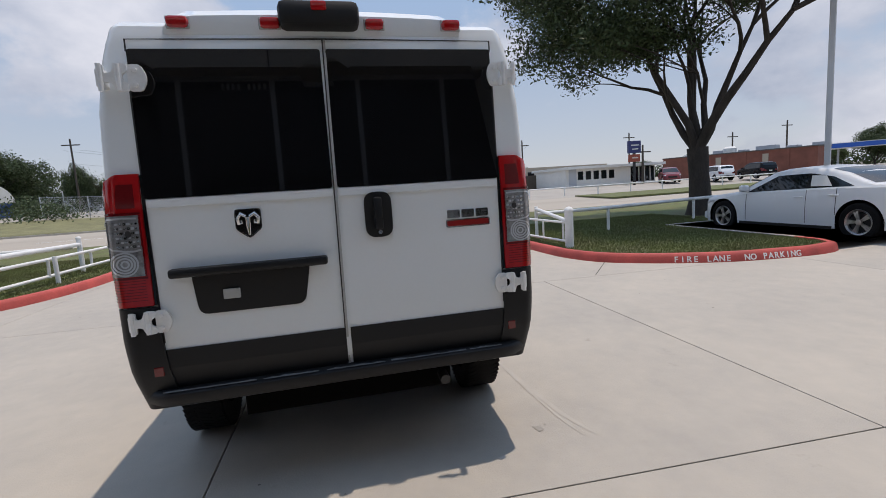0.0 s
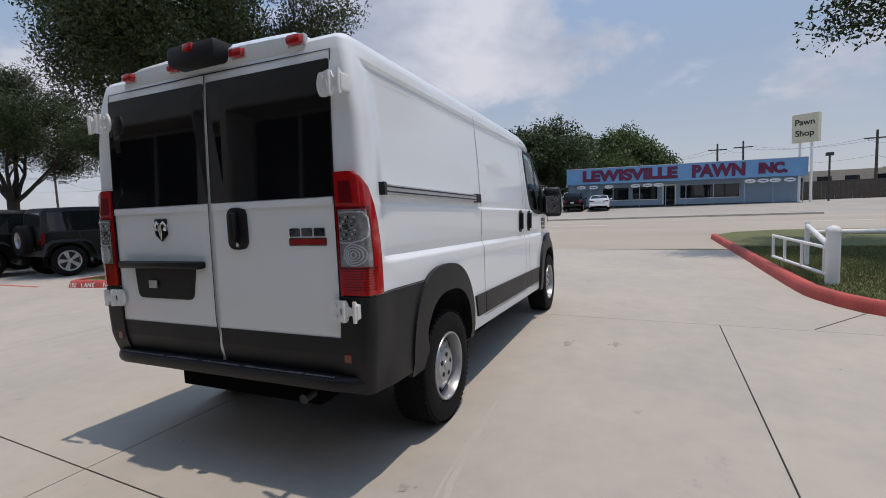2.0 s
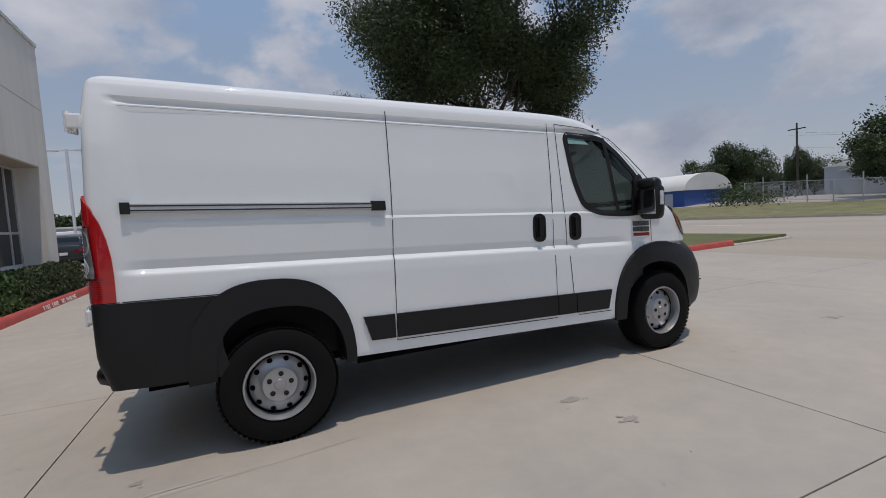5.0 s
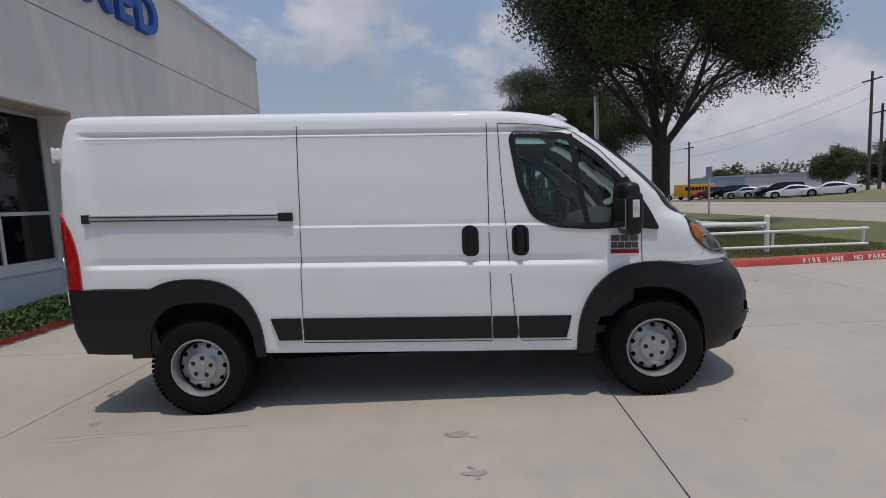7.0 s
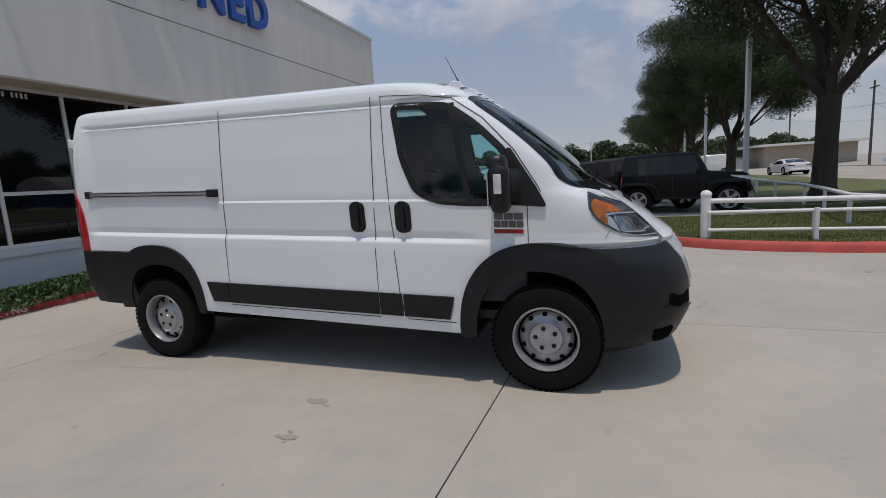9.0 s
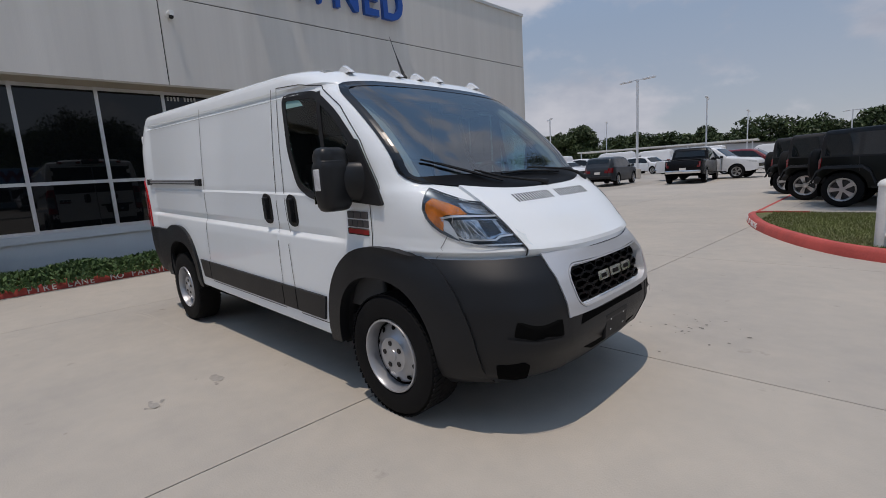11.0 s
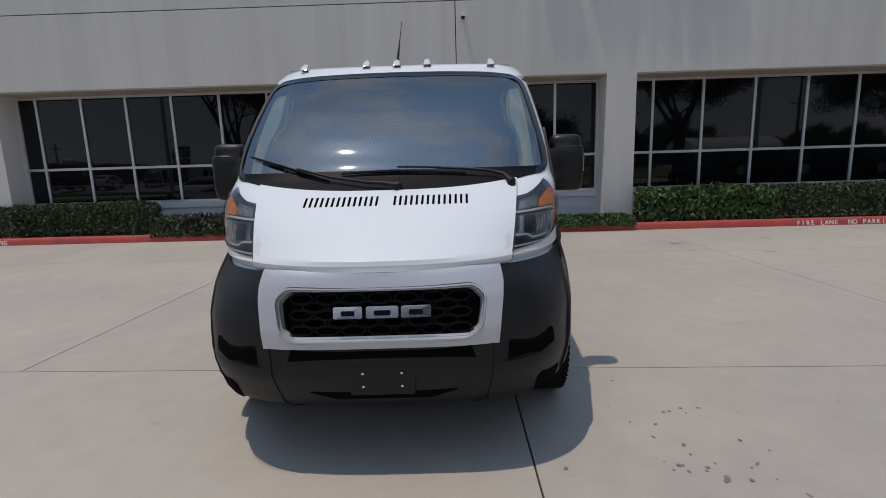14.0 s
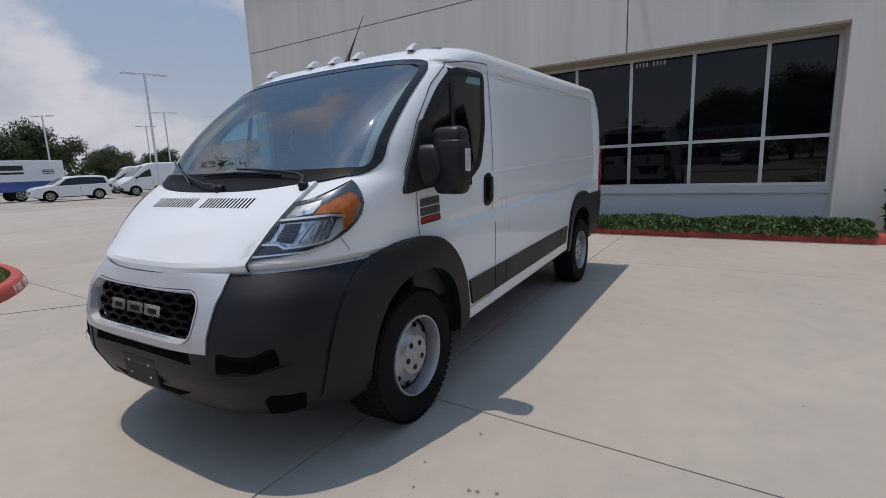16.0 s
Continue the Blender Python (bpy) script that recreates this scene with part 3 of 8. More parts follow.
sign = at_hall(thing("wall_sign", "blue channel letters on the stucco wall", "sign"))
for ch, y in zip("OWNED", (2.74, 3.86, 4.87, 5.62, 6.36)):
    lettering("letter", ch, 1.22, frame_of((FX + 0.07, y, 5.95), (0, 1, 0), (0, 0, 1)), "sign_blue", sign, depth=0.06, bold=0.03, wide=0.84)
sec = at_hall(thing("security_camera", "small white dome security camera on the wall", "camera"))
bm = bmesh.new()
lathe(bm, [(0.001, 0.16), (0.05, 0.16), (0.055, 0.05), (0.05, 0.0), (0.001, 0.0)], 14, "x", (FX, 0.78, 4.72))
part("housing", bm, "white_paint", sec, smooth=40)
bm = bmesh.new()
bmesh.ops.create_uvsphere(bm, u_segments=12, v_segments=8, radius=0.045, matrix=Matrix.Translation((FX + 0.12, 0.78, 4.66)))
part("dome", bm, "black_gloss", sec, smooth=True)

# planting bed
bed = inset(KERB_W, 1, 0.15)
bm = bmesh.new()
prism(bm, bed + [(-6.75, 16.9), (-6.75, -14.6)], 0.19, z0=-0.08)
bmesh.ops.triangulate(bm, faces=bm.faces)
tagged(link(bm, "planting_bed", "bed"), "bare soil planting bed along the building", "planting bed", kind="structure")
for nm, y0, y1 in (("gravel_north", 12.85, 16.75), ("gravel_south", -14.45, -10.6)):
    bm = bmesh.new()
    edge = [p for p in inset(KERB_W, 1, 0.17) if y0 <= p[1] <= y1]
    prism(bm, edge + [(-6.7 if y0 > 0 else -6.7, edge[-1][1]), (-6.7, edge[0][1])], 0.03, z0=0.088)
    bmesh.ops.triangulate(bm, faces=bm.faces)
    tagged(link(bm, nm, "gravel"), "pale tan gravel at the end of the planting bed", "gravel", kind="structure")

# ---- the white cargo van ----
RAKE = 0.035
van = thing("cargo_van", "white low-roof cargo van with black lower cladding on the pavement", "van", Matrix.Translation((0, 0.016, 0)))


def lerp_table(table, v):
    if v <= table[0][0]:
        return table[0][1]
    for (a, fa), (b, fb) in zip(table, table[1:]):
        if v <= b:
            return fa + (fb - fa) * (v - a) / (b - a)
    return table[-1][1]


def press_width(z):
    """Half the body's width by height, with its pressed ledges."""
    return lerp_table(((0.33, 0.93), (0.38, 0.955), (0.43, 0.98), (0.72, 0.990), (1.0, 0.990), (1.066, 0.986), (1.078, 0.982), (1.104, 0.956), (1.155, 0.968), (1.35, 0.973), (1.366, 0.974),
                       (1.384, 0.964), (1.42, 0.965), (1.7, 0.953), (2.0, 0.930), (2.045, 0.927), (2.055, 0.905), (2.075, 0.905), (2.09, 0.922), (2.12, 0.918), (2.155, 0.910),
                       (2.185, 0.895), (2.205, 0.872), (2.22, 0.835), (2.235, 0.76), (2.25, 0.61), (2.262, 0.4), (2.27, 0.08)), z)


def half_width(z, x=0.0):
    """The ledges run out towards the tail and the nose."""
    plain = lerp_table(((0.38, 0.945), (0.43, 0.955), (0.52, 0.972), (0.62, 0.990), (0.75, 1.003), (0.9, 1.003), (1.2, 1.0), (1.45, 0.997), (1.65, 0.990), (1.8, 0.982), (1.92, 0.964), (2.05, 0.938), (2.12, 0.920)), z) if z < 2.12 else press_width(z)
    t = max((-2.40 - x) / 0.12, 0.0)
    t = min(1, t)
    wide = press_width(z)
    if 1.0 < z < 1.42:
        f = min(1, max(0, (x - 1.15) / 0.25))
        wide += f * (lerp_table(((1.0, 0.990), (1.05, 0.985), (1.104, 0.976), (1.155, 0.971), (1.25, 0.970), (1.35, 0.969), (1.42, 0.965)), z) - wide)
    return wide * (1 - t) + plain * t


def front_x(z):
    """The nose on the centre line by height."""
    return lerp_table(((0.33, 2.39), (0.38, 2.495), (0.44, 2.59), (0.60, 2.662), (0.80, 2.655), (0.93, 2.630), (1.0, 2.602), (1.04, 2.582), (1.047, 2.560), (1.085, 2.568), (1.092, 2.559), (1.11, 2.535), (1.14, 2.497), (1.20, 2.422), (1.26, 2.343), (1.33, 2.243), (1.38, 2.165), (1.42, 2.095), (1.44, 2.058), (1.50, 1.995), (1.58, 1.925), (1.66, 1.848), (1.74, 1.763), (1.82, 1.670), (1.90, 1.568), (1.98, 1.455),
                       (2.04, 1.36), (2.09, 1.275), (2.14, 1.205), (2.17, 1.155), (2.19, 1.10), (2.205, 1.03), (2.22, 0.93), (2.235, 0.78), (2.25, 0.55), (2.262, 0.3), (2.27, 0.1)), z)


def rear_x(z):
    return lerp_table(((0.38, -2.60), (0.6, -2.655), (1.4, -2.65), (2.0, -2.628), (2.12, -2.612), (2.17, -2.60), (2.195, -2.575), (2.215, -2.52), (2.23, -2.42), (2.245, -2.2), (2.26, -1.4), (2.27, -0.2)), z)


def start_x(z):
    """Where the side begins to turn into the nose."""
    return lerp_table(((0.38, 1.25), (1.04, 1.25), (1.08, 1.42), (1.40, 1.42), (1.46, 1.25), (2.1, 0.55), (2.19, 0.3), (2.27, 0.0)), z)


def nexp(z):
    """How square the nose is in plan."""
    return lerp_table(((0.38, 3.4), (0.45, 3.9), (0.6, 4.0), (0.8, 3.9), (0.93, 3.45), (1.02, 2.9), (1.055, 2.75), (1.10, 2.95), (1.15, 3.2), (1.2, 3.5), (1.3, 4.15), (1.4, 4.6), (1.46, 5.2), (1.6, 6.2), (2.08, 6.0), (2.2, 4.8), (2.25, 4.6)), z)


def rk(p):
    return Vector((p[0], p[1], p[2] - RAKE * p[0]))


def side_y(x, z):
    """Half width of the hull at a place along it."""
    x0, xf = start_x(z), front_x(z)
    w = half_width(z, min(x, x0))
    if x > x0:
        t = min(1, (x - x0) / (xf - x0))
        e = nexp(z)
        return w * (1 - t ** e) ** (1 / e)
    xr = rear_x(z)
    r = min(0.045, w * 0.3)
    if x < xr + r:
        d = max(0.0, (xr + r - x) / r)
        return w - r * (1 - math.sqrt(max(0, 1 - d * d)))
    return w


def nose_x(y, z):
    x0, xf = start_x(z), front_x(z)
    w = half_width(z, x0)
    u = min(1, abs(y) / w)
    e = nexp(z)
    return x0 + (xf - x0) * (1 - u ** e) ** (1 / e)


def on_side(sgn):
    return lambda x, z: Vector((x, sgn * side_y(x, z), z))


def on_nose(y, z):
    return Vector((nose_x(y, z), y, z))


def on_tail(y, z):
    return Vector((rear_x(z), y, z))


def patch(bm, low, high, surface, rows=6, lift=0.004, thick=0.012, sub=1):
    """A curved sheet on a surface between two lines of (a, b) places, raised by lift, with its edge turned in."""
    if sub > 1:
        def fine(line):
            out = []
            for p, q in zip(line, line[1:]):
                out += [(p[0] + (q[0] - p[0]) * k / sub, p[1] + (q[1] - p[1]) * k / sub) for k in range(sub)]
            return out + [line[-1]]
        low, high = fine(low), fine(high)
    n = len(low)
    grid = []
    for r in range(rows + 1):
        t = r / rows
        grid.append([surface(a[0] + (b[0] - a[0]) * t, a[1] + (b[1] - a[1]) * t) for a, b in zip(low, high)])
    norm = [[None] * n for _ in grid]
    for r in range(rows + 1):
        for i in range(n):
            du = grid[r][min(i + 1, n - 1)] - grid[r][max(i - 1, 0)]
            dv = grid[min(r + 1, rows)][i] - grid[max(r - 1, 0)][i]
            nn = du.cross(dv)
            nn = nn.normalized() if nn.length > 1e-9 else Vector((0, 0, 1))
            out = grid[r][i] - Vector((-0.2, 0, 1.0))
            norm[r][i] = nn if nn.dot(out) >= 0 else -nn
    top = [[bm.verts.new(rk(grid[r][i] + norm[r][i] * lift)) for i in range(n)] for r in range(rows + 1)]
    for r in range(rows):
        for i in range(n - 1):
            bm.faces.new((top[r][i], top[r][i + 1], top[r + 1][i + 1], top[r + 1][i]))
    if thick:
        rim = [(0, i) for i in range(n)] + [(r, n - 1) for r in range(1, rows + 1)] + [(rows, i) for i in range(n - 2, -1, -1)] + [(r, 0) for r in range(rows - 1, 0, -1)]
        inner = [bm.verts.new(rk(grid[r][i] + norm[r][i] * (lift - thick))) for r, i in rim]
        for k in range(len(rim)):
            a, b = rim[k], rim[(k + 1) % len(rim)]
            bm.faces.new((top[a[0]][a[1]], inner[k], inner[(k + 1) % len(rim)], top[b[0]][b[1]]))
    return bm


def band(line, half):
    """Two lines either side of a line of places."""
    lo, hi = [], []
    for i, p in enumerate(line):
        q0, q1 = Vector(line[max(i - 1, 0)]), Vector(line[min(i + 1, len(line) - 1)])
        d = (q1 - q0).normalized()
        lo.append((p[0] + d.y * half, p[1] - d.x * half))
        hi.append((p[0] - d.y * half, p[1] + d.x * half))
    return lo, hi


# hull: plan outlines stacked by height
LEVELS = sorted({round(0.42 + 0.02 * k, 4) for k in range(92)} | {1.04, 1.047, 1.066, 1.085, 1.092, 1.11, 1.078, 1.09, 1.104, 1.13, 1.155, 1.35, 1.366, 1.375, 1.384, 1.41, 2.055, 2.075, 2.09, 2.155, 2.17, 2.185, 2.195, 2.205, 2.213, 2.22, 2.228, 2.235, 2.243, 2.25, 2.256, 2.262, 2.267, 2.27})


def plan_outline(z):
    w, x0, xf, xr = half_width(z, -2.7), start_x(z), front_x(z), rear_x(z)
    r = min(0.045, w * 0.3)
    half = [(xr, y) for y in [(w - r) * k / 6 for k in range(6)]]
    half += [(xr + r - r * math.cos(a), w - r + r * math.sin(a)) for a in [math.pi / 2 * k / 5 for k in range(6)]]
    for k in range(1, 131):
        x = xr + r + (x0 - xr - r) * k / 130
        half.append((x, half_width(z, x)))
    w = half_width(z, x0)
    for k in range(1, 49):
        a = math.pi / 2 * k / 48
        u, v = max(0, math.cos(a)) ** (2 / nexp(z)), math.sin(a) ** (2 / nexp(z))
        half.append((x0 + (xf - x0) * v, w * u))
    return half + [(x, -y) for x, y in half[-2:0:-1]]


def rounded(corners, r, n=5):
    """An outline with its corners rounded off."""
    out = []
    m = len(corners)
    for i in range(m):
        p, q, s = (Vector(corners[(i + k) % m]) for k in (-1, 0, 1))
        c = min(r, (p - q).length * 0.45, (s - q).length * 0.45)
        a, b = q + (p - q).normalized() * c, q + (s - q).normalized() * c
        for k in range(n + 1):
            t = k / n
            v = a * (1 - t) ** 2 + q * 2 * t * (1 - t) + b * t * t
            out.append((v.x, v.y))
    return out


def grown(outline, by):
    """The outline moved out (or in) by a distance."""
    pts = [Vector(p) for p in outline]
    area = sum(p.x * q.y - q.x * p.y for p, q in zip(pts, pts[1:] + pts[:1]))
    out = []
    for i, p in enumerate(pts):
        d = (pts[(i + 1) % len(pts)] - pts[i - 1])
        d = d.normalized() if d.length else Vector((1, 0))
        nn = Vector((d.y, -d.x)) * (1 if area > 0 else -1)
        out.append((p.x + nn.x * by, p.y + nn.y * by))
    return out


def dense(outline, step=0.04):
    """The outline with more places on its long straights."""
    out = []
    for p, q in zip(outline, outline[1:] + outline[:1]):
        n = max(1, int(math.hypot(q[0] - p[0], q[1] - p[1]) / step))
        out += [(p[0] + (q[0] - p[0]) * k / n, p[1] + (q[1] - p[1]) * k / n) for k in range(n)]
    return out


def sheet(bm, outline, surface, lift=0.004, thick=0.01, rings=5):
    """A curved plate on a surface inside an outline of places."""
    c = sum((Vector(p) for p in outline), Vector((0, 0))) / len(outline)
    core = Vector((-0.2, 0, 1.0))

    def place(p, off):
        e = 0.004
        a, b, o = surface(p[0] + e, p[1]), surface(p[0], p[1] + e), surface(p[0], p[1])
        nn = (a - o).cross(b - o)
        nn = nn.normalized() if nn.length > 1e-12 else Vector((0, 0, 1))
        if nn.dot(o - core) < 0:
            nn = -nn
        return rk(o + nn * off)

    loops = []
    if thick:
        loops.append([place(p, lift - thick) for p in outline])
    for k in range(rings):
        t = 1 - k / rings
        loops.append([place(c + (Vector(p) - c) * t, lift) for p in outline])
    vs = [[bm.verts.new(q) for q in lp] for lp in loops]
    n = len(outline)
    for a, b in zip(vs, vs[1:]):
        for i in range(n):
            bm.faces.new((a[i], a[(i + 1) % n], b[(i + 1) % n], b[i]))
    mid = bm.verts.new(place(c, lift))
    for i in range(n):
        bm.faces.new((vs[-1][i], vs[-1][(i + 1) % n], mid))
    return bm


def collar(bm, inner, outer, surface, lift=0.004, thick=0.01, rows=2):
    """A closed band on a surface between two outlines of equal length, with both edges turned in."""
    n = len(inner)
    core = Vector((-0.2, 0, 1.0))
    grid = [[surface(a[0] + (b[0] - a[0]) * r / rows, a[1] + (b[1] - a[1]) * r / rows) for a, b in zip(inner, outer)] for r in range(rows + 1)]
    norm = []
    for r in range(rows + 1):
        line = []
        for i in range(n):
            nn = (grid[r][(i + 1) % n] - grid[r][i - 1]).cross(grid[min(r + 1, rows)][i] - grid[max(r - 1, 0)][i])
            nn = nn.normalized() if nn.length > 1e-9 else Vector((0, 0, 1))
            line.append(nn if nn.dot(grid[r][i] - core) >= 0 else -nn)
        norm.append(line)
    top = [[bm.verts.new(rk(grid[r][i] + norm[r][i] * lift)) for i in range(n)] for r in range(rows + 1)]
    for r in range(rows):
        for i in range(n):
            j = (i + 1) % n
            bm.faces.new((top[r][i], top[r][j], top[r + 1][j], top[r + 1][i]))
    if thick:
        for r in (0, rows):
            low = [bm.verts.new(rk(grid[r][i] + norm[r][i] * (lift - thick))) for i in range(n)]
            for i in range(n):
                j = (i + 1) % n
                bm.faces.new((top[r][i], top[r][j], low[j], low[i]))
    return bm


def on_wrap(sgn):
    """Places round the rear corner: along the tail (negative), round it and on along the side."""
    def f(s, z):
        r = 0.045
        w, xr = half_width(z, rear_x(z) + max(0, s)), rear_x(z)
        q = r * math.pi / 2
        if s <= 0:
            return Vector((xr, sgn * (w - r + s), z))
        if s < q:
            a = s / r
            return Vector((xr + r - r * math.cos(a), sgn * (w - r + r * math.sin(a)), z))
        return Vector((xr + r + s - q, sgn * w, z))
    return f


def on_round(sgn):
    """Places round the nose: 0 at the side, 90 on the centre line."""
    def f(a, z):
        a = radians(a)
        x0, xf, e = start_x(z), front_x(z), 2 / nexp(z)
        w = half_width(z, x0)
        return Vector((x0 + (xf - x0) * max(0, math.sin(a)) ** e, sgn * w * max(0, math.cos(a)) ** e, z))
    return f


WIN_SIDE = dense(rounded([(0.685, 2.045), (1.10, 2.025), (1.30, 1.885), (1.50, 1.69), (1.60, 1.36), (1.27, 1.345), (1.0, 1.362), (0.84, 1.43), (0.745, 1.66)], 0.07))
# wheel openings: inner centre, base height, inner half axes, outer centre, outer half axes, squareness
WELLS = ((-1.685, 0.42, 0.395, 0.402, -1.725, 0.507, 0.578, 2.5), (1.675, 0.43, 0.42, 0.473, 1.735, 0.60, 0.660, 2.35))
SCREEN = dense(rounded([(-0.850, 2.066), (-0.60, 2.094), (-0.30, 2.106), (0, 2.110), (0.30, 2.106), (0.60, 2.094), (0.850, 2.066), (0.905, 1.448), (-0.905, 1.448)], 0.09))


def inside(poly, x, z):
    hit = False
    for (x1, z1), (x2, z2) in zip(poly, poly[1:] + poly[:1]):
        if (z1 > z) != (z2 > z) and x < (x2 - x1) * (z - z1) / (z2 - z1) + x1:
            hit = not hit
    return hit


bm = bmesh.new()
ring_loft(bm, [[(x, y, z) for x, y in plan_outline(z)] for z in LEVELS], True, True)
gone = []
for f in bm.faces:
    c = f.calc_center_median()
    vs = [v.co for v in f.verts]
    if len(vs) > 4:
        if c.z < 0.5:
            gone.append(f)
    elif abs(c.y) > 0.5 and c.x < 1.7 and all(inside(WIN_SIDE, v.x, v.z) for v in vs):
        gone.append(f)
    elif c.x > 0.9 and all(inside(SCREEN, v.y, v.z) for v in vs) and c.z > 1.4:
        gone.append(f)
    elif c.x > 2.4 and all(abs(v.y) < 0.505 and 0.76 < v.z < 1.012 for v in vs):
        gone.append(f)
    elif abs(c.y) > 0.6 and any(abs((c.x - wx) / (ai + 0.05)) ** sq + abs((c.z - wz) / (bi + 0.05)) ** sq < 1 for wx, wz, ai, bi, ox, ao, bo, sq in WELLS):
        gone.append(f)
bmesh.ops.delete(bm, geom=gone, context="FACES")
for v in bm.verts:
    v.co = rk(v.co)
body = part("body", bm, "van_white", van, smooth=28)


def arch_arc(cx, cz, a, b, sq, t0=-0.02, n=36):
    """A squared-off half oval over a wheel."""
    out = []
    for k in range(n + 1):
        t = t0 + (math.pi - 2 * t0) * k / n
        c, d = math.cos(t), math.sin(t)
        out.append((cx + a * math.copysign(abs(c) ** (2 / sq), c), cz + b * math.copysign(abs(d) ** (2 / sq), d)))
    return out


def strip(line, half, surface, material, name="seam", lift=0.003, parent=van, sub=1):
    bm = bmesh.new()
    patch(bm, *band(line, half), surface, 1, lift, 0, sub)
    return part(name, bm, material, parent)


for sgn in (-1, 1):
    S, Wr, R = on_side(sgn), on_wrap(sgn), on_round(sgn)
    # lower cladding of the rear corner
    bm = bmesh.new()
    cs = [-0.12, -0.06, -0.02, 0.0, 0.012, 0.024, 0.036, 0.048, 0.06, 0.071, 0.10, 0.15] + [0.20 + 0.05 * k for k in range(10)]
    patch(bm, [(a, 0.425) for a in cs], [(a, 0.922) for a in cs], Wr, 10, 0.014, 0.03)
    part("corner_cladding", bm, "cladding", van, "black textured plastic cladding", smooth=40)
    bm = bmesh.new()
    box(bm, -0.008, 0.02, -0.021, 0.021, -0.023, 0.023, bevel=0.004, m=Matrix.Translation(rk((-2.664, sgn * 0.872, 0.615))))
    part("reflector", bm, "red_dark", van, "small square red reflector")
    # arches
    for wx, wz, ai, bi, ox, ao, bo, sq in WELLS:
        bm = bmesh.new()
        front = wx > 0
        patch(bm, arch_arc(wx, wz, ai, bi, sq), arch_arc(ox, wz, ao, bo, sq), S, 6, 0.034 if front else 0.026, 0.07)
        part("wheel_arch", bm, "cladding", van, "black plastic wheel arch flare", smooth=40)
        bm = bmesh.new()
        rings = []
        edge_line = arch_arc(wx, wz, ai + 0.03, bi + 0.03, sq, -0.06)
        rings.append([rk((x, sgn * (side_y(x, z) - 0.003), z)) for x, z in edge_line])
        for y in (0.9, 0.75, 0.56):
            rings.append([rk((x, sgn * y, z)) for x, z in edge_line])
        ring_loft(bm, rings, False)
        bm.faces.new([bm.verts.new(p) for p in rings[-1]])
        part("wheel_well", bm, "liner", van, "dull grey wheel well liner", smooth=40)
    # side strips
    for x0, x1 in ((-1.155, -0.93), (-0.915, 0.495), (0.507, 0.69), (0.703, 1.095)):
        cut0, cut1 = (0.05 if x0 < -1 else 0), (0.04 if x1 > 1 else 0)
        bm = bmesh.new()
        n = 8
        patch(bm, [(x0 + cut0 + (x1 - cut1 - x0 - cut0) * k / n, 0.522) for k in range(n + 1)], [(x0 + (x1 - x0) * k / n, 0.69) for k in range(n + 1)], S, 4, 0.016, 0.03)
        part("side_strip", bm, "cladding", van, "black plastic rubbing strip")
    # tail lamp
    edge = [(0.14, 0.93), (0.14, 1.08), (0.135, 1.18), (0.12, 1.28), (0.095, 1.37), (0.06, 1.45), (0.03, 1.50), (0.0, 1.525)]
    bm = bmesh.new()
    patch(bm, [(-0.105, z) for _, z in edge], edge, Wr, 14, 0.016, 0.03)
    lamp = part("tail_lamp", bm, "red_lens", van, "tall red and clear tail lamp", smooth=40)
    bm = bmesh.new()
    patch(bm, [(-0.09, z) for z in (1.07, 1.15, 1.25, 1.345)], [(s, z) for s, z in ((0.06, 1.07), (0.062, 1.15), (0.055, 1.25), (0.045, 1.345))], Wr, 10, 0.021, 0.01)
    part("clear_lens", bm, "lamp_back", lamp, "clear ribbed lens", smooth=40)
    strip([(-0.082, 1.330), (-0.02, 1.334), (0.030, 1.330), (0.046, 1.305), (0.050, 1.245), (0.044, 1.215), (0.022, 1.196), (-0.02, 1.186), (-0.06, 1.184), (-0.086, 1.190)], 0.0042, Wr, "lamp_bright", "bright_rim", 0.024, lamp, 3)
    for r_ in range(6):
        for c_ in range(6):
            u, v, w_ = -0.077 + c_ * 0.0155, 1.206 + r_ * 0.0205, 0.0045 + 0.002 * ((r_ * 5 + c_ * 3) % 4) / 3
            bm = bmesh.new()
            sheet(bm, rounded([(u - w_, v - w_), (u + w_, v - w_), (u + w_, v + w_ * 0.8), (u - w_, v + w_ * 0.8)], 0.003, 2), Wr, 0.0235, 0.003, 1)
            part("reflector_cup", bm, ("lamp_bright", "chrome", "lamp_silver")[(r_ * 2 + c_) % 3], lamp)
    bm = bmesh.new()
    sheet(bm, [(-0.042 + 0.013 * math.cos(q), 1.262 + 0.015 * math.sin(q)) for q in [math.tau * j / 14 for j in range(14)]], Wr, 0.0265, 0.004, 1)
    part("bulb", bm, "far_dark", lamp, "dark bulb behind the clear lens")
    for z0, z1 in ((0.952, 1.055),):
        for k in range(8):
            z = z0 + (z1 - z0) * (k + 0.5) / 8
            reach = 0.10 if z < 1.2 else 0.10 - 0.9 * (z - 1.36) * 0.6
            strip([(-0.085, z), (reach - 0.02, z)], 0.0016, Wr, "red_dark", "lens_flute", 0.0185, lamp, 8)
    for z in (1.062, 1.352):
        strip([(-0.098, z), (0.09 if z < 1.2 else 0.06, z)], 0.005, Wr, "red_dark", "lens_border", 0.020, lamp, 8)
    for s_, t_ in ((-0.092, -0.092), (0.064, 0.052)):
        strip([(s_, 1.07), (t_, 1.345)], 0.0045, Wr, "red_dark", "lens_border", 0.021, lamp, 8)
    bm = bmesh.new()
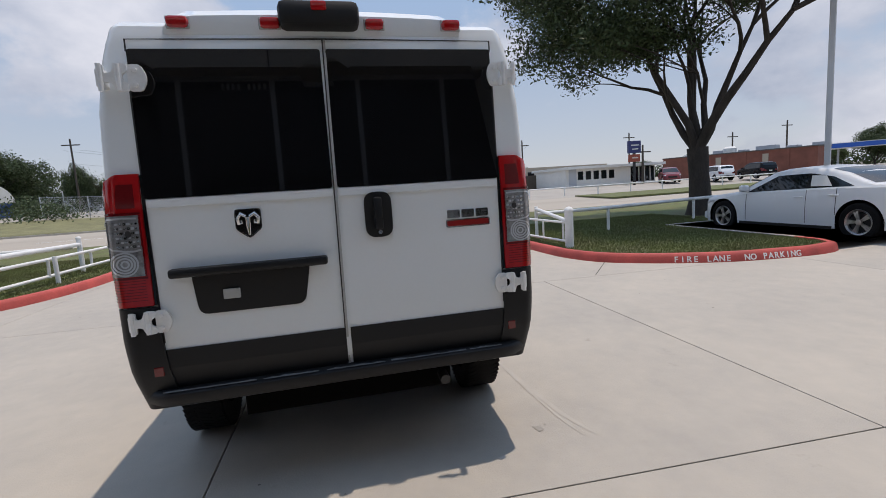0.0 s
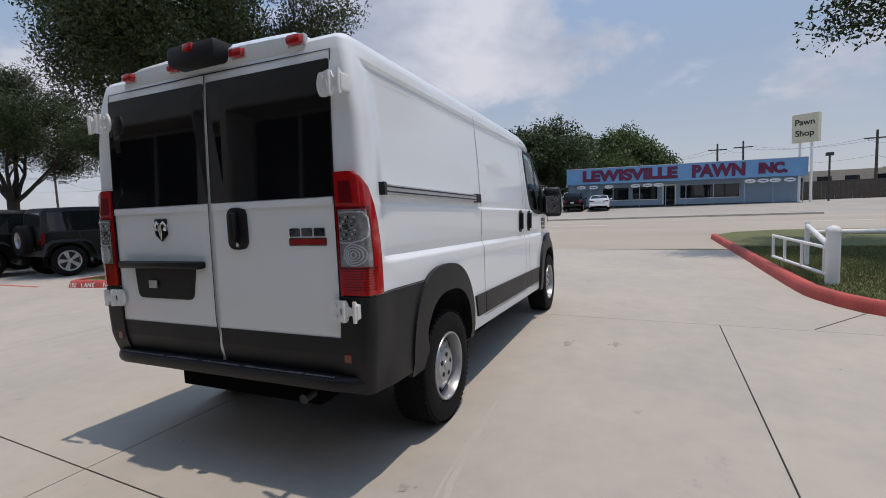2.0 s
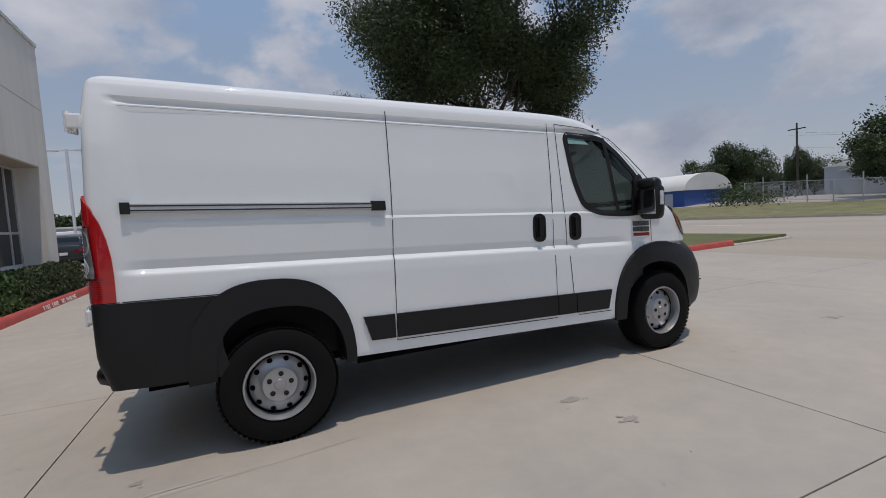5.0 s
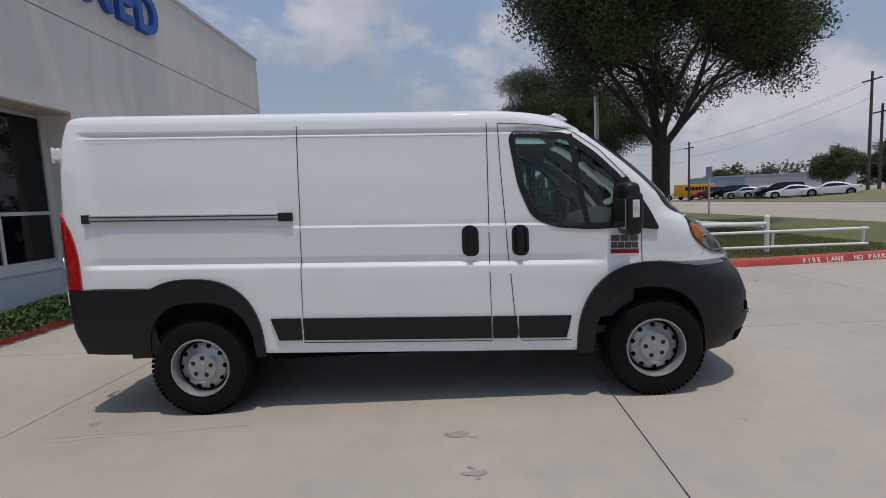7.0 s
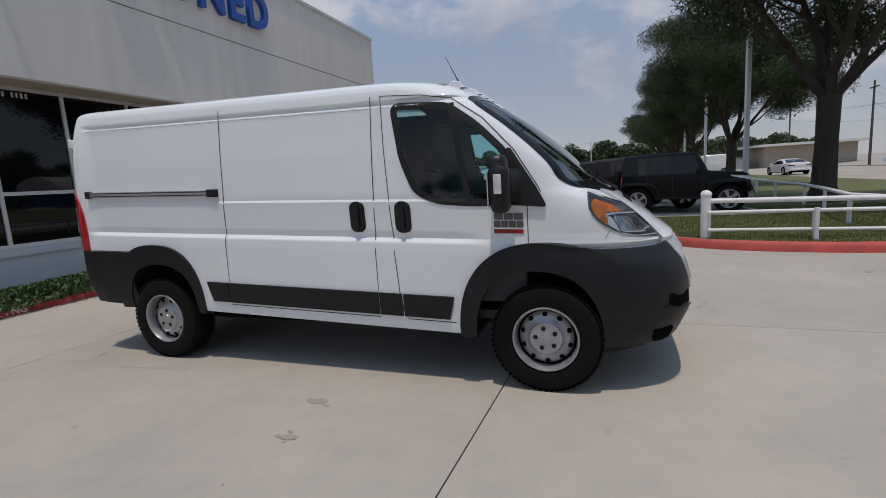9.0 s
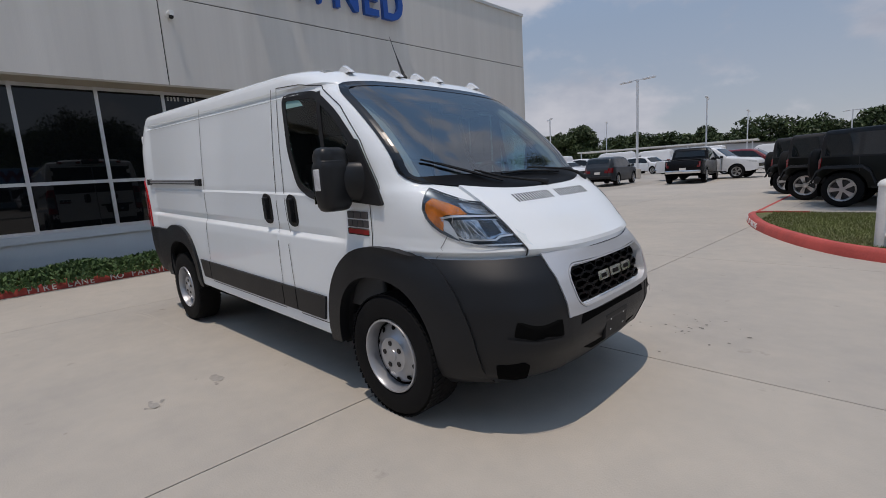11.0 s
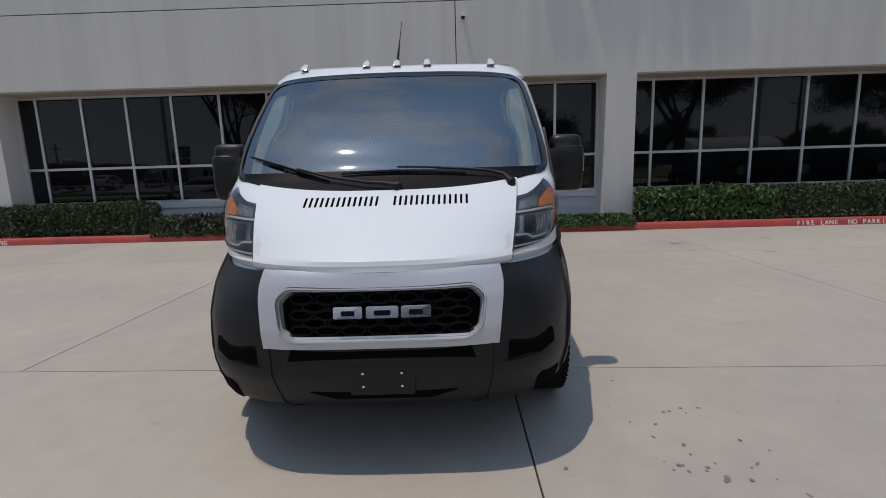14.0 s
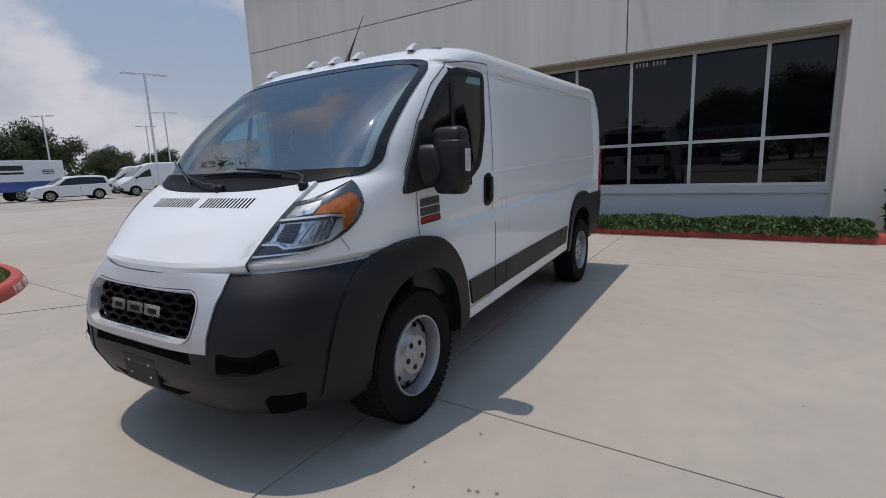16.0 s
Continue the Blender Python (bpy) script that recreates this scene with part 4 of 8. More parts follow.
    for k, rad in enumerate((0.052, 0.040, 0.028, 0.015)):
        ring = [(-0.014 + rad * math.cos(q), 1.128 + rad * math.sin(q)) for q in [math.tau * j / 28 for j in range(28)]]
        bm = bmesh.new()
        collar(bm, grown(ring, -0.004), grown(ring, 0.003), Wr, 0.024, 0.004, 1)
        part("reflector_ring", bm, "lamp_bright", lamp, "bright ring in the clear lens")
    bm = bmesh.new()
    patch(bm, [(-0.08, z) for z in (1.375, 1.43, 1.48)], [(-0.005, 1.375), (-0.008, 1.43), (-0.015, 1.48)], Wr, 4, 0.019, 0.004)
    part("inner_lens", bm, "red_dark", lamp)
    bm = bmesh.new()
    patch(bm, [(-0.118, z) for z in (0.93, 1.1, 1.3, 1.52)], [(-0.107, z) for z in (0.93, 1.1, 1.3, 1.52)], Wr, 2, 0.008, 0.01)
    part("lamp_surround", bm, "black_gloss", van)
    # hinges: pressed leaf on the door, two arms round the corner to the pillar
    for z in (1.93, 0.855):
        upper = z > 1.5
        base = Matrix.Translation(rk((-2.672, sgn * ((0.815 if sgn > 0 else 0.848) if upper else 0.845), z))) @ Matrix.Diagonal((1, (1.22 if sgn > 0 else 0.95) if upper else 1.12, 1.12 if upper else 1.04, 1))
        bm = bmesh.new()
        leaf = rounded([(0.02, -0.05), (0.02, 0.05), (-0.022, 0.05), (-0.038, 0.014), (-0.038, -0.014), (-0.022, -0.05)], 0.012, 3)
        prism(bm, [(x_ * sgn, y_) for x_, y_ in leaf], 0.014, base @ Matrix.Translation((0.004, sgn * -0.015, 0)) @ Matrix(((0, 0, -1, 0), (1, 0, 0, 0), (0, 1, 0, 0), (0, 0, 0, 1))))
        hg = part("hinge", bm, "hinge_white", van, "white pressed steel door hinge")
        wing = rounded([(0.012, -0.05), (0.012, -0.022), (0.03, -0.012), (0.03, 0.012), (0.012, 0.022), (0.012, 0.05), (0.05, 0.052), (0.062, 0.02), (0.085, 0.016), (0.085, 0.048), (0.104, 0.044), (0.104, -0.044), (0.085, -0.048), (0.085, -0.016), (0.062, -0.02), (0.05, -0.052)], 0.007, 2)
        bm = bmesh.new()
        prism(bm, [(x_ * sgn, y_) for x_, y_ in wing], 0.014, base @ Matrix.Translation((-0.006, sgn * -0.01, 0)) @ Matrix(((0, 0, -1, 0), (1, 0, 0, 0), (0, 1, 0, 0), (0, 0, 0, 1))))
        part("hinge_arm", bm, "hinge_white", hg)
        for off in (0.032, 0.088):
            bm = bmesh.new()
            lathe(bm, [(0.001, -0.05), (0.009, -0.05), (0.009, 0.05), (0.001, 0.05)], 10, "z")
            pin = part("hinge_pin", bm, "hinge_white", hg, smooth=40)
            pin.matrix_local = base @ Matrix.Translation((-0.022, sgn * off, 0))
        for dy, dz in ((-0.018, 0.028), (-0.018, -0.028)):
            bm = bmesh.new()
            lathe(bm, [(0.001, -0.007), (0.009, -0.006), (0.010, 0.0)], 10, "x")
            part("bolt", bm, "hinge_white", hg, smooth=40).matrix_local = base @ Matrix.Translation((-0.012, sgn * dy, dz))
        part("bracket", boxes((-0.022, 0.05, min(sgn * 0.08, sgn * 0.104), max(sgn * 0.08, sgn * 0.104), -0.036, 0.036), bevel=0.008), "hinge_white", hg).matrix_local = base
    # side windows
    bm = bmesh.new()
    sheet(bm, WIN_SIDE, S, 0.001, 0.006, 6)
    gl = part("door_window", bm, "doorglass", van, "lightly tinted door window", smooth=40)
    gl.visible_shadow = False
    bm = bmesh.new()
    collar(bm, grown(WIN_SIDE, -0.032), grown(WIN_SIDE, 0.016), S, 0.005, 0.012)
    part("window_frame", bm, "black_soft", van, "black rubber window surround")
    strip([(1.125, 2.03), (1.16, 1.8), (1.20, 1.55), (1.24, 1.345)], 0.021, S, "black_soft", "window_divider", 0.006, sub=3)
    bm = bmesh.new()
    sheet(bm, rounded([(1.44, 1.66), (1.40, 1.345), (1.76, 1.325), (1.70, 1.44), (1.52, 1.72)], 0.03, 3), S, 0.020, 0.03, 4)
    part("mirror_base", bm, "black_soft", van, "black plastic mirror mount")
    # mirror head with a separate upper hood, on one broad arm
    bm = bmesh.new()
    rings = []
    for h, f in ((-0.182, 0.40), (-0.174, 0.70), (-0.150, 0.88), (-0.10, 0.97), (-0.02, 1.0), (0.06, 0.99), (0.088, 0.965), (0.094, 0.90), (0.100, 0.90), (0.108, 0.945), (0.140, 0.92), (0.164, 0.80), (0.177, 0.60), (0.182, 0.35)):
        ring = []
        for k in range(24):
            q = math.tau * k / 24
            cx_, cy_ = math.cos(q), math.sin(q)
            ring.append((0.070 * f * math.copysign(abs(cx_) ** 0.62, cx_) - 0.012 * (h > 0.1), sgn * (0.108 * (0.35 + 0.65 * f) * math.copysign(abs(cy_) ** 0.62, cy_) - 0.010 * (h > 0.1)), h))
        rings.append(ring)
    ring_loft(bm, rings, True, True)
    mir = part("door_mirror", bm, "mirror_black", van, "large black towing mirror", smooth=45)
    mir.matrix_local = Matrix.Translation(rk((1.487, sgn * 1.112, 1.482))) @ Matrix.Rotation(sgn * radians(-6), 4, "Z")
    part("turn_lamp", boxes((-0.030, 0.020, min(sgn * 0.096, sgn * 0.112), max(sgn * 0.096, sgn * 0.112), -0.060, 0.062), bevel=0.007), "clear_lens", mir, "clear turn signal lens")
    part("mirror_glass", boxes((-0.0735, -0.066, -0.085, 0.085, -0.135, 0.075), bevel=0.0), "chrome", mir)
    bm = bmesh.new()
    rings = []
    for x_, y_, z_, hz, hx in ((0.0, 0.0, -0.015, 0.115, 0.055), (0.04, 0.07, -0.015, 0.108, 0.052), (0.075, 0.115, -0.02, 0.112, 0.058), (0.105, 0.15, -0.028, 0.122, 0.070), (0.12, 0.20, -0.035, 0.128, 0.085)):
        rings.append([(x_ + hx * math.cos(math.tau * k / 16), -sgn * y_, z_ + hz * math.sin(math.tau * k / 16)) for k in range(16)])
    ring_loft(bm, rings, True, True)
    part("arm", bm, "mirror_black", mir, smooth=50)
    # head lamp: dark housing, clear bowls, amber corner, bright light guides
    HL = [(62.9, 1.100), (66.4, 1.174), (68.6, 1.235), (69.6, 1.285), (67.6, 1.315), (62.9, 1.324), (57.4, 1.335), (52.8, 1.355), (47.7, 1.381), (44.8, 1.399), (42.8, 1.411),
          (36.7, 1.388), (31.4, 1.351), (27.9, 1.311), (27.2, 1.264), (28.6, 1.228), (31.0, 1.194), (33.9, 1.168), (37.4, 1.143), (40.9, 1.128), (46.2, 1.115), (51.6, 1.108), (57.7, 1.103)]
    bm = bmesh.new()
    sheet(bm, HL, R, 0.006, 0.02, 6)
    hl = part("head_lamp", bm, "lamp_dark", van, "clear head lamp with an amber turn signal", smooth=40)
    for name, outline, lift, material, label in (
            ("reflector_bowl", [(66.5, 1.303), (56.3, 1.322), (51.0, 1.334), (50.0, 1.312), (50.6, 1.282), (58.6, 1.268), (65.0, 1.264)], 0.010, "lamp_silver", "faceted silver upper reflector"),
            ("turn_signal", [(49.5, 1.276), (48.8, 1.312), (44.0, 1.340), (38.4, 1.364), (32.2, 1.342), (29.0, 1.306), (28.6, 1.262), (30.4, 1.225), (32.4, 1.198), (33.2, 1.242), (33.8, 1.268), (38.5, 1.279)], 0.010, "amber", "amber turn signal"),
            ("outer_reflector", [(37.4, 1.250), (34.2, 1.256), (33.0, 1.200), (37.4, 1.152), (37.6, 1.199)], 0.010, "lamp_bright", ""),
            ("reflector_bowl", [(63.0, 1.243), (50.0, 1.249), (40.0, 1.252), (38.4, 1.236), (38.6, 1.190), (39.3, 1.158), (45.6, 1.150), (50.7, 1.150), (54.7, 1.166), (60.5, 1.168)], 0.009, "lamp_silver", "faceted silver lower reflector"),
            ("projector_window", [(58.2, 1.240), (51.7, 1.243), (50.2, 1.200), (49.6, 1.160), (54.6, 1.170), (56.6, 1.176)], 0.012, "lamp_deep", "dark projector window"),
            ("projector_window", [(62.6, 1.236), (60.2, 1.237), (58.8, 1.176), (60.4, 1.174)], 0.012, "lamp_deep", "dark projector window"),
            ("lower_tray", [(60.6, 1.150), (54.5, 1.148), (51.0, 1.132), (45.0, 1.134), (41.0, 1.140), (45.5, 1.126), (52.0, 1.122), (59.8, 1.118)], 0.009, "lamp_deep", "")):
        bm = bmesh.new()
        sheet(bm, dense(outline, 3.0), R, lift, 0.005, 4)
        part(name, bm, material, hl, label, smooth=40)
    for line, half in (([(65.0, 1.254), (55.6, 1.261), (46.0, 1.267), (40.7, 1.269), (34.5, 1.262)], 0.0050), ([(61.7, 1.161), (54.5, 1.159), (51.4, 1.142), (45.6, 1.145), (39.8, 1.152), (37.6, 1.170)], 0.0042),
                       ([(60.0, 1.113), (52.0, 1.118), (43.6, 1.122), (37.4, 1.145)], 0.0034), ([(40.6, 1.262), (38.4, 1.236), (38.2, 1.19), (39.6, 1.155)], 0.0030)):
        strip(line, half, R, "lamp_bright", "light_guide", 0.015, hl, 5)
    for k in range(8):
        strip([(40.4 + k * 1.15, 1.246), (40.8 + k * 1.05, 1.160)], 0.0012, R, "lamp_bright" if k % 2 else "lamp_deep", "reflector_rib", 0.0125, hl, 3)
    for k in range(7):
        strip([(49.5 + k * 2.3, 1.279), (49.0 + k * 2.3, 1.328 - 0.0025 * k)], 0.0010, R, "lamp_bright", "reflector_rib", 0.0125, hl, 3)
    bm = bmesh.new()
    sheet(bm, HL, R, 0.019, 0.012, 6)
    lens = part("lens", bm, "lampglass", hl, "clear curved lens", smooth=40)
    lens.visible_shadow = False
    # bumper corner
    bm = bmesh.new()
    n = 22
    patch(bm, [(26 + (76.5 - 26) * k / n, 0.345) for k in range(n + 1)], [(14 + (73.5 - 14) * k / n, 1.044 - 0.010 * math.sin(math.pi * k / n)) for k in range(n + 1)], R, 26, 0.020, 0.03)
    bc = part("bumper_corner", bm, "cladding", van, "black textured front bumper corner", smooth=40)
    # recesses are flush near-black sheets, their shade is only colour
    for outline in (rounded([(51.5, 0.748), (70.5, 0.735), (71, 0.650), (58, 0.652), (50, 0.676)], 0.4, 2), rounded([(44.0, 0.520), (55.3, 0.535), (58.0, 0.515), (58.5, 0.440), (54, 0.428), (46.0, 0.446)], 0.4, 2)):
        bm = bmesh.new()
        sheet(bm, outline, R, 0.0255, 0.004, 5)
        part("bumper_recess", bm, "void", bc)
    strip([(47, 0.664), (58, 0.640), (72, 0.637)], 0.007, R, "cladding", "recess_lip", 0.036, bc, 4)
    strip([(30.2, 1.045), (28.8, 1.107), (33.0, 1.172)], 0.0018, R, "far_dark", sub=4)
    # seams
    for line in ([(1.63, 1.33), (1.63, 1.02)], [(0.60, 2.115), (0.61, 1.75), (0.64, 1.2), (0.675, 0.70), (0.70, 0.55), (0.73, 0.50), (1.1, 0.50)],
                 [(0.60, 2.115), (0.9, 2.10), (1.12, 2.07), (1.34, 1.92), (1.55, 1.70), (1.70, 1.46), (1.72, 1.42)], [(-2.45, 2.03), (0.50, 2.03)]):
        strip(line, 0.0030 if line[0][1] != 2.03 else 0.002, S, "far_dark" if line[0][1] != 2.03 else "trim_light", sub=5)
    strip([(-0.1, 0.927), (0.0, 0.927), (0.07, 0.927), (0.65, 0.927)], 0.003, Wr, "far_dark", sub=6)
    strip([(sgn * y_, z) for y_, z in ((0.600, 1.062), (0.6415, 1.20), (0.681, 1.330))], 0.004, on_nose, "far_dark", lift=0.015, sub=5)

# right side only: sliding door, rail and its handle
S = on_side(-1)
for line in ([(-0.875, 2.115), (-0.885, 1.5), (-0.905, 1.0), (-0.92, 0.50), (0.50, 0.50), (0.50, 1.0), (0.52, 2.115)],):
    strip(line, 0.0032, S, "far_dark", sub=8)
bm = bmesh.new()
patch(bm, [(-2.44 + 0.1 * k, 1.425) for k in range(15)], [(-2.44 + 0.1 * k, 1.475) for k in range(15)], S, 2, 0.026, 0.035)
rail = part("door_rail", bm, "galv", van, "bare metal sliding door rail")
for z in (1.437, 1.463):
    strip([(-2.44, z), (-1.04, z)], 0.004, S, "far_dark", "rail_groove", 0.0275, rail, 12)
for x0, x1 in ((-2.485, -2.44), (-1.04, -0.94)):
    bm = bmesh.new()
    patch(bm, [(x0, 1.418), (x1, 1.418)], [(x0, 1.482), (x1, 1.482)], S, 2, 0.03, 0.04)
    part("rail_end", bm, "black_soft", rail, "black end cap")


def oval_handle(x, z, surface, wide=0.062, high=0.112):
    bm = bmesh.new()
    sheet(bm, rounded([(x - wide, z + high), (x + wide, z + high), (x + wide, z - high), (x - wide, z - high)], 0.06, 6), surface, 0.009, 0.02, 4)
    h = part("door_handle", bm, "black_soft", van, "black plastic door handle", smooth=40)
    for dx, hw, lf in ((0.0, 0.020, 0.034), (0.037, 0.007, 0.012), (-0.037, 0.007, 0.012)):
        bm = bmesh.new()
        sheet(bm, rounded([(x - hw + dx, z + high * 0.8), (x + hw + dx, z + high * 0.8), (x + hw + dx, z - high * 0.75), (x - hw + dx, z - high * 0.75)], 0.018, 4), surface, lf, lf, 3)
        part("grip", bm, "black_gloss" if dx else "cladding", h, smooth=40)


oval_handle(0.365, 1.255, on_side(-1))
oval_handle(0.735, 1.255, on_side(-1))
oval_handle(0.735, 1.255, on_side(1))
strip([(0.40, 1.17), (0.49, 1.17), (0.49, 0.93), (0.40, 0.93), (0.40, 1.17)], 0.0022, on_side(1), "trim_light", "fuel_flap_seam", sub=3)


def plain_badge(x0, x1, z0, z1, surface, count, flip=1, two=False):
    """Bright blocks over a red plate, standing in for the maker's mark."""
    bm = bmesh.new()
    sheet(bm, rounded([(x0, z0 + 0.035), (x1, z0 + 0.035), (x1, z0), (x0, z0)], 0.008, 2), surface, 0.004, 0.004, 2)
    b = part("badge", bm, "badge_red", van, "small red and chrome badge")
    bm = bmesh.new()
    collar(bm, rounded([(x0 + 0.003, z0 + 0.032), (x1 - 0.003, z0 + 0.032), (x1 - 0.003, z0 + 0.003), (x0 + 0.003, z0 + 0.003)], 0.006, 2), rounded([(x0 - 0.003, z0 + 0.038), (x1 + 0.003, z0 + 0.038), (x1 + 0.003, z0 - 0.003), (x0 - 0.003, z0 - 0.003)], 0.008, 2), surface, 0.005, 0.004, 1)
    part("badge_rim", bm, "chrome", b)
    tiers = [(z0 + 0.045, z1)] if not two else [(z0 + 0.045, (z0 + 0.045 + z1) / 2 - 0.004), ((z0 + 0.045 + z1) / 2 + 0.004, z1)]
    for ti, (a, c) in enumerate(tiers):
        n = count if ti == len(tiers) - 1 else 4
        w = (x1 - x0) / n
        for k in range(n):
            bm = bmesh.new()
            sheet(bm, rounded([(x0 + k * w + w * 0.06, c), (x0 + (k + 1) * w - w * 0.06, c), (x0 + (k + 1) * w - w * 0.06, a), (x0 + k * w + w * 0.06, a)], 0.006, 2), surface, 0.007, 0.007, 2)
            part("block", bm, "badge_dark" if two else "chrome", b)


plain_badge(1.40, 1.605, 1.145, 1.285, on_side(-1), 3, two=True)
plain_badge(1.40, 1.605, 1.145, 1.285, on_side(1), 3, two=True)

# ---- tail ----
T = on_tail
for sgn in (-1, 1):
    bm = bmesh.new()
    a, b = sorted((sgn * 0.012, sgn * 0.832))
    sheet(bm, rounded([(a, 2.066), (b, 2.066), (b, 1.412), (a, 1.412)], 0.012, 2), T, 0.007, 0.008, 4)
    part("rear_window", bm, "rear_glass", van, "near-black tinted rear door glass")
    strip([(sgn * 0.836, 0.52), (sgn * 0.836, 2.11), (0, 2.115)], 0.004, T, "far_dark", sub=6)
    a, b = sorted((sgn * 0.012, sgn * 0.832))
    bm = bmesh.new()
    patch(bm, [(a, 0.45), (b, 0.45)], [(a, 0.712), (b, 0.712)], T, 3, 0.006, 0.01, 4)
    part("door_cladding", bm, "cladding", van, "black plastic door bottom panel")
for s in (-1, 1):
    bm = bmesh.new()
    a, b = sorted((s * 0.014, s * 0.828))
    patch(bm, [(a, 1.372), (b, 1.372)], [(a, 1.408), (b, 1.408)], T, 4, 0.009, 0.012, 3)
    part("door_crease", bm, "van_white", van, smooth=60)
strip([(0.011, 0.50), (-0.008, 2.11)], 0.0085, T, "trim_light", "door_gap_seal", 0.010, sub=6)
strip([(0.017, 0.50), (-0.003, 2.11)], 0.003, T, "far_dark", "door_gap", 0.0115, sub=6)
# number plate bar and recess, no plate fitted
bm = bmesh.new()
sheet(bm, rounded([(0.688, 1.07), (0.150, 1.07), (0.19, 0.862), (0.668, 0.862)], 0.04, 4), T, 0.006, 0.008, 4)
pl = part("plate_panel", bm, "black_soft", van, "black number plate recess with no plate")
part("plate_bar", boxes((-0.045, 0.01, -0.352, 0.352, -0.022, 0.02), bevel=0.012), "cladding", van, "black grab bar over the plate recess", smooth=40).matrix_local = Matrix.Translation(rk((-2.665, 0.418, 1.070)))
part("plate_lamp", boxes((-0.006, 0.0, -0.038, 0.038, -0.024, 0.024), bevel=0.004), "trim_light", pl).matrix_local = Matrix.Translation(rk((-2.664, 0.518, 0.949)))
oval = bmesh.new()
sheet(oval, rounded([(-0.131, 1.38), (-0.266, 1.38), (-0.266, 1.155), (-0.131, 1.155)], 0.055, 6), T, 0.016, 0.02, 4)
rh = part("rear_door_handle", oval, "black_soft", van, "black rear door handle with a lock", smooth=40)
part("grip", boxes((-0.05, 0.0, -0.02, 0.02, -0.085, 0.075), bevel=0.012), "cladding", rh, smooth=40).matrix_local = Matrix.Translation(rk((-2.66, -0.196, 1.28)))
bm = bmesh.new()
lathe(bm, [(0.001, -0.003), (0.011, -0.003), (0.012, 0.0)], 12, "x", rk((-2.669, -0.201, 1.18)))
part("lock", bm, "chrome", rh)
plain_badge(-0.776, -0.546, 1.175, 1.262, T, 3)
bm = bmesh.new()
sheet(bm, rounded([(0.466, 1.337), (0.354, 1.337), (0.354, 1.247), (0.410, 1.203), (0.466, 1.247)], 0.012, 2), T, 0.006, 0.006, 3)
em = part("emblem", bm, "black_gloss", van, "black shield emblem with chrome curls")
bm = bmesh.new()
o = rounded([(0.466, 1.337), (0.354, 1.337), (0.354, 1.247), (0.410, 1.203), (0.466, 1.247)], 0.012, 2)
collar(bm, grown(o, -0.003), grown(o, 0.003), T, 0.008, 0.006, 1)
part("emblem_rim", bm, "chrome", em)
for s in (-1, 1):
    bm = bmesh.new()
    tube(bm, [rk((-2.664, 0.410 + s * a, z + 0.012)) for a, z in ((0.008, 1.292), (0.03, 1.305), (0.045, 1.285), (0.042, 1.258), (0.028, 1.262), (0.03, 1.278))], [0.008, 0.010, 0.009, 0.008, 0.006, 0.004], 8)
    part("curl", bm, "chrome", em, smooth=60)
bm = bmesh.new()
tube(bm, [rk((-2.664, 0.410, z + 0.012)) for z in (1.29, 1.25, 1.205)], [0.014, 0.012, 0.005], 8)
part("wedge", bm, "chrome", em, smooth=60)
# bumper step
bm = bmesh.new()
prof = [(-2.60, 0.435), (-2.67, 0.438), (-2.705, 0.452), (-2.716, 0.48), (-2.710, 0.508), (-2.695, 0.519), (-2.60, 0.521)]
rings = []
for k in range(25):
    y = -0.955 + 1.91 * k / 24
    pull = 0.09 * max(0, (abs(y) - 0.80) / 0.155) ** 2
    rings.append([rk((x + pull * (1 if x < -2.62 else 0), y, z)) for x, z in prof])
ring_loft(bm, rings, True, True)
bp = part("rear_bumper", bm, "cladding", van, "black plastic rear step bumper with scuffed top", smooth=40)
for y0, y1, x0 in ((-0.80, -0.62, -2.700), (-0.60, -0.20, -2.702), (-0.17, 0.12, -2.703), (0.16, 0.42, -2.701), (0.45, 0.86, -2.702)):
    bm = bmesh.new()
    n = 14
    near = [(x0 + 0.004 * noise.noise((k * 0.9, y0 * 9, 0)), y0 + (y1 - y0) * k / n, 0.6150) for k in range(n + 1)]
    far = [(x0 + 0.016 + 0.016 * noise.noise((k * 0.7, y0 * 9, 4)), y0 + (y1 - y0) * k / n, 0.6153) for k in range(n + 1)]
    ring_loft(bm, [near, far], False, False)
    part("scuff", bm, "scuffed", bp, "pale scraped edge")
# roof end with lamps
bm = bmesh.new()
rings = []
for k in range(31):
    y = -0.68 + 1.36 * k / 30
    h = 0.075 * min(1, (0.68 - abs(y)) / 0.08) ** 0.5 * (1 - 0.25 * (abs(y) / 0.68) ** 2)
    rings.append([rk(p) for p in ((-2.606, y, 2.125), (-2.612, y, 2.14), (-2.608, y, 2.165 + h * 0.8), (-2.56, y, 2.19 + h), (-2.3, y, 2.205 + h * 0.62), (-1.9, y, 2.22))])
ring_loft(bm, rings, False)
part("roof_fairing", bm, "van_white", van, smooth=40)
for y in (-0.637, -0.256, 0.225, 0.616):
    m_ = Matrix.Translation(rk((-2.61, y, 2.185)))
    ml = part("marker_lamp", boxes((-0.035, 0.04, -0.046, 0.046, -0.024, 0.024), bevel=0.018), "red_lens", van, "red clearance lamp", smooth=40)
    ml.matrix_local = m_
    part("gasket", boxes((-0.005, 0.03, -0.052, 0.052, -0.03, 0.03), bevel=0.008), "trim_light", ml)
bh = part("brake_lamp_housing", boxes((-0.065, 0.12, -0.182, 0.182, -0.055, 0.06), bevel=0.03), "black_soft", van, "black high brake lamp and camera housing", smooth=40)
bh.matrix_local = Matrix.Translation(rk((-2.64, 0.0, 2.205)))
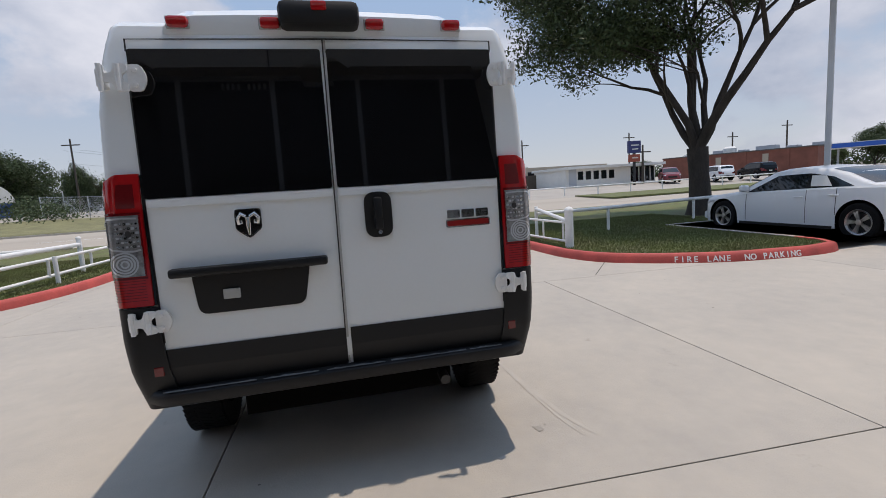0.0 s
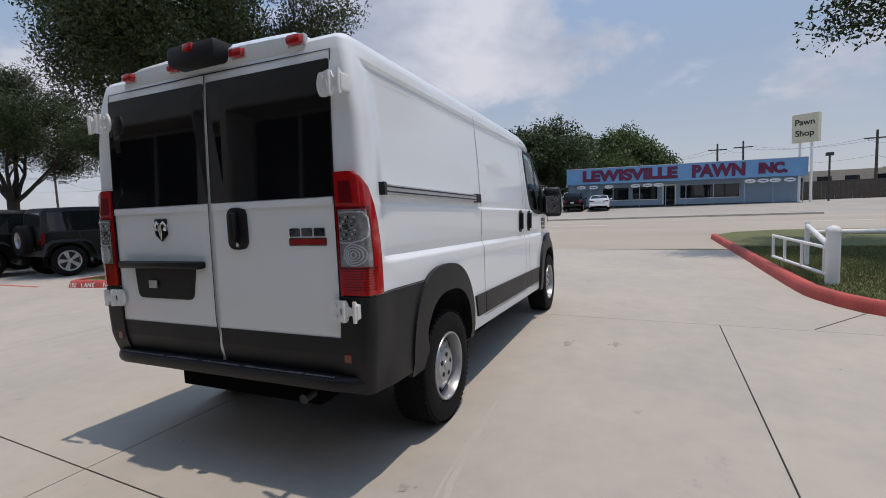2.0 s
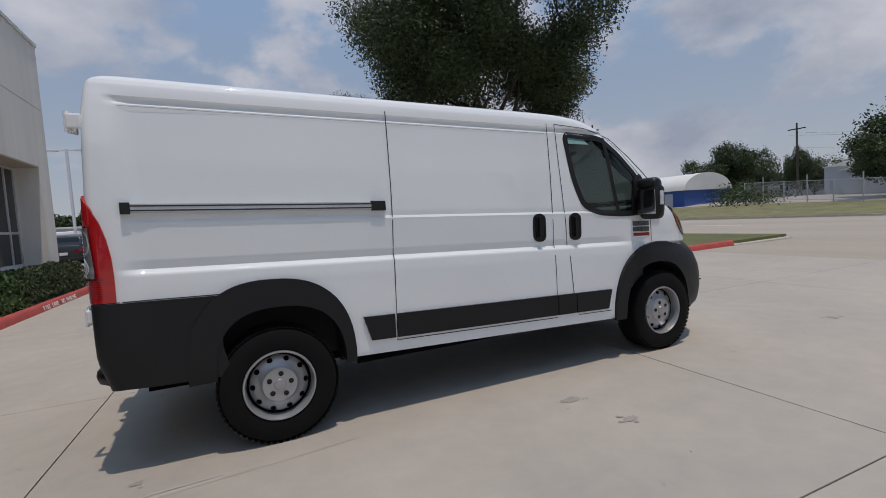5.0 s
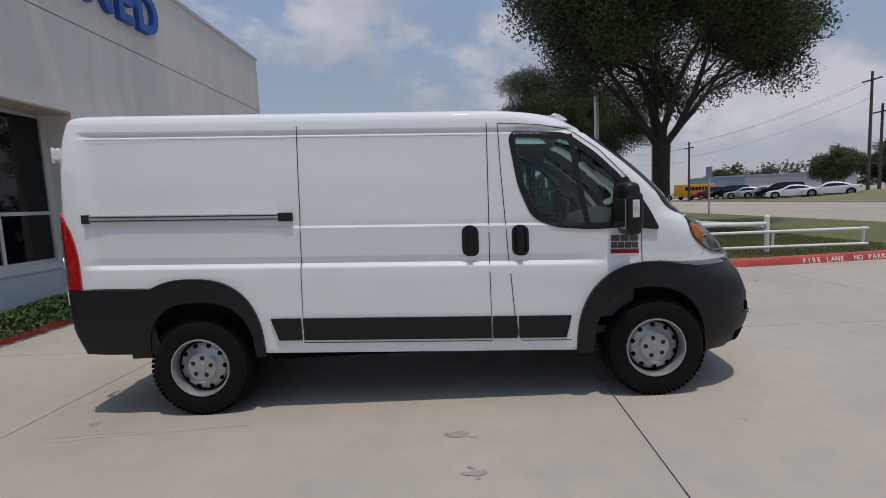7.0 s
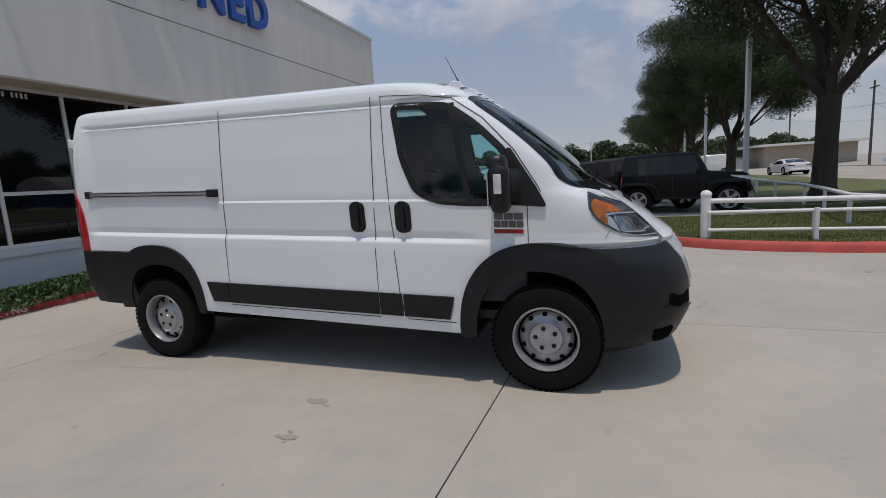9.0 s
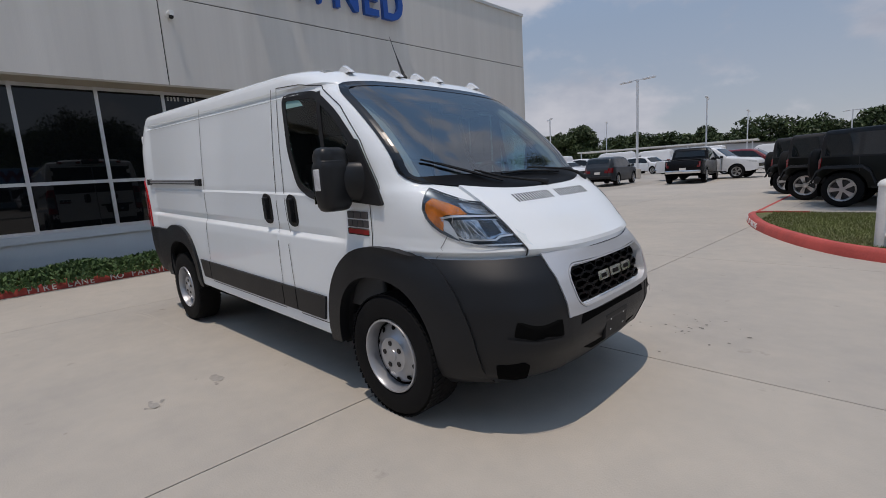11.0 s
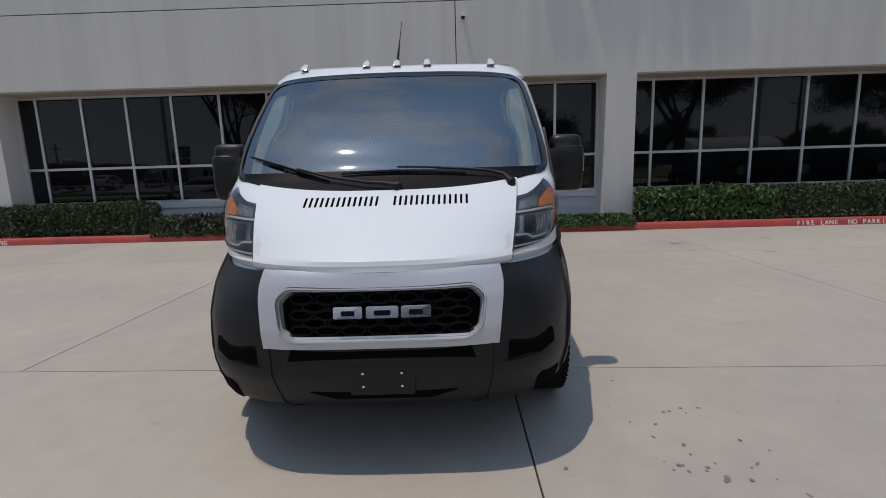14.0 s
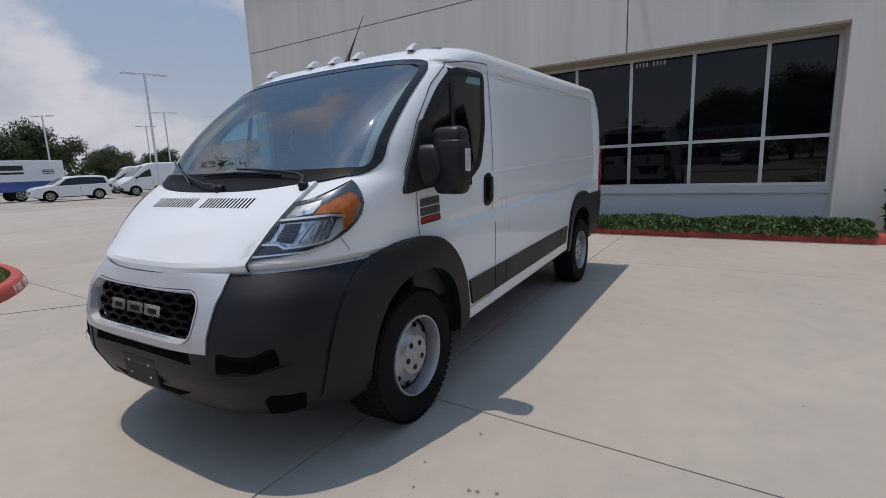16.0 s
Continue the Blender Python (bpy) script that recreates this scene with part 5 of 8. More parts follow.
part("brake_lens", boxes((-0.075, -0.05, -0.036, 0.036, 0.008, 0.05), bevel=0.01), "red_lens", bh, "small red lens", smooth=40)
bm = bmesh.new()
tube(bm, [(-2.35, -0.50, 0.44), (-2.50, -0.50, 0.43), (-2.585, -0.50, 0.42)], 0.028, 12)
part("exhaust_pipe", bm, "dark_metal", van, "bare steel exhaust tip")

# ---- nose ----
F = on_nose
bm = bmesh.new()
sheet(bm, SCREEN, F, 0.003, 0.005, 12)
ws = part("windscreen", bm, "windscreen", van, "large raked windscreen with a black edge", smooth=40)
ws.visible_shadow = False
bm = bmesh.new()
collar(bm, grown(SCREEN, -0.026), grown(SCREEN, 0.010), F, 0.006, 0.01, 3)
part("screen_edge", bm, "black_gloss", van)


def lip(y):
    """Height of the bonnet's rear edge."""
    return 1.370 + 0.075 * (abs(y) / 0.86) ** 2.6


bm = bmesh.new()
n = 24
patch(bm, [(q, lip(q) + 0.006) for q in [-0.86 + 1.72 * k / n for k in range(n + 1)]], [(-0.89 + 1.78 * k / n, 1.478) for k in range(n + 1)], F, 4, 0.008, 0.02)
part("cowl", bm, "grille_black", van, "black plastic cowl under the screen", smooth=40)
for arm, blade in ((((0.058, 1.384), (-0.02, 1.398), (-0.112, 1.404), (-0.316, 1.434), (-0.50, 1.480)), ((-0.315, 1.422), (-0.45, 1.462), (-0.57, 1.497), (-0.70, 1.534), (-0.802, 1.563))),
                   (((0.655, 1.388), (0.62, 1.425), (0.55, 1.443), (0.44, 1.455), (0.20, 1.472), (0.05, 1.477)), ((0.42, 1.446), (0.20, 1.460), (0.034, 1.466), (-0.11, 1.464), (-0.256, 1.458)))):
    bm = bmesh.new()
    pts = [rk(F(*p) + Vector((0.030, 0, 0.024))) for p in arm]
    tube(bm, pts, [0.016, 0.011, 0.008, 0.007, 0.006, 0.006][:len(pts)], 8)
    wp = part("wiper", bm, "black_soft", van, "black wiper arm and blade", smooth=50)
    bm = bmesh.new()
    tube(bm, [rk(F(*p) + Vector((0.016, 0, 0.013))) for p in blade], [0.007, 0.008, 0.009, 0.008, 0.006], 6)
    part("blade", bm, "black_gloss", wp)
    bm = bmesh.new()
    lathe(bm, [(0.024, -0.01), (0.024, 0.028), (0.016, 0.036), (0.001, 0.037)], 12, "z", rk(F(*arm[0]) + Vector((0.014, 0, 0.006))))
    part("pivot_cap", bm, "black_soft", wp, smooth=40)
# bonnet skin, its front lip and vents


def front_edge(y):
    """Height of the gap between bonnet and grille panel."""
    return 1.046 + 0.005 * (y / 0.56) ** 2


bm = bmesh.new()
n = 64
patch(bm, [(q, front_edge(q) + 0.006) for q in [-0.596 + 1.192 * k / n for k in range(n + 1)]], [(q, lip(q)) for q in [-0.690 + 1.380 * k / n for k in range(n + 1)]], F, 36, 0.019, 0.02)
bonnet = part("bonnet", bm, "van_white", van, "short white bonnet", smooth=24)
# vent slots laid on the skin in near-black, shade put into the colour
for k in range(14):
    for y0 in (-0.412, 0.042):
        y = y0 + k * 0.0279
        bm = bmesh.new()
        sheet(bm, [(y + 0.003, 1.342), (y + 0.0145, 1.342), (y + 0.0115, 1.302), (y, 1.302)], F, 0.0207, 0.003, 1)
        part("vent_slot", bm, "void", bonnet)
strip([(q, front_edge(q)) for q in [-0.57 + 1.14 * k / 14 for k in range(15)]], 0.0055, F, "far_dark", lift=0.006, sub=2)
# bright centre panel with the grille opening
GR = rounded([(-0.460, 0.932), (-0.412, 0.972), (0.412, 0.972), (0.460, 0.932), (0.440, 0.808), (0.382, 0.771), (-0.382, 0.771), (-0.440, 0.808)], 0.022, 3)
GR = dense(GR, 0.012)


def out_to(p):
    """The place on the panel's edge straight out from a place on the opening."""
    edge = [(q, front_edge(q) - 0.006) for q in [0.54 - 0.09 * k for k in range(13)]] + [(-0.550, 0.975), (-0.520, 0.732), (0.520, 0.732), (0.550, 0.975)]
    c, d = Vector((0, 0.875)), Vector(p) - Vector((0, 0.875))
    best = 9
    for q0, q1 in zip(edge, edge[1:] + edge[:1]):
        e = Vector(q1) - Vector(q0)
        den = d.x * e.y - d.y * e.x
        if abs(den) > 1e-9:
            f = Vector(q0) - c
            t = (f.x * e.y - f.y * e.x) / den
            u = (f.x * d.y - f.y * d.x) / den
            if t > 0 and -1e-6 <= u <= 1 + 1e-6:
                best = min(best, t)
    return tuple(c + d * best)


bm = bmesh.new()
GI = grown(GR, 0.012)
collar(bm, GI, [out_to(p) for p in GR], F, 0.029, 0.035, 5)
gp = part("grille_panel", bm, "van_silver", van, "satin silver grille panel", smooth=35)
bm = bmesh.new()
collar(bm, GR, GI, F, 0.004, 0.05, 1)
part("grille_bezel", bm, "van_silver", gp)
bm = bmesh.new()
collar(bm, grown(GR, 0.003), grown(GR, 0.010), F, 0.033, 0.03, 1)
part("bezel_line", bm, "van_silver", gp)
bm = bmesh.new()
sheet(bm, grown(GR, 0.01), F, -0.03, 0, 4)
grille = part("grille", bm, "void", van, "black honeycomb grille")
bm = bmesh.new()
hw, hh = 0.055, 0.021
for r in range(-3, 4):
    for c in range(-5, 6):
        cy, cz = c * 0.118 + (0.059 if r % 2 else 0), 0.875 + r * 0.034
        hexa = [(cy - hw, cz), (cy - hw * 0.6, cz + hh), (cy + hw * 0.6, cz + hh), (cy + hw, cz), (cy + hw * 0.6, cz - hh), (cy - hw * 0.6, cz - hh)]
        if all(inside(GR, *p) for p in hexa):
            collar(bm, grown(hexa, -0.006), grown(hexa, 0.004), F, 0.0, 0.02, 1)
part("honeycomb", bm, "grille_black", grille)
for y0, y1 in ((-0.203, -0.075), (-0.058, 0.084), (0.096, 0.227)):
    bm = bmesh.new()
    sheet(bm, rounded([(y0, 0.912), (y1, 0.912), (y1, 0.860), (y0, 0.860)], 0.008, 2), F, 0.024, 0.02, 3)
    blk = part("bright_block", bm, "chrome", grille, "plain bright block")
    bm = bmesh.new()
    sheet(bm, rounded([(y0 + 0.034, 0.894), (y1 - 0.034, 0.894), (y1 - 0.034, 0.872), (y0 + 0.034, 0.872)], 0.006, 2), F, 0.0255, 0.003, 2)
    part("inset", bm, "grille_black", blk)
# lower centre
bm = bmesh.new()
n = 20
patch(bm, [(-0.56 + 1.12 * k / n, 0.352) for k in range(n + 1)], [(-0.525 + 1.05 * k / n, 0.730) for k in range(n + 1)], F, 10, 0.016, 0.03)
lc = part("bumper_centre", bm, "cladding", van, "black front bumper centre", smooth=40)
# air slots are flat near-black sheets coloured like shaded openings
for o in ([(-0.40, 0.726), (0.40, 0.726), (0.42, 0.672), (-0.42, 0.672)], rounded([(-0.35, 0.520), (0.35, 0.520), (0.22, 0.470), (-0.22, 0.470)], 0.02, 3)):
    bm = bmesh.new()
    sheet(bm, o, F, 0.018, 0.003, 3)
    part("air_slot", bm, "void", lc)
for k in range(9):
    part("slot_fin", boxes((2.63, 2.656, -0.37 + k * 0.09, -0.362 + k * 0.09, 0.578, 0.615)), "grille_black", lc)
pb = part("plate_bracket", boxes((-0.012, 0.010, -0.145, 0.145, -0.072, 0.072), bevel=0.005), "black_soft", van, "empty black number plate bracket")
pb.matrix_local = Matrix.Translation(rk((2.664, 0.0, 0.578))) @ Matrix.Rotation(radians(4), 4, "Y")
for y in (-0.086, 0.088):
    for z in (-0.028, 0.036):
        bm = bmesh.new()
        lathe(bm, [(0.001, 0.014), (0.006, 0.013), (0.007, 0.009)], 8, "x", (0, y, z))
        part("screw", bm, "chrome", pb)
# roof lamps and aerial
for y in (-0.667, -0.227, -0.012, 0.203, 0.653):
    bm = bmesh.new()
    ring = []
    for x, h, w in ((0.072, 0.0, 0.029), (0.055, 0.025, 0.027), (0.02, 0.052, 0.023), (-0.025, 0.062, 0.020), (-0.05, 0.048, 0.020), (-0.056, 0.0, 0.023)):
        ring.append([(x, -w, 0), (x, -w * 0.8, h * 0.8), (x, 0, h), (x, w * 0.8, h * 0.8), (x, w, 0)])
    ring_loft(bm, ring, False)
    cl = part("clearance_lamp", bm, "marker_clear", van, "clear wedge-shaped roof clearance lamp", smooth=50)
    z_roof = 2.246
    for k in range(400):
        zz = 2.1 + k * 0.00036
        if nose_x(y, zz) < 1.10:
            z_roof = zz
            break
    cl.matrix_local = Matrix.Translation(rk((1.10, y, z_roof - 0.012)))
bm = bmesh.new()
tube(bm, [rk(p) for p in ((0.98, -0.02, 2.215), (0.965, -0.02, 2.25), (0.88, -0.005, 2.41), (0.80, 0.01, 2.565))], [0.022, 0.012, 0.0035, 0.002], 8)
part("aerial", bm, "black_soft", van, "thin black roof aerial")

# ---- wheels ----
def make_wheel():
    w = new("wheel")
    w.parent = van
    w["label"] = "silver steel wheel with a black tyre"
    bm = bmesh.new()
    prof = [(0.225, 0.10), (0.235, 0.112), (0.27, 0.118), (0.32, 0.118), (0.352, 0.108), (0.366, 0.085), (0.372, 0.05), (0.372, -0.05), (0.366, -0.085), (0.35, -0.108), (0.30, -0.115), (0.225, -0.10)]
    lathe(bm, prof, 48, "y")
    t = part("tyre", bm, "rubber", w, "black all-season tyre", smooth=30)
    bm = bmesh.new()
    for k in range(60):
        a = k * math.tau / 60
        for y, sh in ((-0.075, 0.0), (0.0, 0.5), (0.075, 0.0)):
            m_ = Matrix.Rotation(a + sh * math.tau / 60, 4, "Y") @ Matrix.Translation((0.3705, y, 0)) @ Matrix.Rotation(0.35 if y else -0.35, 4, "X")
            box(bm, -0.004, 0.0028, -0.032, 0.032, -0.0145, 0.0145, m=m_)
    part("tread", bm, "rubber", t)
    bm = bmesh.new()
    lathe(bm, [(0.226, 0.104), (0.222, 0.116), (0.213, 0.116), (0.206, 0.10), (0.202, 0.062), (0.199, 0.030), (0.194, 0.022), (0.188, 0.024), (0.183, 0.040), (0.176, 0.050), (0.150, 0.062), (0.125, 0.068), (0.114, 0.080), (0.106, 0.088), (0.098, 0.0865), (0.05, 0.090), (0.036, 0.090), (0.033, 0.096), (0.0, 0.099)], 48, "y")
    rim = part("rim", bm, "steel_wheel", w, "silver painted steel rim", smooth=35)
    # ring over the groove, its shade put into the near-black colour
    bm = bmesh.new()
    lathe(bm, [(0.2025, 0.052), (0.199, 0.034), (0.192, 0.031), (0.185, 0.040)], 48, "y")
    part("rim_gap", bm, "void", rim, "near-black ring for the shaded gap between disc and rim", smooth=40)
    # holes are near-black discs on the face, shade as colour
    for k in range(10):
        a = k * math.tau / 10 + 0.15
        bm = bmesh.new()
        m_ = Matrix.Rotation(a, 4, "Y") @ Matrix.Translation((0.163, 0.0572, 0)) @ Matrix.Rotation(radians(-24), 4, "Z")
        ring = [m_ @ Vector((0.017 * math.cos(q), 0.0025, 0.0185 * math.sin(q))) for q in [math.tau * j / 12 for j in range(12)]]
        bm.faces.new([bm.verts.new(p) for p in ring])
        part("vent_hole", bm, "void", rim)
    for k in range(5):
        a = k * math.tau / 5 + 0.3
        bm = bmesh.new()
        lathe(bm, [(0.0165, 0.086), (0.0165, 0.0915), (0.011, 0.0905), (0.010, 0.094), (0.0, 0.094)], 10, "y", (0.070 * math.cos(a), 0, 0.070 * math.sin(a)))
        part("lug_nut", bm, "black_soft", rim, smooth=40)
    return w


wheel = make_wheel()
poses = [Matrix.Translation((wx, sgn * 0.885, 0.374)) @ (Matrix.Rotation(math.pi, 4, "Z") if sgn < 0 else Matrix()) @ Matrix.Rotation(tw, 4, "Y") for wx, sgn, tw in ((1.725, -1, 0.2), (-1.725, -1, 1.1), (1.725, 1, 0.5), (-1.725, 1, 2.0))]
wheel.matrix_local = poses[0]
for m_ in poses[1:]:
    c = copy_thing(wheel, m_)
    c.parent = van
    c.matrix_local = m_

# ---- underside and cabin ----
# floor pan and axles near-black: the shade under the van put into colour
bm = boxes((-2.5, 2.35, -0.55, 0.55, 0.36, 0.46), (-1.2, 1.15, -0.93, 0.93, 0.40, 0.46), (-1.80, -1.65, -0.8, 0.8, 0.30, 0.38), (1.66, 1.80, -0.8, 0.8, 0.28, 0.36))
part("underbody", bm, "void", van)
bm = boxes((-2.3, -0.9, 0.35, 0.6, 0.27, 0.36), (-1.2, 0.2, -0.35, -0.2, 0.27, 0.34), bevel=0.02)
part("exhaust_box", bm, "dark_metal", van)
# dark sheet added behind the seats for the shade of the cargo hold
part("bulkhead", boxes((0.30, 0.34, -0.90, 0.90, 0.46, 2.15)), "far_dark", van)
part("cab_floor", boxes((0.34, 2.0, -0.90, 0.90, 0.48, 0.54)), "far_dark", van)
bm = bmesh.new()
rings = []
for k in range(17):
    y = -0.88 + 1.76 * k / 16
    bul = 0.04 * math.exp(-((y - 0.42) / 0.25) ** 2)
    rings.append([Vector(p) for p in ((1.98 - 0.25 * (abs(y) / 0.9) ** 4, y, 1.36), (1.75, y, 1.38 + bul), (1.55, y, 1.345 + bul), (1.46, y, 1.27), (1.45, y, 1.1), (1.6, y, 0.85), (1.9, y, 0.8))])
ring_loft(bm, rings, False)
part("dashboard", bm, "dash", van, "grey plastic dashboard", smooth=40)
bm = bmesh.new()
ring = [Vector((0.19 * math.sin(a) * 0.42, 0.19 * math.cos(a), 0.19 * math.sin(a))) for a in [math.tau * k / 24 for k in range(25)]]
tube(bm, [Vector((1.36, 0.42, 1.30)) + p for p in ring], 0.016, 8, False)
for a in (0.0, math.pi, -math.pi / 2):
    tube(bm, [(1.38, 0.42, 1.29), Vector((1.36, 0.42, 1.30)) + Vector((0.19 * math.sin(a) * 0.42, 0.19 * math.cos(a), 0.19 * math.sin(a)))], 0.018, 6)
part("steering_wheel", bm, "black_soft", van, "black steering wheel", smooth=50)
for y in (-0.45, 0.45):
    st = part("seat", boxes((0.55, 1.08, y - 0.25, y + 0.25, 0.82, 0.97), bevel=0.05), "seat", van, "grey cloth cab seat", smooth=40)
    bk = part("backrest", boxes((-0.07, 0.07, -0.25, 0.25, 0.0, 0.62), bevel=0.05), "seat", st, smooth=40)
    bk.matrix_local = Matrix.Translation((0.56, y, 0.95)) @ Matrix.Rotation(radians(-12), 4, "Y")
    hr = part("headrest", boxes((-0.05, 0.05, -0.14, 0.14, 0.64, 0.84), bevel=0.04), "seat", st, smooth=40)
    hr.matrix_local = Matrix.Translation((0.58, y, 0.95)) @ Matrix.Rotation(radians(-8), 4, "Y")
for s in (-1, 1):
    bm = bmesh.new()
    zs = [1.42 + 0.66 * k / 12 for k in range(13)]
    rings = []
    for k, z in enumerate(zs):
        lean = 0.035 * math.exp(-((z - 1.80) / 0.13) ** 2)
        x_out, w_out = nose_x(s * 0.845, z) - 0.05, 0.855
        rings.append([rk((x_out - d, s * (w_out - q), z)) for d, q in ((0.0, 0.03), (0.01, 0.085 + lean), (0.07, 0.10 + lean), (0.13, 0.06), (0.12, 0.01))])
    ring_loft(bm, rings, True, True)
    ap = part("pillar_trim", bm, "trim_light", van, "pale grey pillar trim", smooth=50)
    bm = bmesh.new()
    tube(bm, [rk((nose_x(s * 0.845, z) - 0.10, s * (0.70 if 1.7 < z < 1.93 else 0.735), z)) for z in (1.66, 1.70, 1.75, 1.80, 1.86, 1.91, 1.95)], 0.014, 8)
    part("grab_handle", bm, "seat", ap, smooth=50)
    part("door_trim", boxes((0.45, 1.6, min(s * 0.86, s * 0.9), max(s * 0.86, s * 0.9), 0.6, 1.30), bevel=0.015), "dash", van, "dark plastic door lining")
part("headliner", boxes((0.36, 1.05, -0.80, 0.80, 2.12, 2.15)), "trim_light", van)
part("rear_mirror", boxes((1.42, 1.45, -0.12, 0.12, 1.84, 1.92), bevel=0.012), "black_soft", van)

# ---- trees ----
def grow(rng, base, tips, height, spread, fork, trunk_r, limbs, rising=(0.75, 1.1)):
    """Trunk and limbs as tapering tubes; fills tips with the twig ends."""
    bm = bmesh.new()
    lean = Vector((rng.uniform(-0.15, 0.15), rng.uniform(-0.15, 0.15), 0))
    knee = Vector(lean * 0.6) + Vector((0, 0, fork))
    tube(bm, [(0, 0, -0.1), (0, 0, 0.08), (0, 0, 0.5), tuple(lean * 0.3 + Vector((0, 0, fork * 0.6))), tuple(knee)], [trunk_r * 1.6, trunk_r * 1.35, trunk_r * 1.05, trunk_r * 0.92, trunk_r * 0.98], 14)

    def limb(start, heading, length, r, depth):
        pts, rad, p, d = [start], [r], start.copy(), heading.copy()
        n = 5
        for k in range(n):
            d = (d + Vector((rng.uniform(-1, 1), rng.uniform(-1, 1), rng.uniform(-0.5, 0.6))) * 0.24).normalized()
            p = p + d * length / n
            pts.append(p.copy())
            rad.append(r * (1 - 0.62 * (k + 1) / n))
        tube(bm, pts, rad, 8 if depth < 2 else 5, True)
        if depth >= 3:
            tips.append(pts[-1])
            tips.append(pts[-2])
            tips.append(pts[-3])
            return
        for k in range(3 if depth < 2 else 3):
            at = pts[rng.choice((2, 3, 4, 5))] if k else pts[-1]
            side = Vector((rng.uniform(-1, 1), rng.uniform(-1, 1), rng.uniform(-0.25, 0.7))).normalized()
            nd = (d * 0.75 + side * 0.85).normalized()
            limb(at, nd, length * rng.uniform(0.55, 0.8), rad[3] * 0.72, depth + 1)

    for k in range(limbs):
        a = math.tau * (k + rng.uniform(-0.25, 0.25)) / limbs
        out = rng.uniform(0.45, 1.0)
        h = Vector((math.cos(a) * out, math.sin(a) * out, rng.uniform(*rising))).normalized()
        limb(knee - Vector((0, 0, 0.15)), h, spread * rng.uniform(0.55, 0.75), trunk_r * rng.uniform(0.38, 0.54), 0)
    return bm


def leaves(rng_seed, centres, count, size, blob, flat=0.75):
    """Many small leaf blades round the twig ends."""
    r = np.random.RandomState(rng_seed)
    c = np.array([tuple(v) for v in centres])
    pick = c[r.randint(0, len(c), count)]
    off = r.normal(size=(count, 3))
    off *= (r.uniform(0.1, 1.0, (count, 1)) ** 0.6) * blob / np.linalg.norm(off, axis=1, keepdims=True)
    off[:, 2] *= flat
    mid = pick + off
    a = r.normal(size=(count, 3))
    a /= np.linalg.norm(a, axis=1, keepdims=True)
    b = r.normal(size=(count, 3))
    b = np.cross(a, b)
    b /= np.linalg.norm(b, axis=1, keepdims=True)
    s = size * r.uniform(0.55, 1.25, (count, 1))
    quad = np.stack([mid - a * s, mid + b * s * 0.42, mid + a * s, mid - b * s * 0.42], 1).reshape(-1, 3)
    me = bpy.data.meshes.new("crown")
    me.vertices.add(count * 4)
    me.vertices.foreach_set("co", quad.ravel())
    me.loops.add(count * 4)
    me.loops.foreach_set("vertex_index", np.arange(count * 4))
    me.polygons.add(count)
    me.polygons.foreach_set("loop_start", np.arange(0, count * 4, 4))
    me.update()
    return me


def make_tree(seed, at, height, spread, fork, trunk_r, limbs, count, size, blob, material, label, turn=0.0, group="shade trees", bare=0.0, rising=(0.75, 1.1)):
    rng = random.Random(seed)
    t = thing("tree", label, "tree", Matrix.Translation(at) @ Matrix.Rotation(turn, 4, "Z"), group)
    tips = []
    bm = grow(rng, at, tips, height, spread, fork, trunk_r, limbs, rising)
    keep = [v for v in tips if v.z > max(bare, fork * 1.18)]
    part("trunk", bm, "bark", t, "rough grey-brown trunk and limbs", smooth=60)
    me = leaves(seed, keep, count, size, blob)
    me.materials.append(M[material])
    cr = new("crown", me)
    cr.parent = t
    return t


oak = make_tree(186, (8.15, 13.1, 0.1), 11.0, 6.0, 3.1, 0.31, 6, 210000, 0.068, 1.12, "leaf", "broad live oak with a dark dense crown on the lawn", math.pi, bare=4.0, rising=(0.8, 1.35))
copy_thing(oak, Matrix.Translation((8.7, 27.5, 0.1)) @ Matrix.Rotation(2.1, 4, "Z")).scale = (0.85, 0.85, 0.82)
copy_thing(oak, Matrix.Translation((9.0, 41.5, 0.1)) @ Matrix.Rotation(4.4, 4, "Z")).scale = (0.85, 0.85, 0.82)
copy_thing(oak, Matrix.Translation((9.2, 56, 0.1)) @ Matrix.Rotation(5.4, 4, "Z")).scale = (0.85, 0.85, 0.82)
copy_thing(oak, Matrix.Translation((9.2, 69, 0.1)) @ Matrix.Rotation(0.9, 4, "Z")).scale = (0.95, 0.95, 0.8)
make_tree(185, (7.57, -11.2, 0.1), 11.0, 6.6, 2.1, 0.31, 7, 170000, 0.068, 0.95, "leaf", "live oak with many rising limbs on the lawn", 0.0, bare=4.9, rising=(0.9, 1.4))

# far trees: one fuller crown, set down in clumps
far_a = make_tree(5, (60, 11, 0.4), 8.0, 5.2, 1.6, 0.25, 5, 30000, 0.19, 1.5, "leaf_light", "leafy green tree behind the shop", 0.0, "far trees")
far_b = make_tree(8, (53.0, 12.0, 0.4), 8.0, 5.4, 1.2, 0.25, 6, 34000, 0.19, 1.6, "leaf", "dark leafy tree behind the fence", 0.0, "far trees")
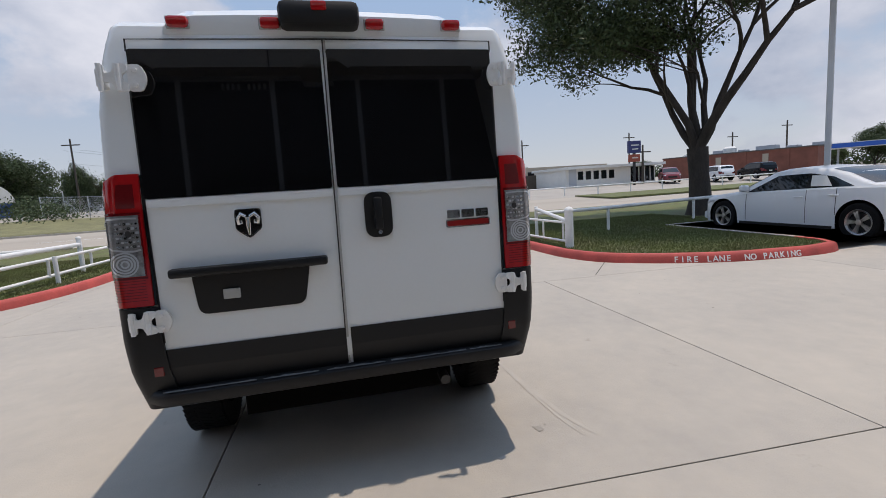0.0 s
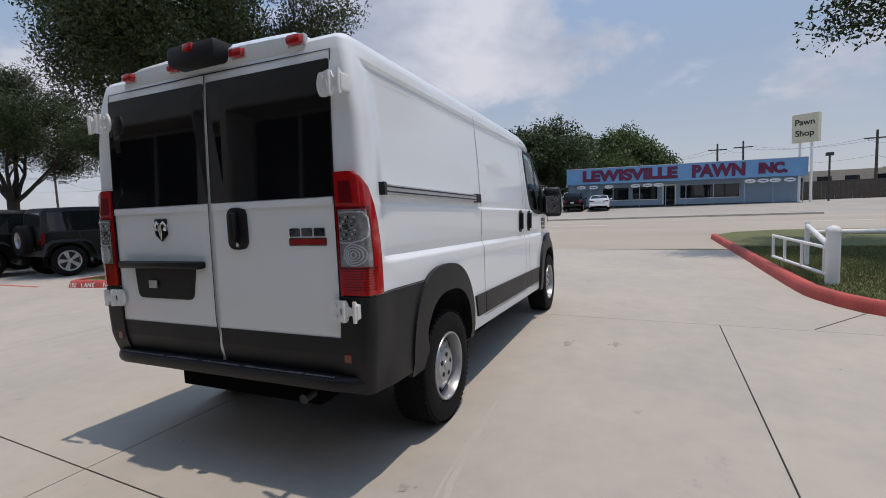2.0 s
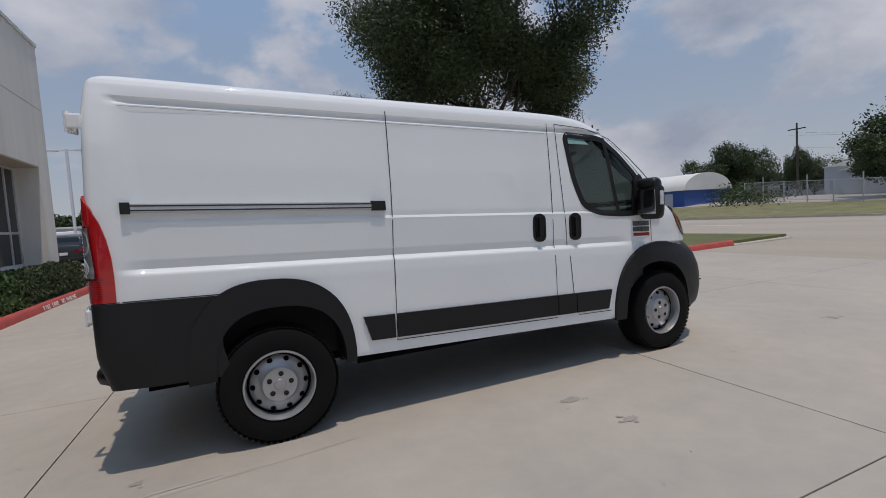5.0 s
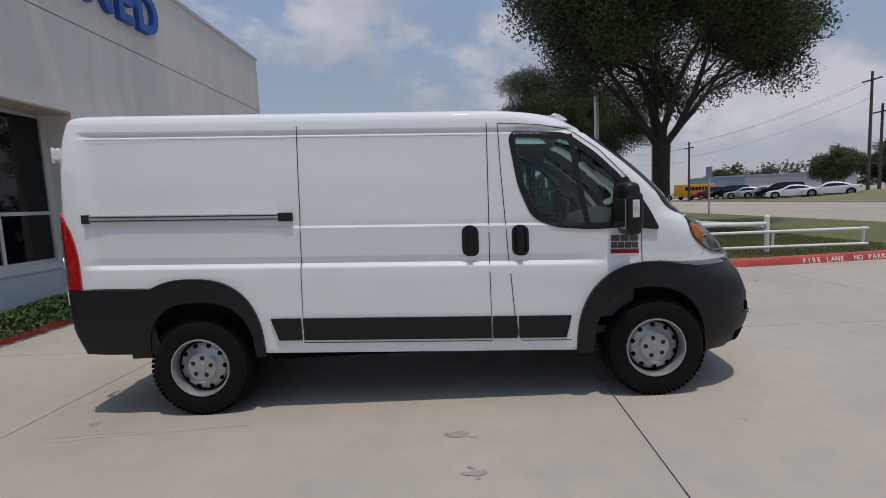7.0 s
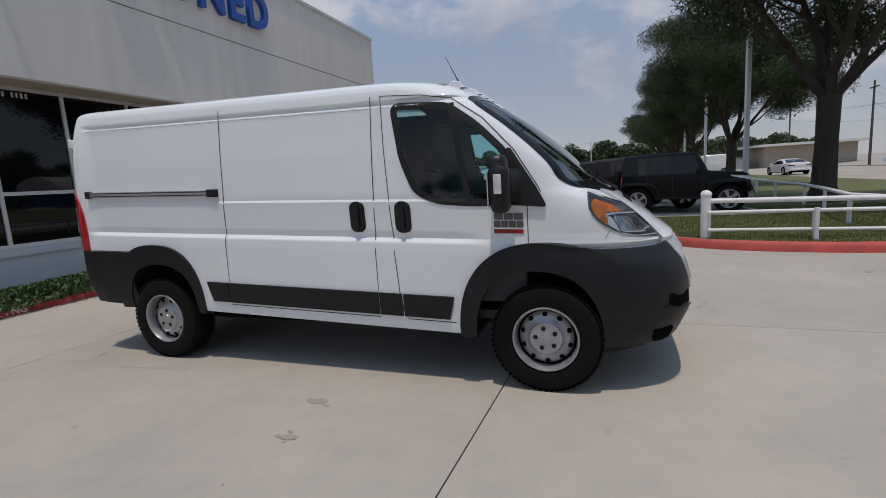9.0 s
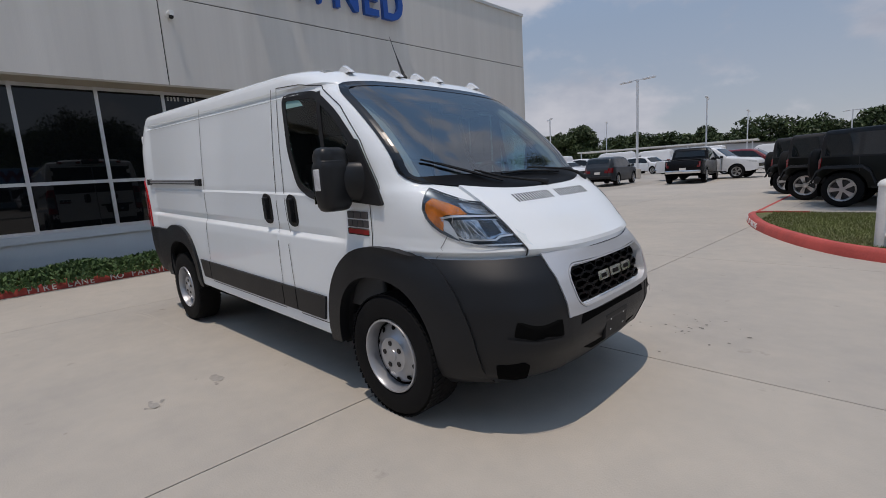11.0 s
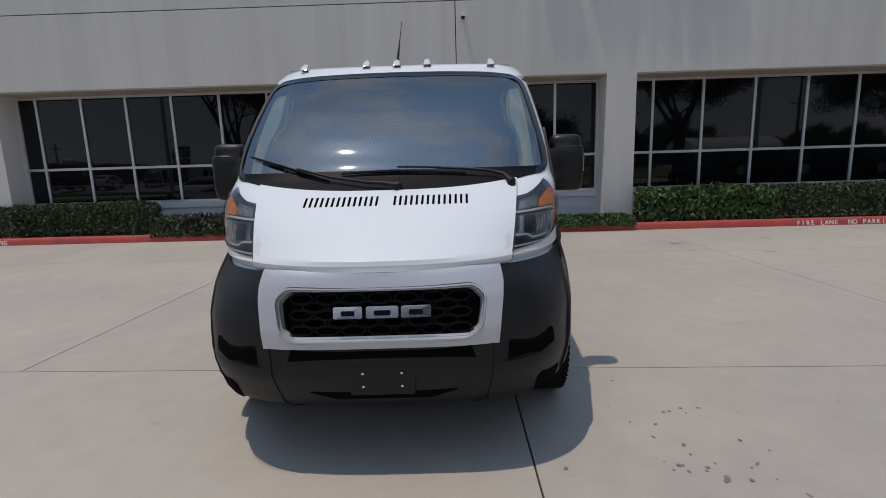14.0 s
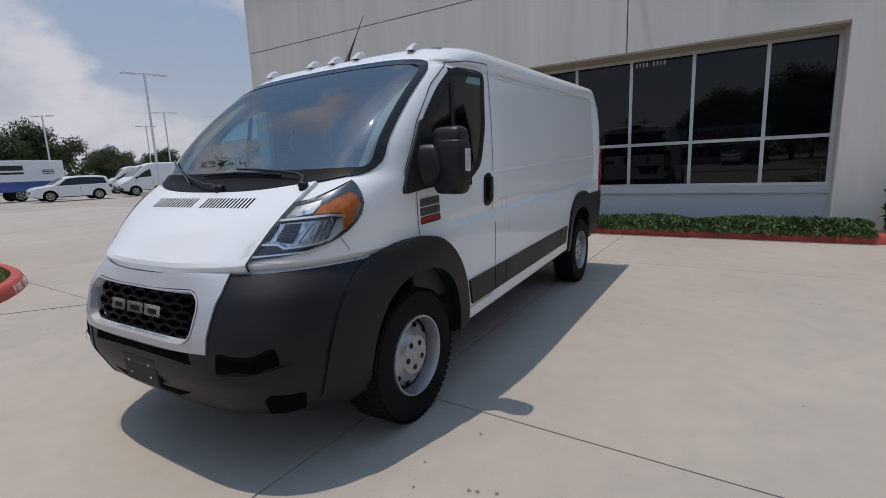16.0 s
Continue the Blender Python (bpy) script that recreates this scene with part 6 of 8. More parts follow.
spots = [(far_a, 61, 6, 1.1, 2.0), (far_a, 64, 1, 1.1, 3.1), (far_b, 49.5, 15.0, 0.72, 0.7), (far_b, 55, 8.5, 1.08, 3.3), (far_b, 74, 43, 0.6, 0.3), (far_a, 70, 47, 0.6, 1.9), (far_b, 82, 38, 0.6, 4.0),
         (far_b, 54.5, 61, 0.62, 2.2), (far_b, 59, 59, 0.66, 0.6), (far_a, 61.5, 102, 0.6, 1.0), (far_b, 72, 102, 0.5, 5.0),
         (far_b, -25.5, -82, 1.0, 0.0), (far_b, -20.5, -83, 0.85, 1.5), (far_b, -37, -88, 0.72, 2.7), (far_b, -57, -105, 0.8, 0.9), (far_b, -66, -104, 0.75, 2.0),
         (far_b, 112, -44, 0.5, 1.2), (far_b, 115, -52, 0.5, 2.2), (far_a, 110, -85, 0.55, 0.5), (far_a, 104, -95, 0.6, 1.5), (far_a, 84, -116, 0.6, 2.5), (far_b, 72, -112, 0.85, 3.5)]
for src, x, y, s, turn in spots:
    c = copy_thing(src, Matrix.Translation((x, y, rise(x, y) - 0.2)) @ Matrix.Rotation(turn, 4, "Z"))
    c.scale = (s, s, s)


def wood_line(name, line, label, tall, count, seed, size=0.42):
    """A far belt of trees, too many to count."""
    r = random.Random(seed)
    centres = []
    for (x0, y0), (x1, y1) in zip(line, line[1:]):
        n = int(math.hypot(x1 - x0, y1 - y0) / 1.7)
        for k in range(n):
            t = k / n
            h = tall * r.uniform(0.62, 1.05)
            for _ in range(12):
                z = h * r.uniform(0.03, 1.0) ** 1.15
                w = 2.6 * math.sqrt(max(0.05, 1 - (z / h) ** 3))
                px, py = x0 + (x1 - x0) * t + r.uniform(-w, w), y0 + (y1 - y0) * t + r.uniform(-w, w)
                centres.append((px, py, z + rise(px, py)))
    me = leaves(seed, centres, count, size, 1.9)
    me.materials.append(M["leaf"])
    tagged(new(name, me), label, "trees", kind="stuff")


wood_line("far_woods", [(-170, 50), (-110, 88)], "belt of dark green woodland beyond the lots", 9.2, 90000, 3, 0.5)
wood_line("far_woods", [(-110, 88), (-60, 104), (-48, 106)], "tall belt of dark green woodland beyond the lots", 9.6, 150000, 23, 0.46)
wood_line("far_woods", [(-48, 106), (-20, 108)], "low belt of dark green woodland beyond the lots", 6.4, 70000, 33, 0.42)
wood_line("far_woods", [(-20, 108), (10, 118), (30, 150), (70, 190)], "belt of dark green woodland beyond the lots", 7.6, 120000, 13, 0.46)
wood_line("roadside_scrub", [(44, 24), (60, 36), (95, 50)], "low green scrub along the far fence", 1.1, 16000, 4, 0.16)
wood_line("far_treeline", [(-120, -110), (-70, -130), (0, -150)], "far line of trees on the horizon", 8, 20000, 6, 0.55)
wood_line("far_treeline", [(0, -150), (60, -150), (120, -130), (140, -60), (145, 20)], "low far line of trees on the horizon", 3.6, 26000, 9, 0.5)
wood_line("far_treeline", [(145, 20), (120, 90), (90, 150)], "far line of trees on the horizon", 8, 20000, 11, 0.55)
copy_thing(far_b, Matrix.Translation((60, 37.5, 1.0))).scale = (0.74, 0.74, 0.80)
copy_thing(far_b, Matrix.Translation((72, 34.6, 0.9)) @ Matrix.Rotation(2.0, 4, "Z")).scale = (0.36, 0.36, 0.72)
make_tree(31, (72, 31.0, 0.9), 7.4, 3.4, 1.8, 0.14, 6, 500, 0.16, 1.0, "leaf_light", "half bare tree behind the shed", 0.0, "far trees")
copy_thing([o for o in bpy.data.objects if o.name.startswith("tree") and o.parent is None][-1], Matrix.Translation((57, 14.8, 0.6))).scale = (1.35, 1.35, 1.4)

# ---- shrubs in the bed ----
def shrubs(name, y0, y1, x0, x1, tall, count, size, material, label, lump=0.5, seed=1, base=0.1):
    r = np.random.RandomState(seed)
    y = r.uniform(y0, y1, count)
    x = r.uniform(x0, x1, count)
    lumps = np.array([noise.noise((float(a) * 1.6, float(b) * 1.2, seed)) for a, b in zip(x, y)])
    cross = 1 - ((x - (x0 + x1) / 2) / ((x1 - x0) / 2)) ** 4
    top = tall * (1 - lump * (0.5 - lumps * 0.5)) * np.clip(cross, 0.25, 1)
    z = base + top * r.uniform(0.0, 1.0, count) ** 0.45
    xy = 0.027 * y
    mid = np.stack([x + xy, y, z], 1)
    a = r.normal(size=(count, 3))
    a[:, 2] = np.abs(a[:, 2]) + 0.4
    a /= np.linalg.norm(a, axis=1, keepdims=True)
    b = np.cross(a, r.normal(size=(count, 3)))
    b /= np.linalg.norm(b, axis=1, keepdims=True)
    s = size * r.uniform(0.5, 1.3, (count, 1))
    quad = np.stack([mid - a * s, mid + b * s * 0.4, mid + a * s, mid - b * s * 0.4], 1).reshape(-1, 3)
    me = bpy.data.meshes.new(name)
    me.vertices.add(count * 4)
    me.vertices.foreach_set("co", quad.ravel())
    me.loops.add(count * 4)
    me.loops.foreach_set("vertex_index", np.arange(count * 4))
    me.polygons.add(count)
    me.polygons.foreach_set("loop_start", np.arange(0, count * 4, 4))
    me.update()
    me.materials.append(M[material])
    return tagged(new(name, me), label, "shrub", kind="stuff")


shrubs("juniper_ground_cover", -2.6, 4.4, -6.55, -5.45, 0.30, 16000, 0.05, "juniper", "low green juniper ground cover spilling over the kerb", 0.6, 2)
shrubs("box_hedge", 4.75, 12.1, -6.42, -5.85, 0.86, 22000, 0.045, "hedge", "clipped green hedge under the windows", 0.18, 3)
shrubs("box_hedge", -10.5, -6.4, -6.42, -5.85, 0.86, 12000, 0.045, "hedge", "clipped green hedge under the windows", 0.2, 4)
shrubs("sprawling_shrub", -6.3, -2.9, -6.45, -5.55, 0.66, 9000, 0.06, "hedge", "loose grey-green shrub with bare twigs", 0.7, 5)
shrubs("bare_twigs", -5.9, -3.0, -6.4, -5.6, 0.60, 900, 0.12, "wood_pole", "bare brown twigs in the shrub", 0.6, 6)
shrubs("tall_grass_shrub", 4.6, 7.6, -6.2, -5.75, 0.96, 4000, 0.08, "juniper", "taller loose green shrub growing through the hedge", 0.4, 7)
for k, (x, y, s) in enumerate(((-7.7, 16.5, 0.5), (-8.4, -15.0, 0.22), (-9.8, -15.6, 0.36), (-9.2, -13.4, 0.30))):
    r = random.Random(40 + k)
    pl = thing("spiky_plant", "grey-green spiky plant in the gravel", "plant", Matrix.Translation((x, y, 0.1)), "spiky plants")
    for _ in range(26):
        a, e = r.uniform(0, math.tau), r.uniform(0.25, 1.3)
        bm = bmesh.new()
        d = Vector((math.cos(a) * math.cos(e), math.sin(a) * math.cos(e), math.sin(e)))
        sd = Vector((-math.sin(a), math.cos(a), 0)) * 0.02
        bm.faces.new([bm.verts.new(q) for q in (-sd, sd, sd * 0.7 + d * s * 0.6, d * s, -sd * 0.7 + d * s * 0.6)])
        part("leaf", bm, "hedge", pl)


def boulder(x, y, s, seed):
    bm = bmesh.new()
    bmesh.ops.create_icosphere(bm, subdivisions=3, radius=1)
    for v in bm.verts:
        n = noise.noise(v.co * 1.3 + Vector((seed, 0, 0)))
        v.co = Vector((v.co.x * s * 1.3, v.co.y * s, max(-0.2, v.co.z) * s * 0.6)) * (1 + 0.35 * n)
    ob = link(bm, "boulder", "rock", smooth=50)
    ob.location = (x, y, 0.1)
    return tagged(ob, "weathered brown landscape boulder on the gravel bed", "rock", "landscape boulders")


for k, (x, y, s) in enumerate(((-7.4, -15.4, 0.26), (-7.85, -15.6, 0.17), (-8.9, -16.0, 0.28), (-9.4, -15.4, 0.2), (-8.3, -14.2, 0.14), (-6.75, 16.9, 0.26), (-7.05, 17.1, 0.2))):
    boulder(x, y, s, k * 7.3)
bm = bmesh.new()
prism(bm, [(-6.15, -14.0), (-6.25, -14.9), (-6.65, -15.55), (-7.45, -16.18), (-8.7, -16.75), (-11.0, -17.6), (-11.4, -10.9), (-6.75, -10.6)], 0.12, z0=0.0)
tagged(link(bm, "gravel_bed_south", "gravel"), "tan gravel bed at the building's corner", "gravel bed", kind="structure")
bm = bmesh.new()
prism(bm, [(-6.0, 16.6), (-7.5, 17.2), (-10.5, 17.0), (-10.5, 12.9), (-6.5, 12.8)], 0.11, z0=0.0)
tagged(link(bm, "gravel_bed_north", "gravel"), "tan gravel bed at the building's corner", "gravel bed", kind="structure")
bin_ = thing("litter_bin", "square tan slatted litter bin by the hedge", "litter bin", Matrix.Translation((-6.15, 12.75, 0.1)))
part("bin_body", boxes((-0.2, 0.2, -0.2, 0.2, 0.0, 0.62)), "bed", bin_)
for s in range(5):
    part("slat", boxes((0.2, 0.215, -0.2 + s * 0.083, -0.135 + s * 0.083, 0.02, 0.60)), "wall_tan", bin_)
part("bin_lid", boxes((-0.22, 0.22, -0.22, 0.22, 0.62, 0.68), bevel=0.01), "wall_tan", bin_)

# ---- white pipe barriers ----
def pipe_post(parent, x, y, h, r, cap=True):
    bm = bmesh.new()
    prof = [(r, 0.0), (r, h - r * 0.6)] + ([(r * 1.12, h - r * 0.6), (r * 1.12, h - r * 0.3), (r * 0.8, h + r * 0.2), (r * 0.3, h + r * 0.42), (0.001, h + r * 0.45)] if cap else [(r, h), (0.001, h)])
    lathe(bm, prof, 16, "z", (x, y, 0.1))
    part("post", bm, "white_paint", parent, smooth=40)


def pipe_bar(parent, a, b, r):
    bm = bmesh.new()
    tube(bm, [a, b], r, 10)
    part("bar", bm, "white_paint", parent, smooth=50)


gate = thing("pipe_barrier", "white painted steel pipe barrier arm beside the driveway", "barrier", group="pipe barriers")
pipe_post(gate, 3.58, -4.54, 0.80, 0.085)
for z in (0.62, 0.24):
    pipe_bar(gate, (3.66, -4.50, z), (5.75, -4.28, z + 0.02), 0.026)
for x, y in ((3.74, -4.49), (4.5, -4.41), (5.2, -4.34), (5.73, -4.28)):
    pipe_bar(gate, (x, y, 0.24), (x, y, 0.62), 0.022)
gate2 = thing("pipe_barrier", "long low white pipe rail round the lawn", "barrier", group="pipe barriers")
for x, y in ((5.6, -4.75), (5.75, -6.8), (6.6, -10.1), (7.2, -14.0), (7.6, -18)):
    pipe_post(gate2, x, y, 0.62 if y < -5 else 0.78, 0.038, False)
pts = ((5.6, -4.75), (5.75, -6.8), (6.6, -10.1), (7.2, -14.0), (7.6, -18))
for (x0, y0), (x1, y1) in zip(pts, pts[1:]):
    pipe_bar(gate2, (x0, y0, 0.70), (x1, y1, 0.70), 0.045)
pipe_bar(gate2, (3.6, -4.5, 0.66), (5.6, -4.75, 0.82), 0.04)
gate3 = thing("pipe_barrier", "white painted steel pipe barrier arm beside the driveway", "barrier", group="pipe barriers")
pipe_post(gate3, 3.78, 5.62, 0.86, 0.085)
pipe_post(gate3, 7.0, 5.62, 0.80, 0.05)
pipe_post(gate3, 5.35, 5.3, 0.55, 0.04, False)
pipe_bar(gate3, (3.78, 5.6, 0.80), (7.0, 5.62, 0.74), 0.045)
for z in (0.60, 0.28):
    pipe_bar(gate3, (3.8, 5.5, z), (8.9, 5.35, z - 0.03), 0.032)
for x in (5.36, 7.0, 8.88):
    pipe_bar(gate3, (x, 5.44, 0.24), (x, 5.42, 0.60), 0.028)
gate4 = thing("pipe_barrier", "long low white pipe rail round the lawn", "barrier", group="pipe barriers")
pts = ((7.0, 5.75), (6.6, 7.4), (7.1, 10.0), (7.45, 12.4), (7.6, 15.5), (7.9, 19), (8.2, 23))
for x, y in pts[1:]:
    pipe_post(gate4, x, y, 0.60, 0.04, False)
for (x0, y0), (x1, y1) in zip(pts, pts[1:]):
    pipe_bar(gate4, (x0, y0, 0.69), (x1, y1, 0.69), 0.045)

# ---- lamp posts ----
def lamp_post(x, y, h, turn=0.0, heads=2, group="car park lamp posts"):
    lp = thing("lamp_post", "tall pale steel car park lamp post", "lamp post", Matrix.Translation((x, y, 0)) @ Matrix.Rotation(turn, 4, "Z"), group)
    bm = bmesh.new()
    lathe(bm, [(0.30, 0.0), (0.30, 0.7), (0.27, 0.72), (0.001, 0.72)], 16, "z")
    part("footing", bm, "kerb_plain", lp, "round concrete footing", smooth=40)
    part("pole", boxes((-0.075, 0.075, -0.075, 0.075, 0.7, h), bevel=0.015), "pole", lp)
    for s in ((-1, 1) if heads == 2 else (1,)):
        part("arm", boxes((-0.03, 0.03, min(0, s * 0.7), max(0, s * 0.7), h - 0.12, h - 0.06)), "pole", lp)
        part("head", boxes((-0.14, 0.14, min(s * 0.5, s * 1.5), max(s * 0.5, s * 1.5), h - 0.16, h - 0.04), bevel=0.02), "pole", lp)
    return lp


lamp_post(6.9, 16.5, 7.6, 0.3)
for x, y, h, a in ((5.95, -14.1, 10.0, 0.6), (-11.2, 36.0, 7.7, 1.35), (-29.2, 70, 7.6, 0.4), (-11.3, 55.5, 7.7, 0.2), (-1.6, 100, 7.3, 1.0), (-30, 54.5, 7.6, 0.7), (-47.5, 72, 7.6, 0.7), (-12.0, 79, 7.6, 0.1), (-16.2, -34.4, 9.0, 1.2), (-24, -74, 10.0, 0.5), (-40, -80, 10.0, 1.0), (-33, -62, 10.0, 0.9), (8.8, 36, 7.6, 0.3), (9.0, 48, 7.6, 0.3)):
    lamp_post(x, y, h, a)

# ---- vehicles ----
def car_wheel(parent, x, y, r, w, sgn, rim, spokes=5, broad=0.045):
    wh = new("wheel")
    wh.parent = parent
    wh.location = (x, y, r)
    if sgn < 0:
        wh.rotation_euler = (0, 0, math.pi)
    bm = bmesh.new()
    lathe(bm, [(r * 0.64, w * 0.45), (r * 0.7, w * 0.5), (r * 0.9, w * 0.5), (r * 0.985, w * 0.4), (r, w * 0.2), (r, -w * 0.2), (r * 0.97, -w * 0.45), (r * 0.6, -w * 0.5)], 28, "y")
    part("tyre", bm, "rubber", wh, smooth=35)
    bm = bmesh.new()
    lathe(bm, [(r * 0.66, w * 0.46), (r * 0.62, w * 0.5), (r * 0.59, w * 0.44), (r * 0.57, w * 0.1), (0.001, w * 0.1)], 28, "y")
    part("rim", bm, "dark_metal", wh, smooth=35)
    bm = bmesh.new()
    lathe(bm, [(r * 0.668, w * 0.465), (r * 0.65, w * 0.51), (r * 0.60, w * 0.485), (r * 0.565, w * 0.40), (r * 0.55, w * 0.25)], 28, "y")
    part("rim_lip", bm, rim, wh, smooth=35)
    bm = bmesh.new()
    for k in range(spokes):
        for d in (-0.13, 0.13):
            a = k * math.tau / spokes
            p0 = Vector((math.cos(a), 0, math.sin(a))) * r * 0.1
            p1 = Vector((math.cos(a + d), 0, math.sin(a + d))) * r * 0.6
            side = Vector((-math.sin(a), 0, math.cos(a))) * r * broad
            q = [p0 - side, p0 + side, p1 + side, p1 - side]
            lo = [bm.verts.new(v + Vector((0, w * 0.3, 0))) for v in q]
            hi = [bm.verts.new(v + Vector((0, w * 0.42, 0))) for v in q]
            bm.faces.new(hi)
            for i in range(4):
                bm.faces.new((lo[i], lo[(i + 1) % 4], hi[(i + 1) % 4], hi[i]))
    lathe(bm, [(r * 0.15, w * 0.3), (r * 0.15, w * 0.44), (0.001, w * 0.45)], 14, "y")
    part("spokes", bm, rim, wh)


CARS = {
    "sedan": dict(top=((-2.44, 0.80), (-2.43, 0.98), (-2.39, 1.09), (-2.32, 1.125), (-2.0, 1.10), (-1.75, 1.10), (-1.2, 1.33), (-0.75, 1.44), (-0.25, 1.485), (0.1, 1.465), (0.35, 1.41), (1.12, 0.985), (1.3, 0.96), (1.9, 0.88), (2.12, 0.81), (2.24, 0.75), (2.32, 0.62)),
                  belt=((-2.44, 0.80), (-2.25, 1.04), (-1.3, 1.04), (0.0, 0.97), (1.0, 0.92), (2.08, 0.76), (2.32, 0.60)), low=((-2.44, 0.5), (-2.3, 0.30), (-1.9, 0.22), (1.9, 0.20), (2.2, 0.22), (2.32, 0.35)),
                  half=0.95, tumb=0.27, r=0.36, axles=(-1.53, 1.53), ends=(1.7, 0.66), wins=((-1.42, -0.62, -0.98, -0.54), (-0.50, 0.86, -0.46, 0.22)), screen=(0.38, 1.06), back=(-1.72, -0.82), seams=(-0.53, 0.88, -1.12)),
    "suv": dict(top=((-2.36, 0.85), (-2.34, 1.1), (-2.27, 1.2), (-2.08, 1.58), (-2.0, 1.66), (-1.6, 1.72), (-0.4, 1.745), (0.2, 1.71), (0.5, 1.62), (1.25, 1.13), (1.4, 1.10), (2.0, 1.02), (2.22, 0.95), (2.33, 0.80), (2.36, 0.66)),
                belt=((-2.36, 0.84), (-2.2, 1.12), (-1.0, 1.09), (1.2, 1.04), (2.1, 0.92), (2.36, 0.64)), low=((-2.36, 0.5), (-2.2, 0.36), (-1.8, 0.28), (1.8, 0.26), (2.2, 0.32), (2.36, 0.45)),
                half=0.95, tumb=0.22, r=0.37, axles=(-1.4, 1.42), ends=(1.6, 0.72), wins=((-1.98, -1.28, -1.86, -1.2), (-1.18, -0.36, -1.12, -0.34), (-0.26, 0.92, -0.24, 0.36)), screen=(0.52, 1.20), back=(-2.22, -2.07), seams=(-0.31, 0.98, -1.24)),
    "pickup": dict(top=((-2.93, 0.90), (-2.92, 1.18), (-2.88, 1.24), (-1.06, 1.27), (-1.02, 1.30), (-0.90, 1.78), (-0.78, 1.89), (-0.1, 1.93), (0.5, 1.89), (0.72, 1.80), (1.4, 1.27), (1.55, 1.24), (2.5, 1.17), (2.78, 1.08), (2.88, 0.95), (2.92, 0.75)),
                   belt=((-2.93, 0.88), (-2.85, 1.2), (-1.0, 1.2), (1.3, 1.16), (2.6, 1.06), (2.92, 0.72)), low=((-2.93, 0.62), (-2.8, 0.52), (-1.0, 0.42), (1.0, 0.40), (2.6, 0.42), (2.92, 0.5)),
                   half=1.0, tumb=0.15, r=0.41, axles=(-1.78, 1.92), ends=(2.1, 0.80), wins=((-0.80, -0.02, -0.70, -0.02), (0.08, 1.05, 0.08, 0.56)), screen=(0.74, 1.34), back=(-1.0, -0.88), seams=(0.02, 1.12, -0.86)),
    "jeep": dict(top=((-2.07, 0.9), (-2.05, 1.2), (-1.98, 1.74), (-1.92, 1.84), (-0.8, 1.87), (0.4, 1.85), (0.52, 1.80), (0.84, 1.27), (0.92, 1.24), (1.9, 1.17), (2.06, 1.12), (2.12, 0.98), (2.13, 0.8)),
                 belt=((-2.07, 0.88), (-2.0, 1.2), (0.9, 1.18), (2.0, 1.08), (2.13, 0.78)), low=((-2.07, 0.58), (-1.9, 0.52), (-0.9, 0.46), (0.9, 0.46), (1.9, 0.56), (2.13, 0.62)),
                 half=0.80, tumb=0.10, r=0.42, axles=(-1.45, 1.48), ends=(1.0, 0.80), wins=((-1.90, -1.15, -1.86, -1.13), (-1.05, -0.32, -1.03, -0.30), (-0.22, 0.62, -0.2, 0.40)), screen=(0.55, 0.80), back=(-2.02, -1.97), seams=(-0.27, 0.68, -1.1)),
    "van": dict(top=((-3.0, 1.0), (-2.98, 2.2), (-2.9, 2.45), (-2.7, 2.52), (0.3, 2.5), (0.75, 2.42), (0.95, 2.30), (1.85, 1.45), (2.0, 1.36), (2.4, 1.14), (2.58, 0.98), (2.66, 0.75)),
                belt=((-3.0, 0.98), (-2.9, 1.35), (1.0, 1.32), (1.9, 1.22), (2.4, 1.0), (2.66, 0.7)), low=((-3.0, 0.48), (-2.8, 0.42), (2.3, 0.38), (2.66, 0.45)),
                half=1.0, tumb=0.12, r=0.37, axles=(-1.9, 1.75), ends=(1.5, 0.72), wins=((0.55, 1.62, 0.58, 1.02),), screen=(0.98, 1.82), back=(-2.995, -2.985), seams=(0.48, 1.7, -0.9)),
}

sd = CARS["sedan"]
for key in ("top", "belt"):
    sd[key] = tuple((x, z * 0.955) for x, z in sd[key])
jp = CARS["jeep"]
for key in ("top", "belt", "low"):
    jp[key] = tuple((x * 0.85, z) for x, z in jp[key])
jp["wins"] = tuple(tuple(x * 0.85 for x in row) for row in jp["wins"])
for key in ("screen", "back", "axles", "seams"):
    jp[key] = tuple(x * 0.85 for x in jp[key])
jp["ends"] = (0.85, 0.80)


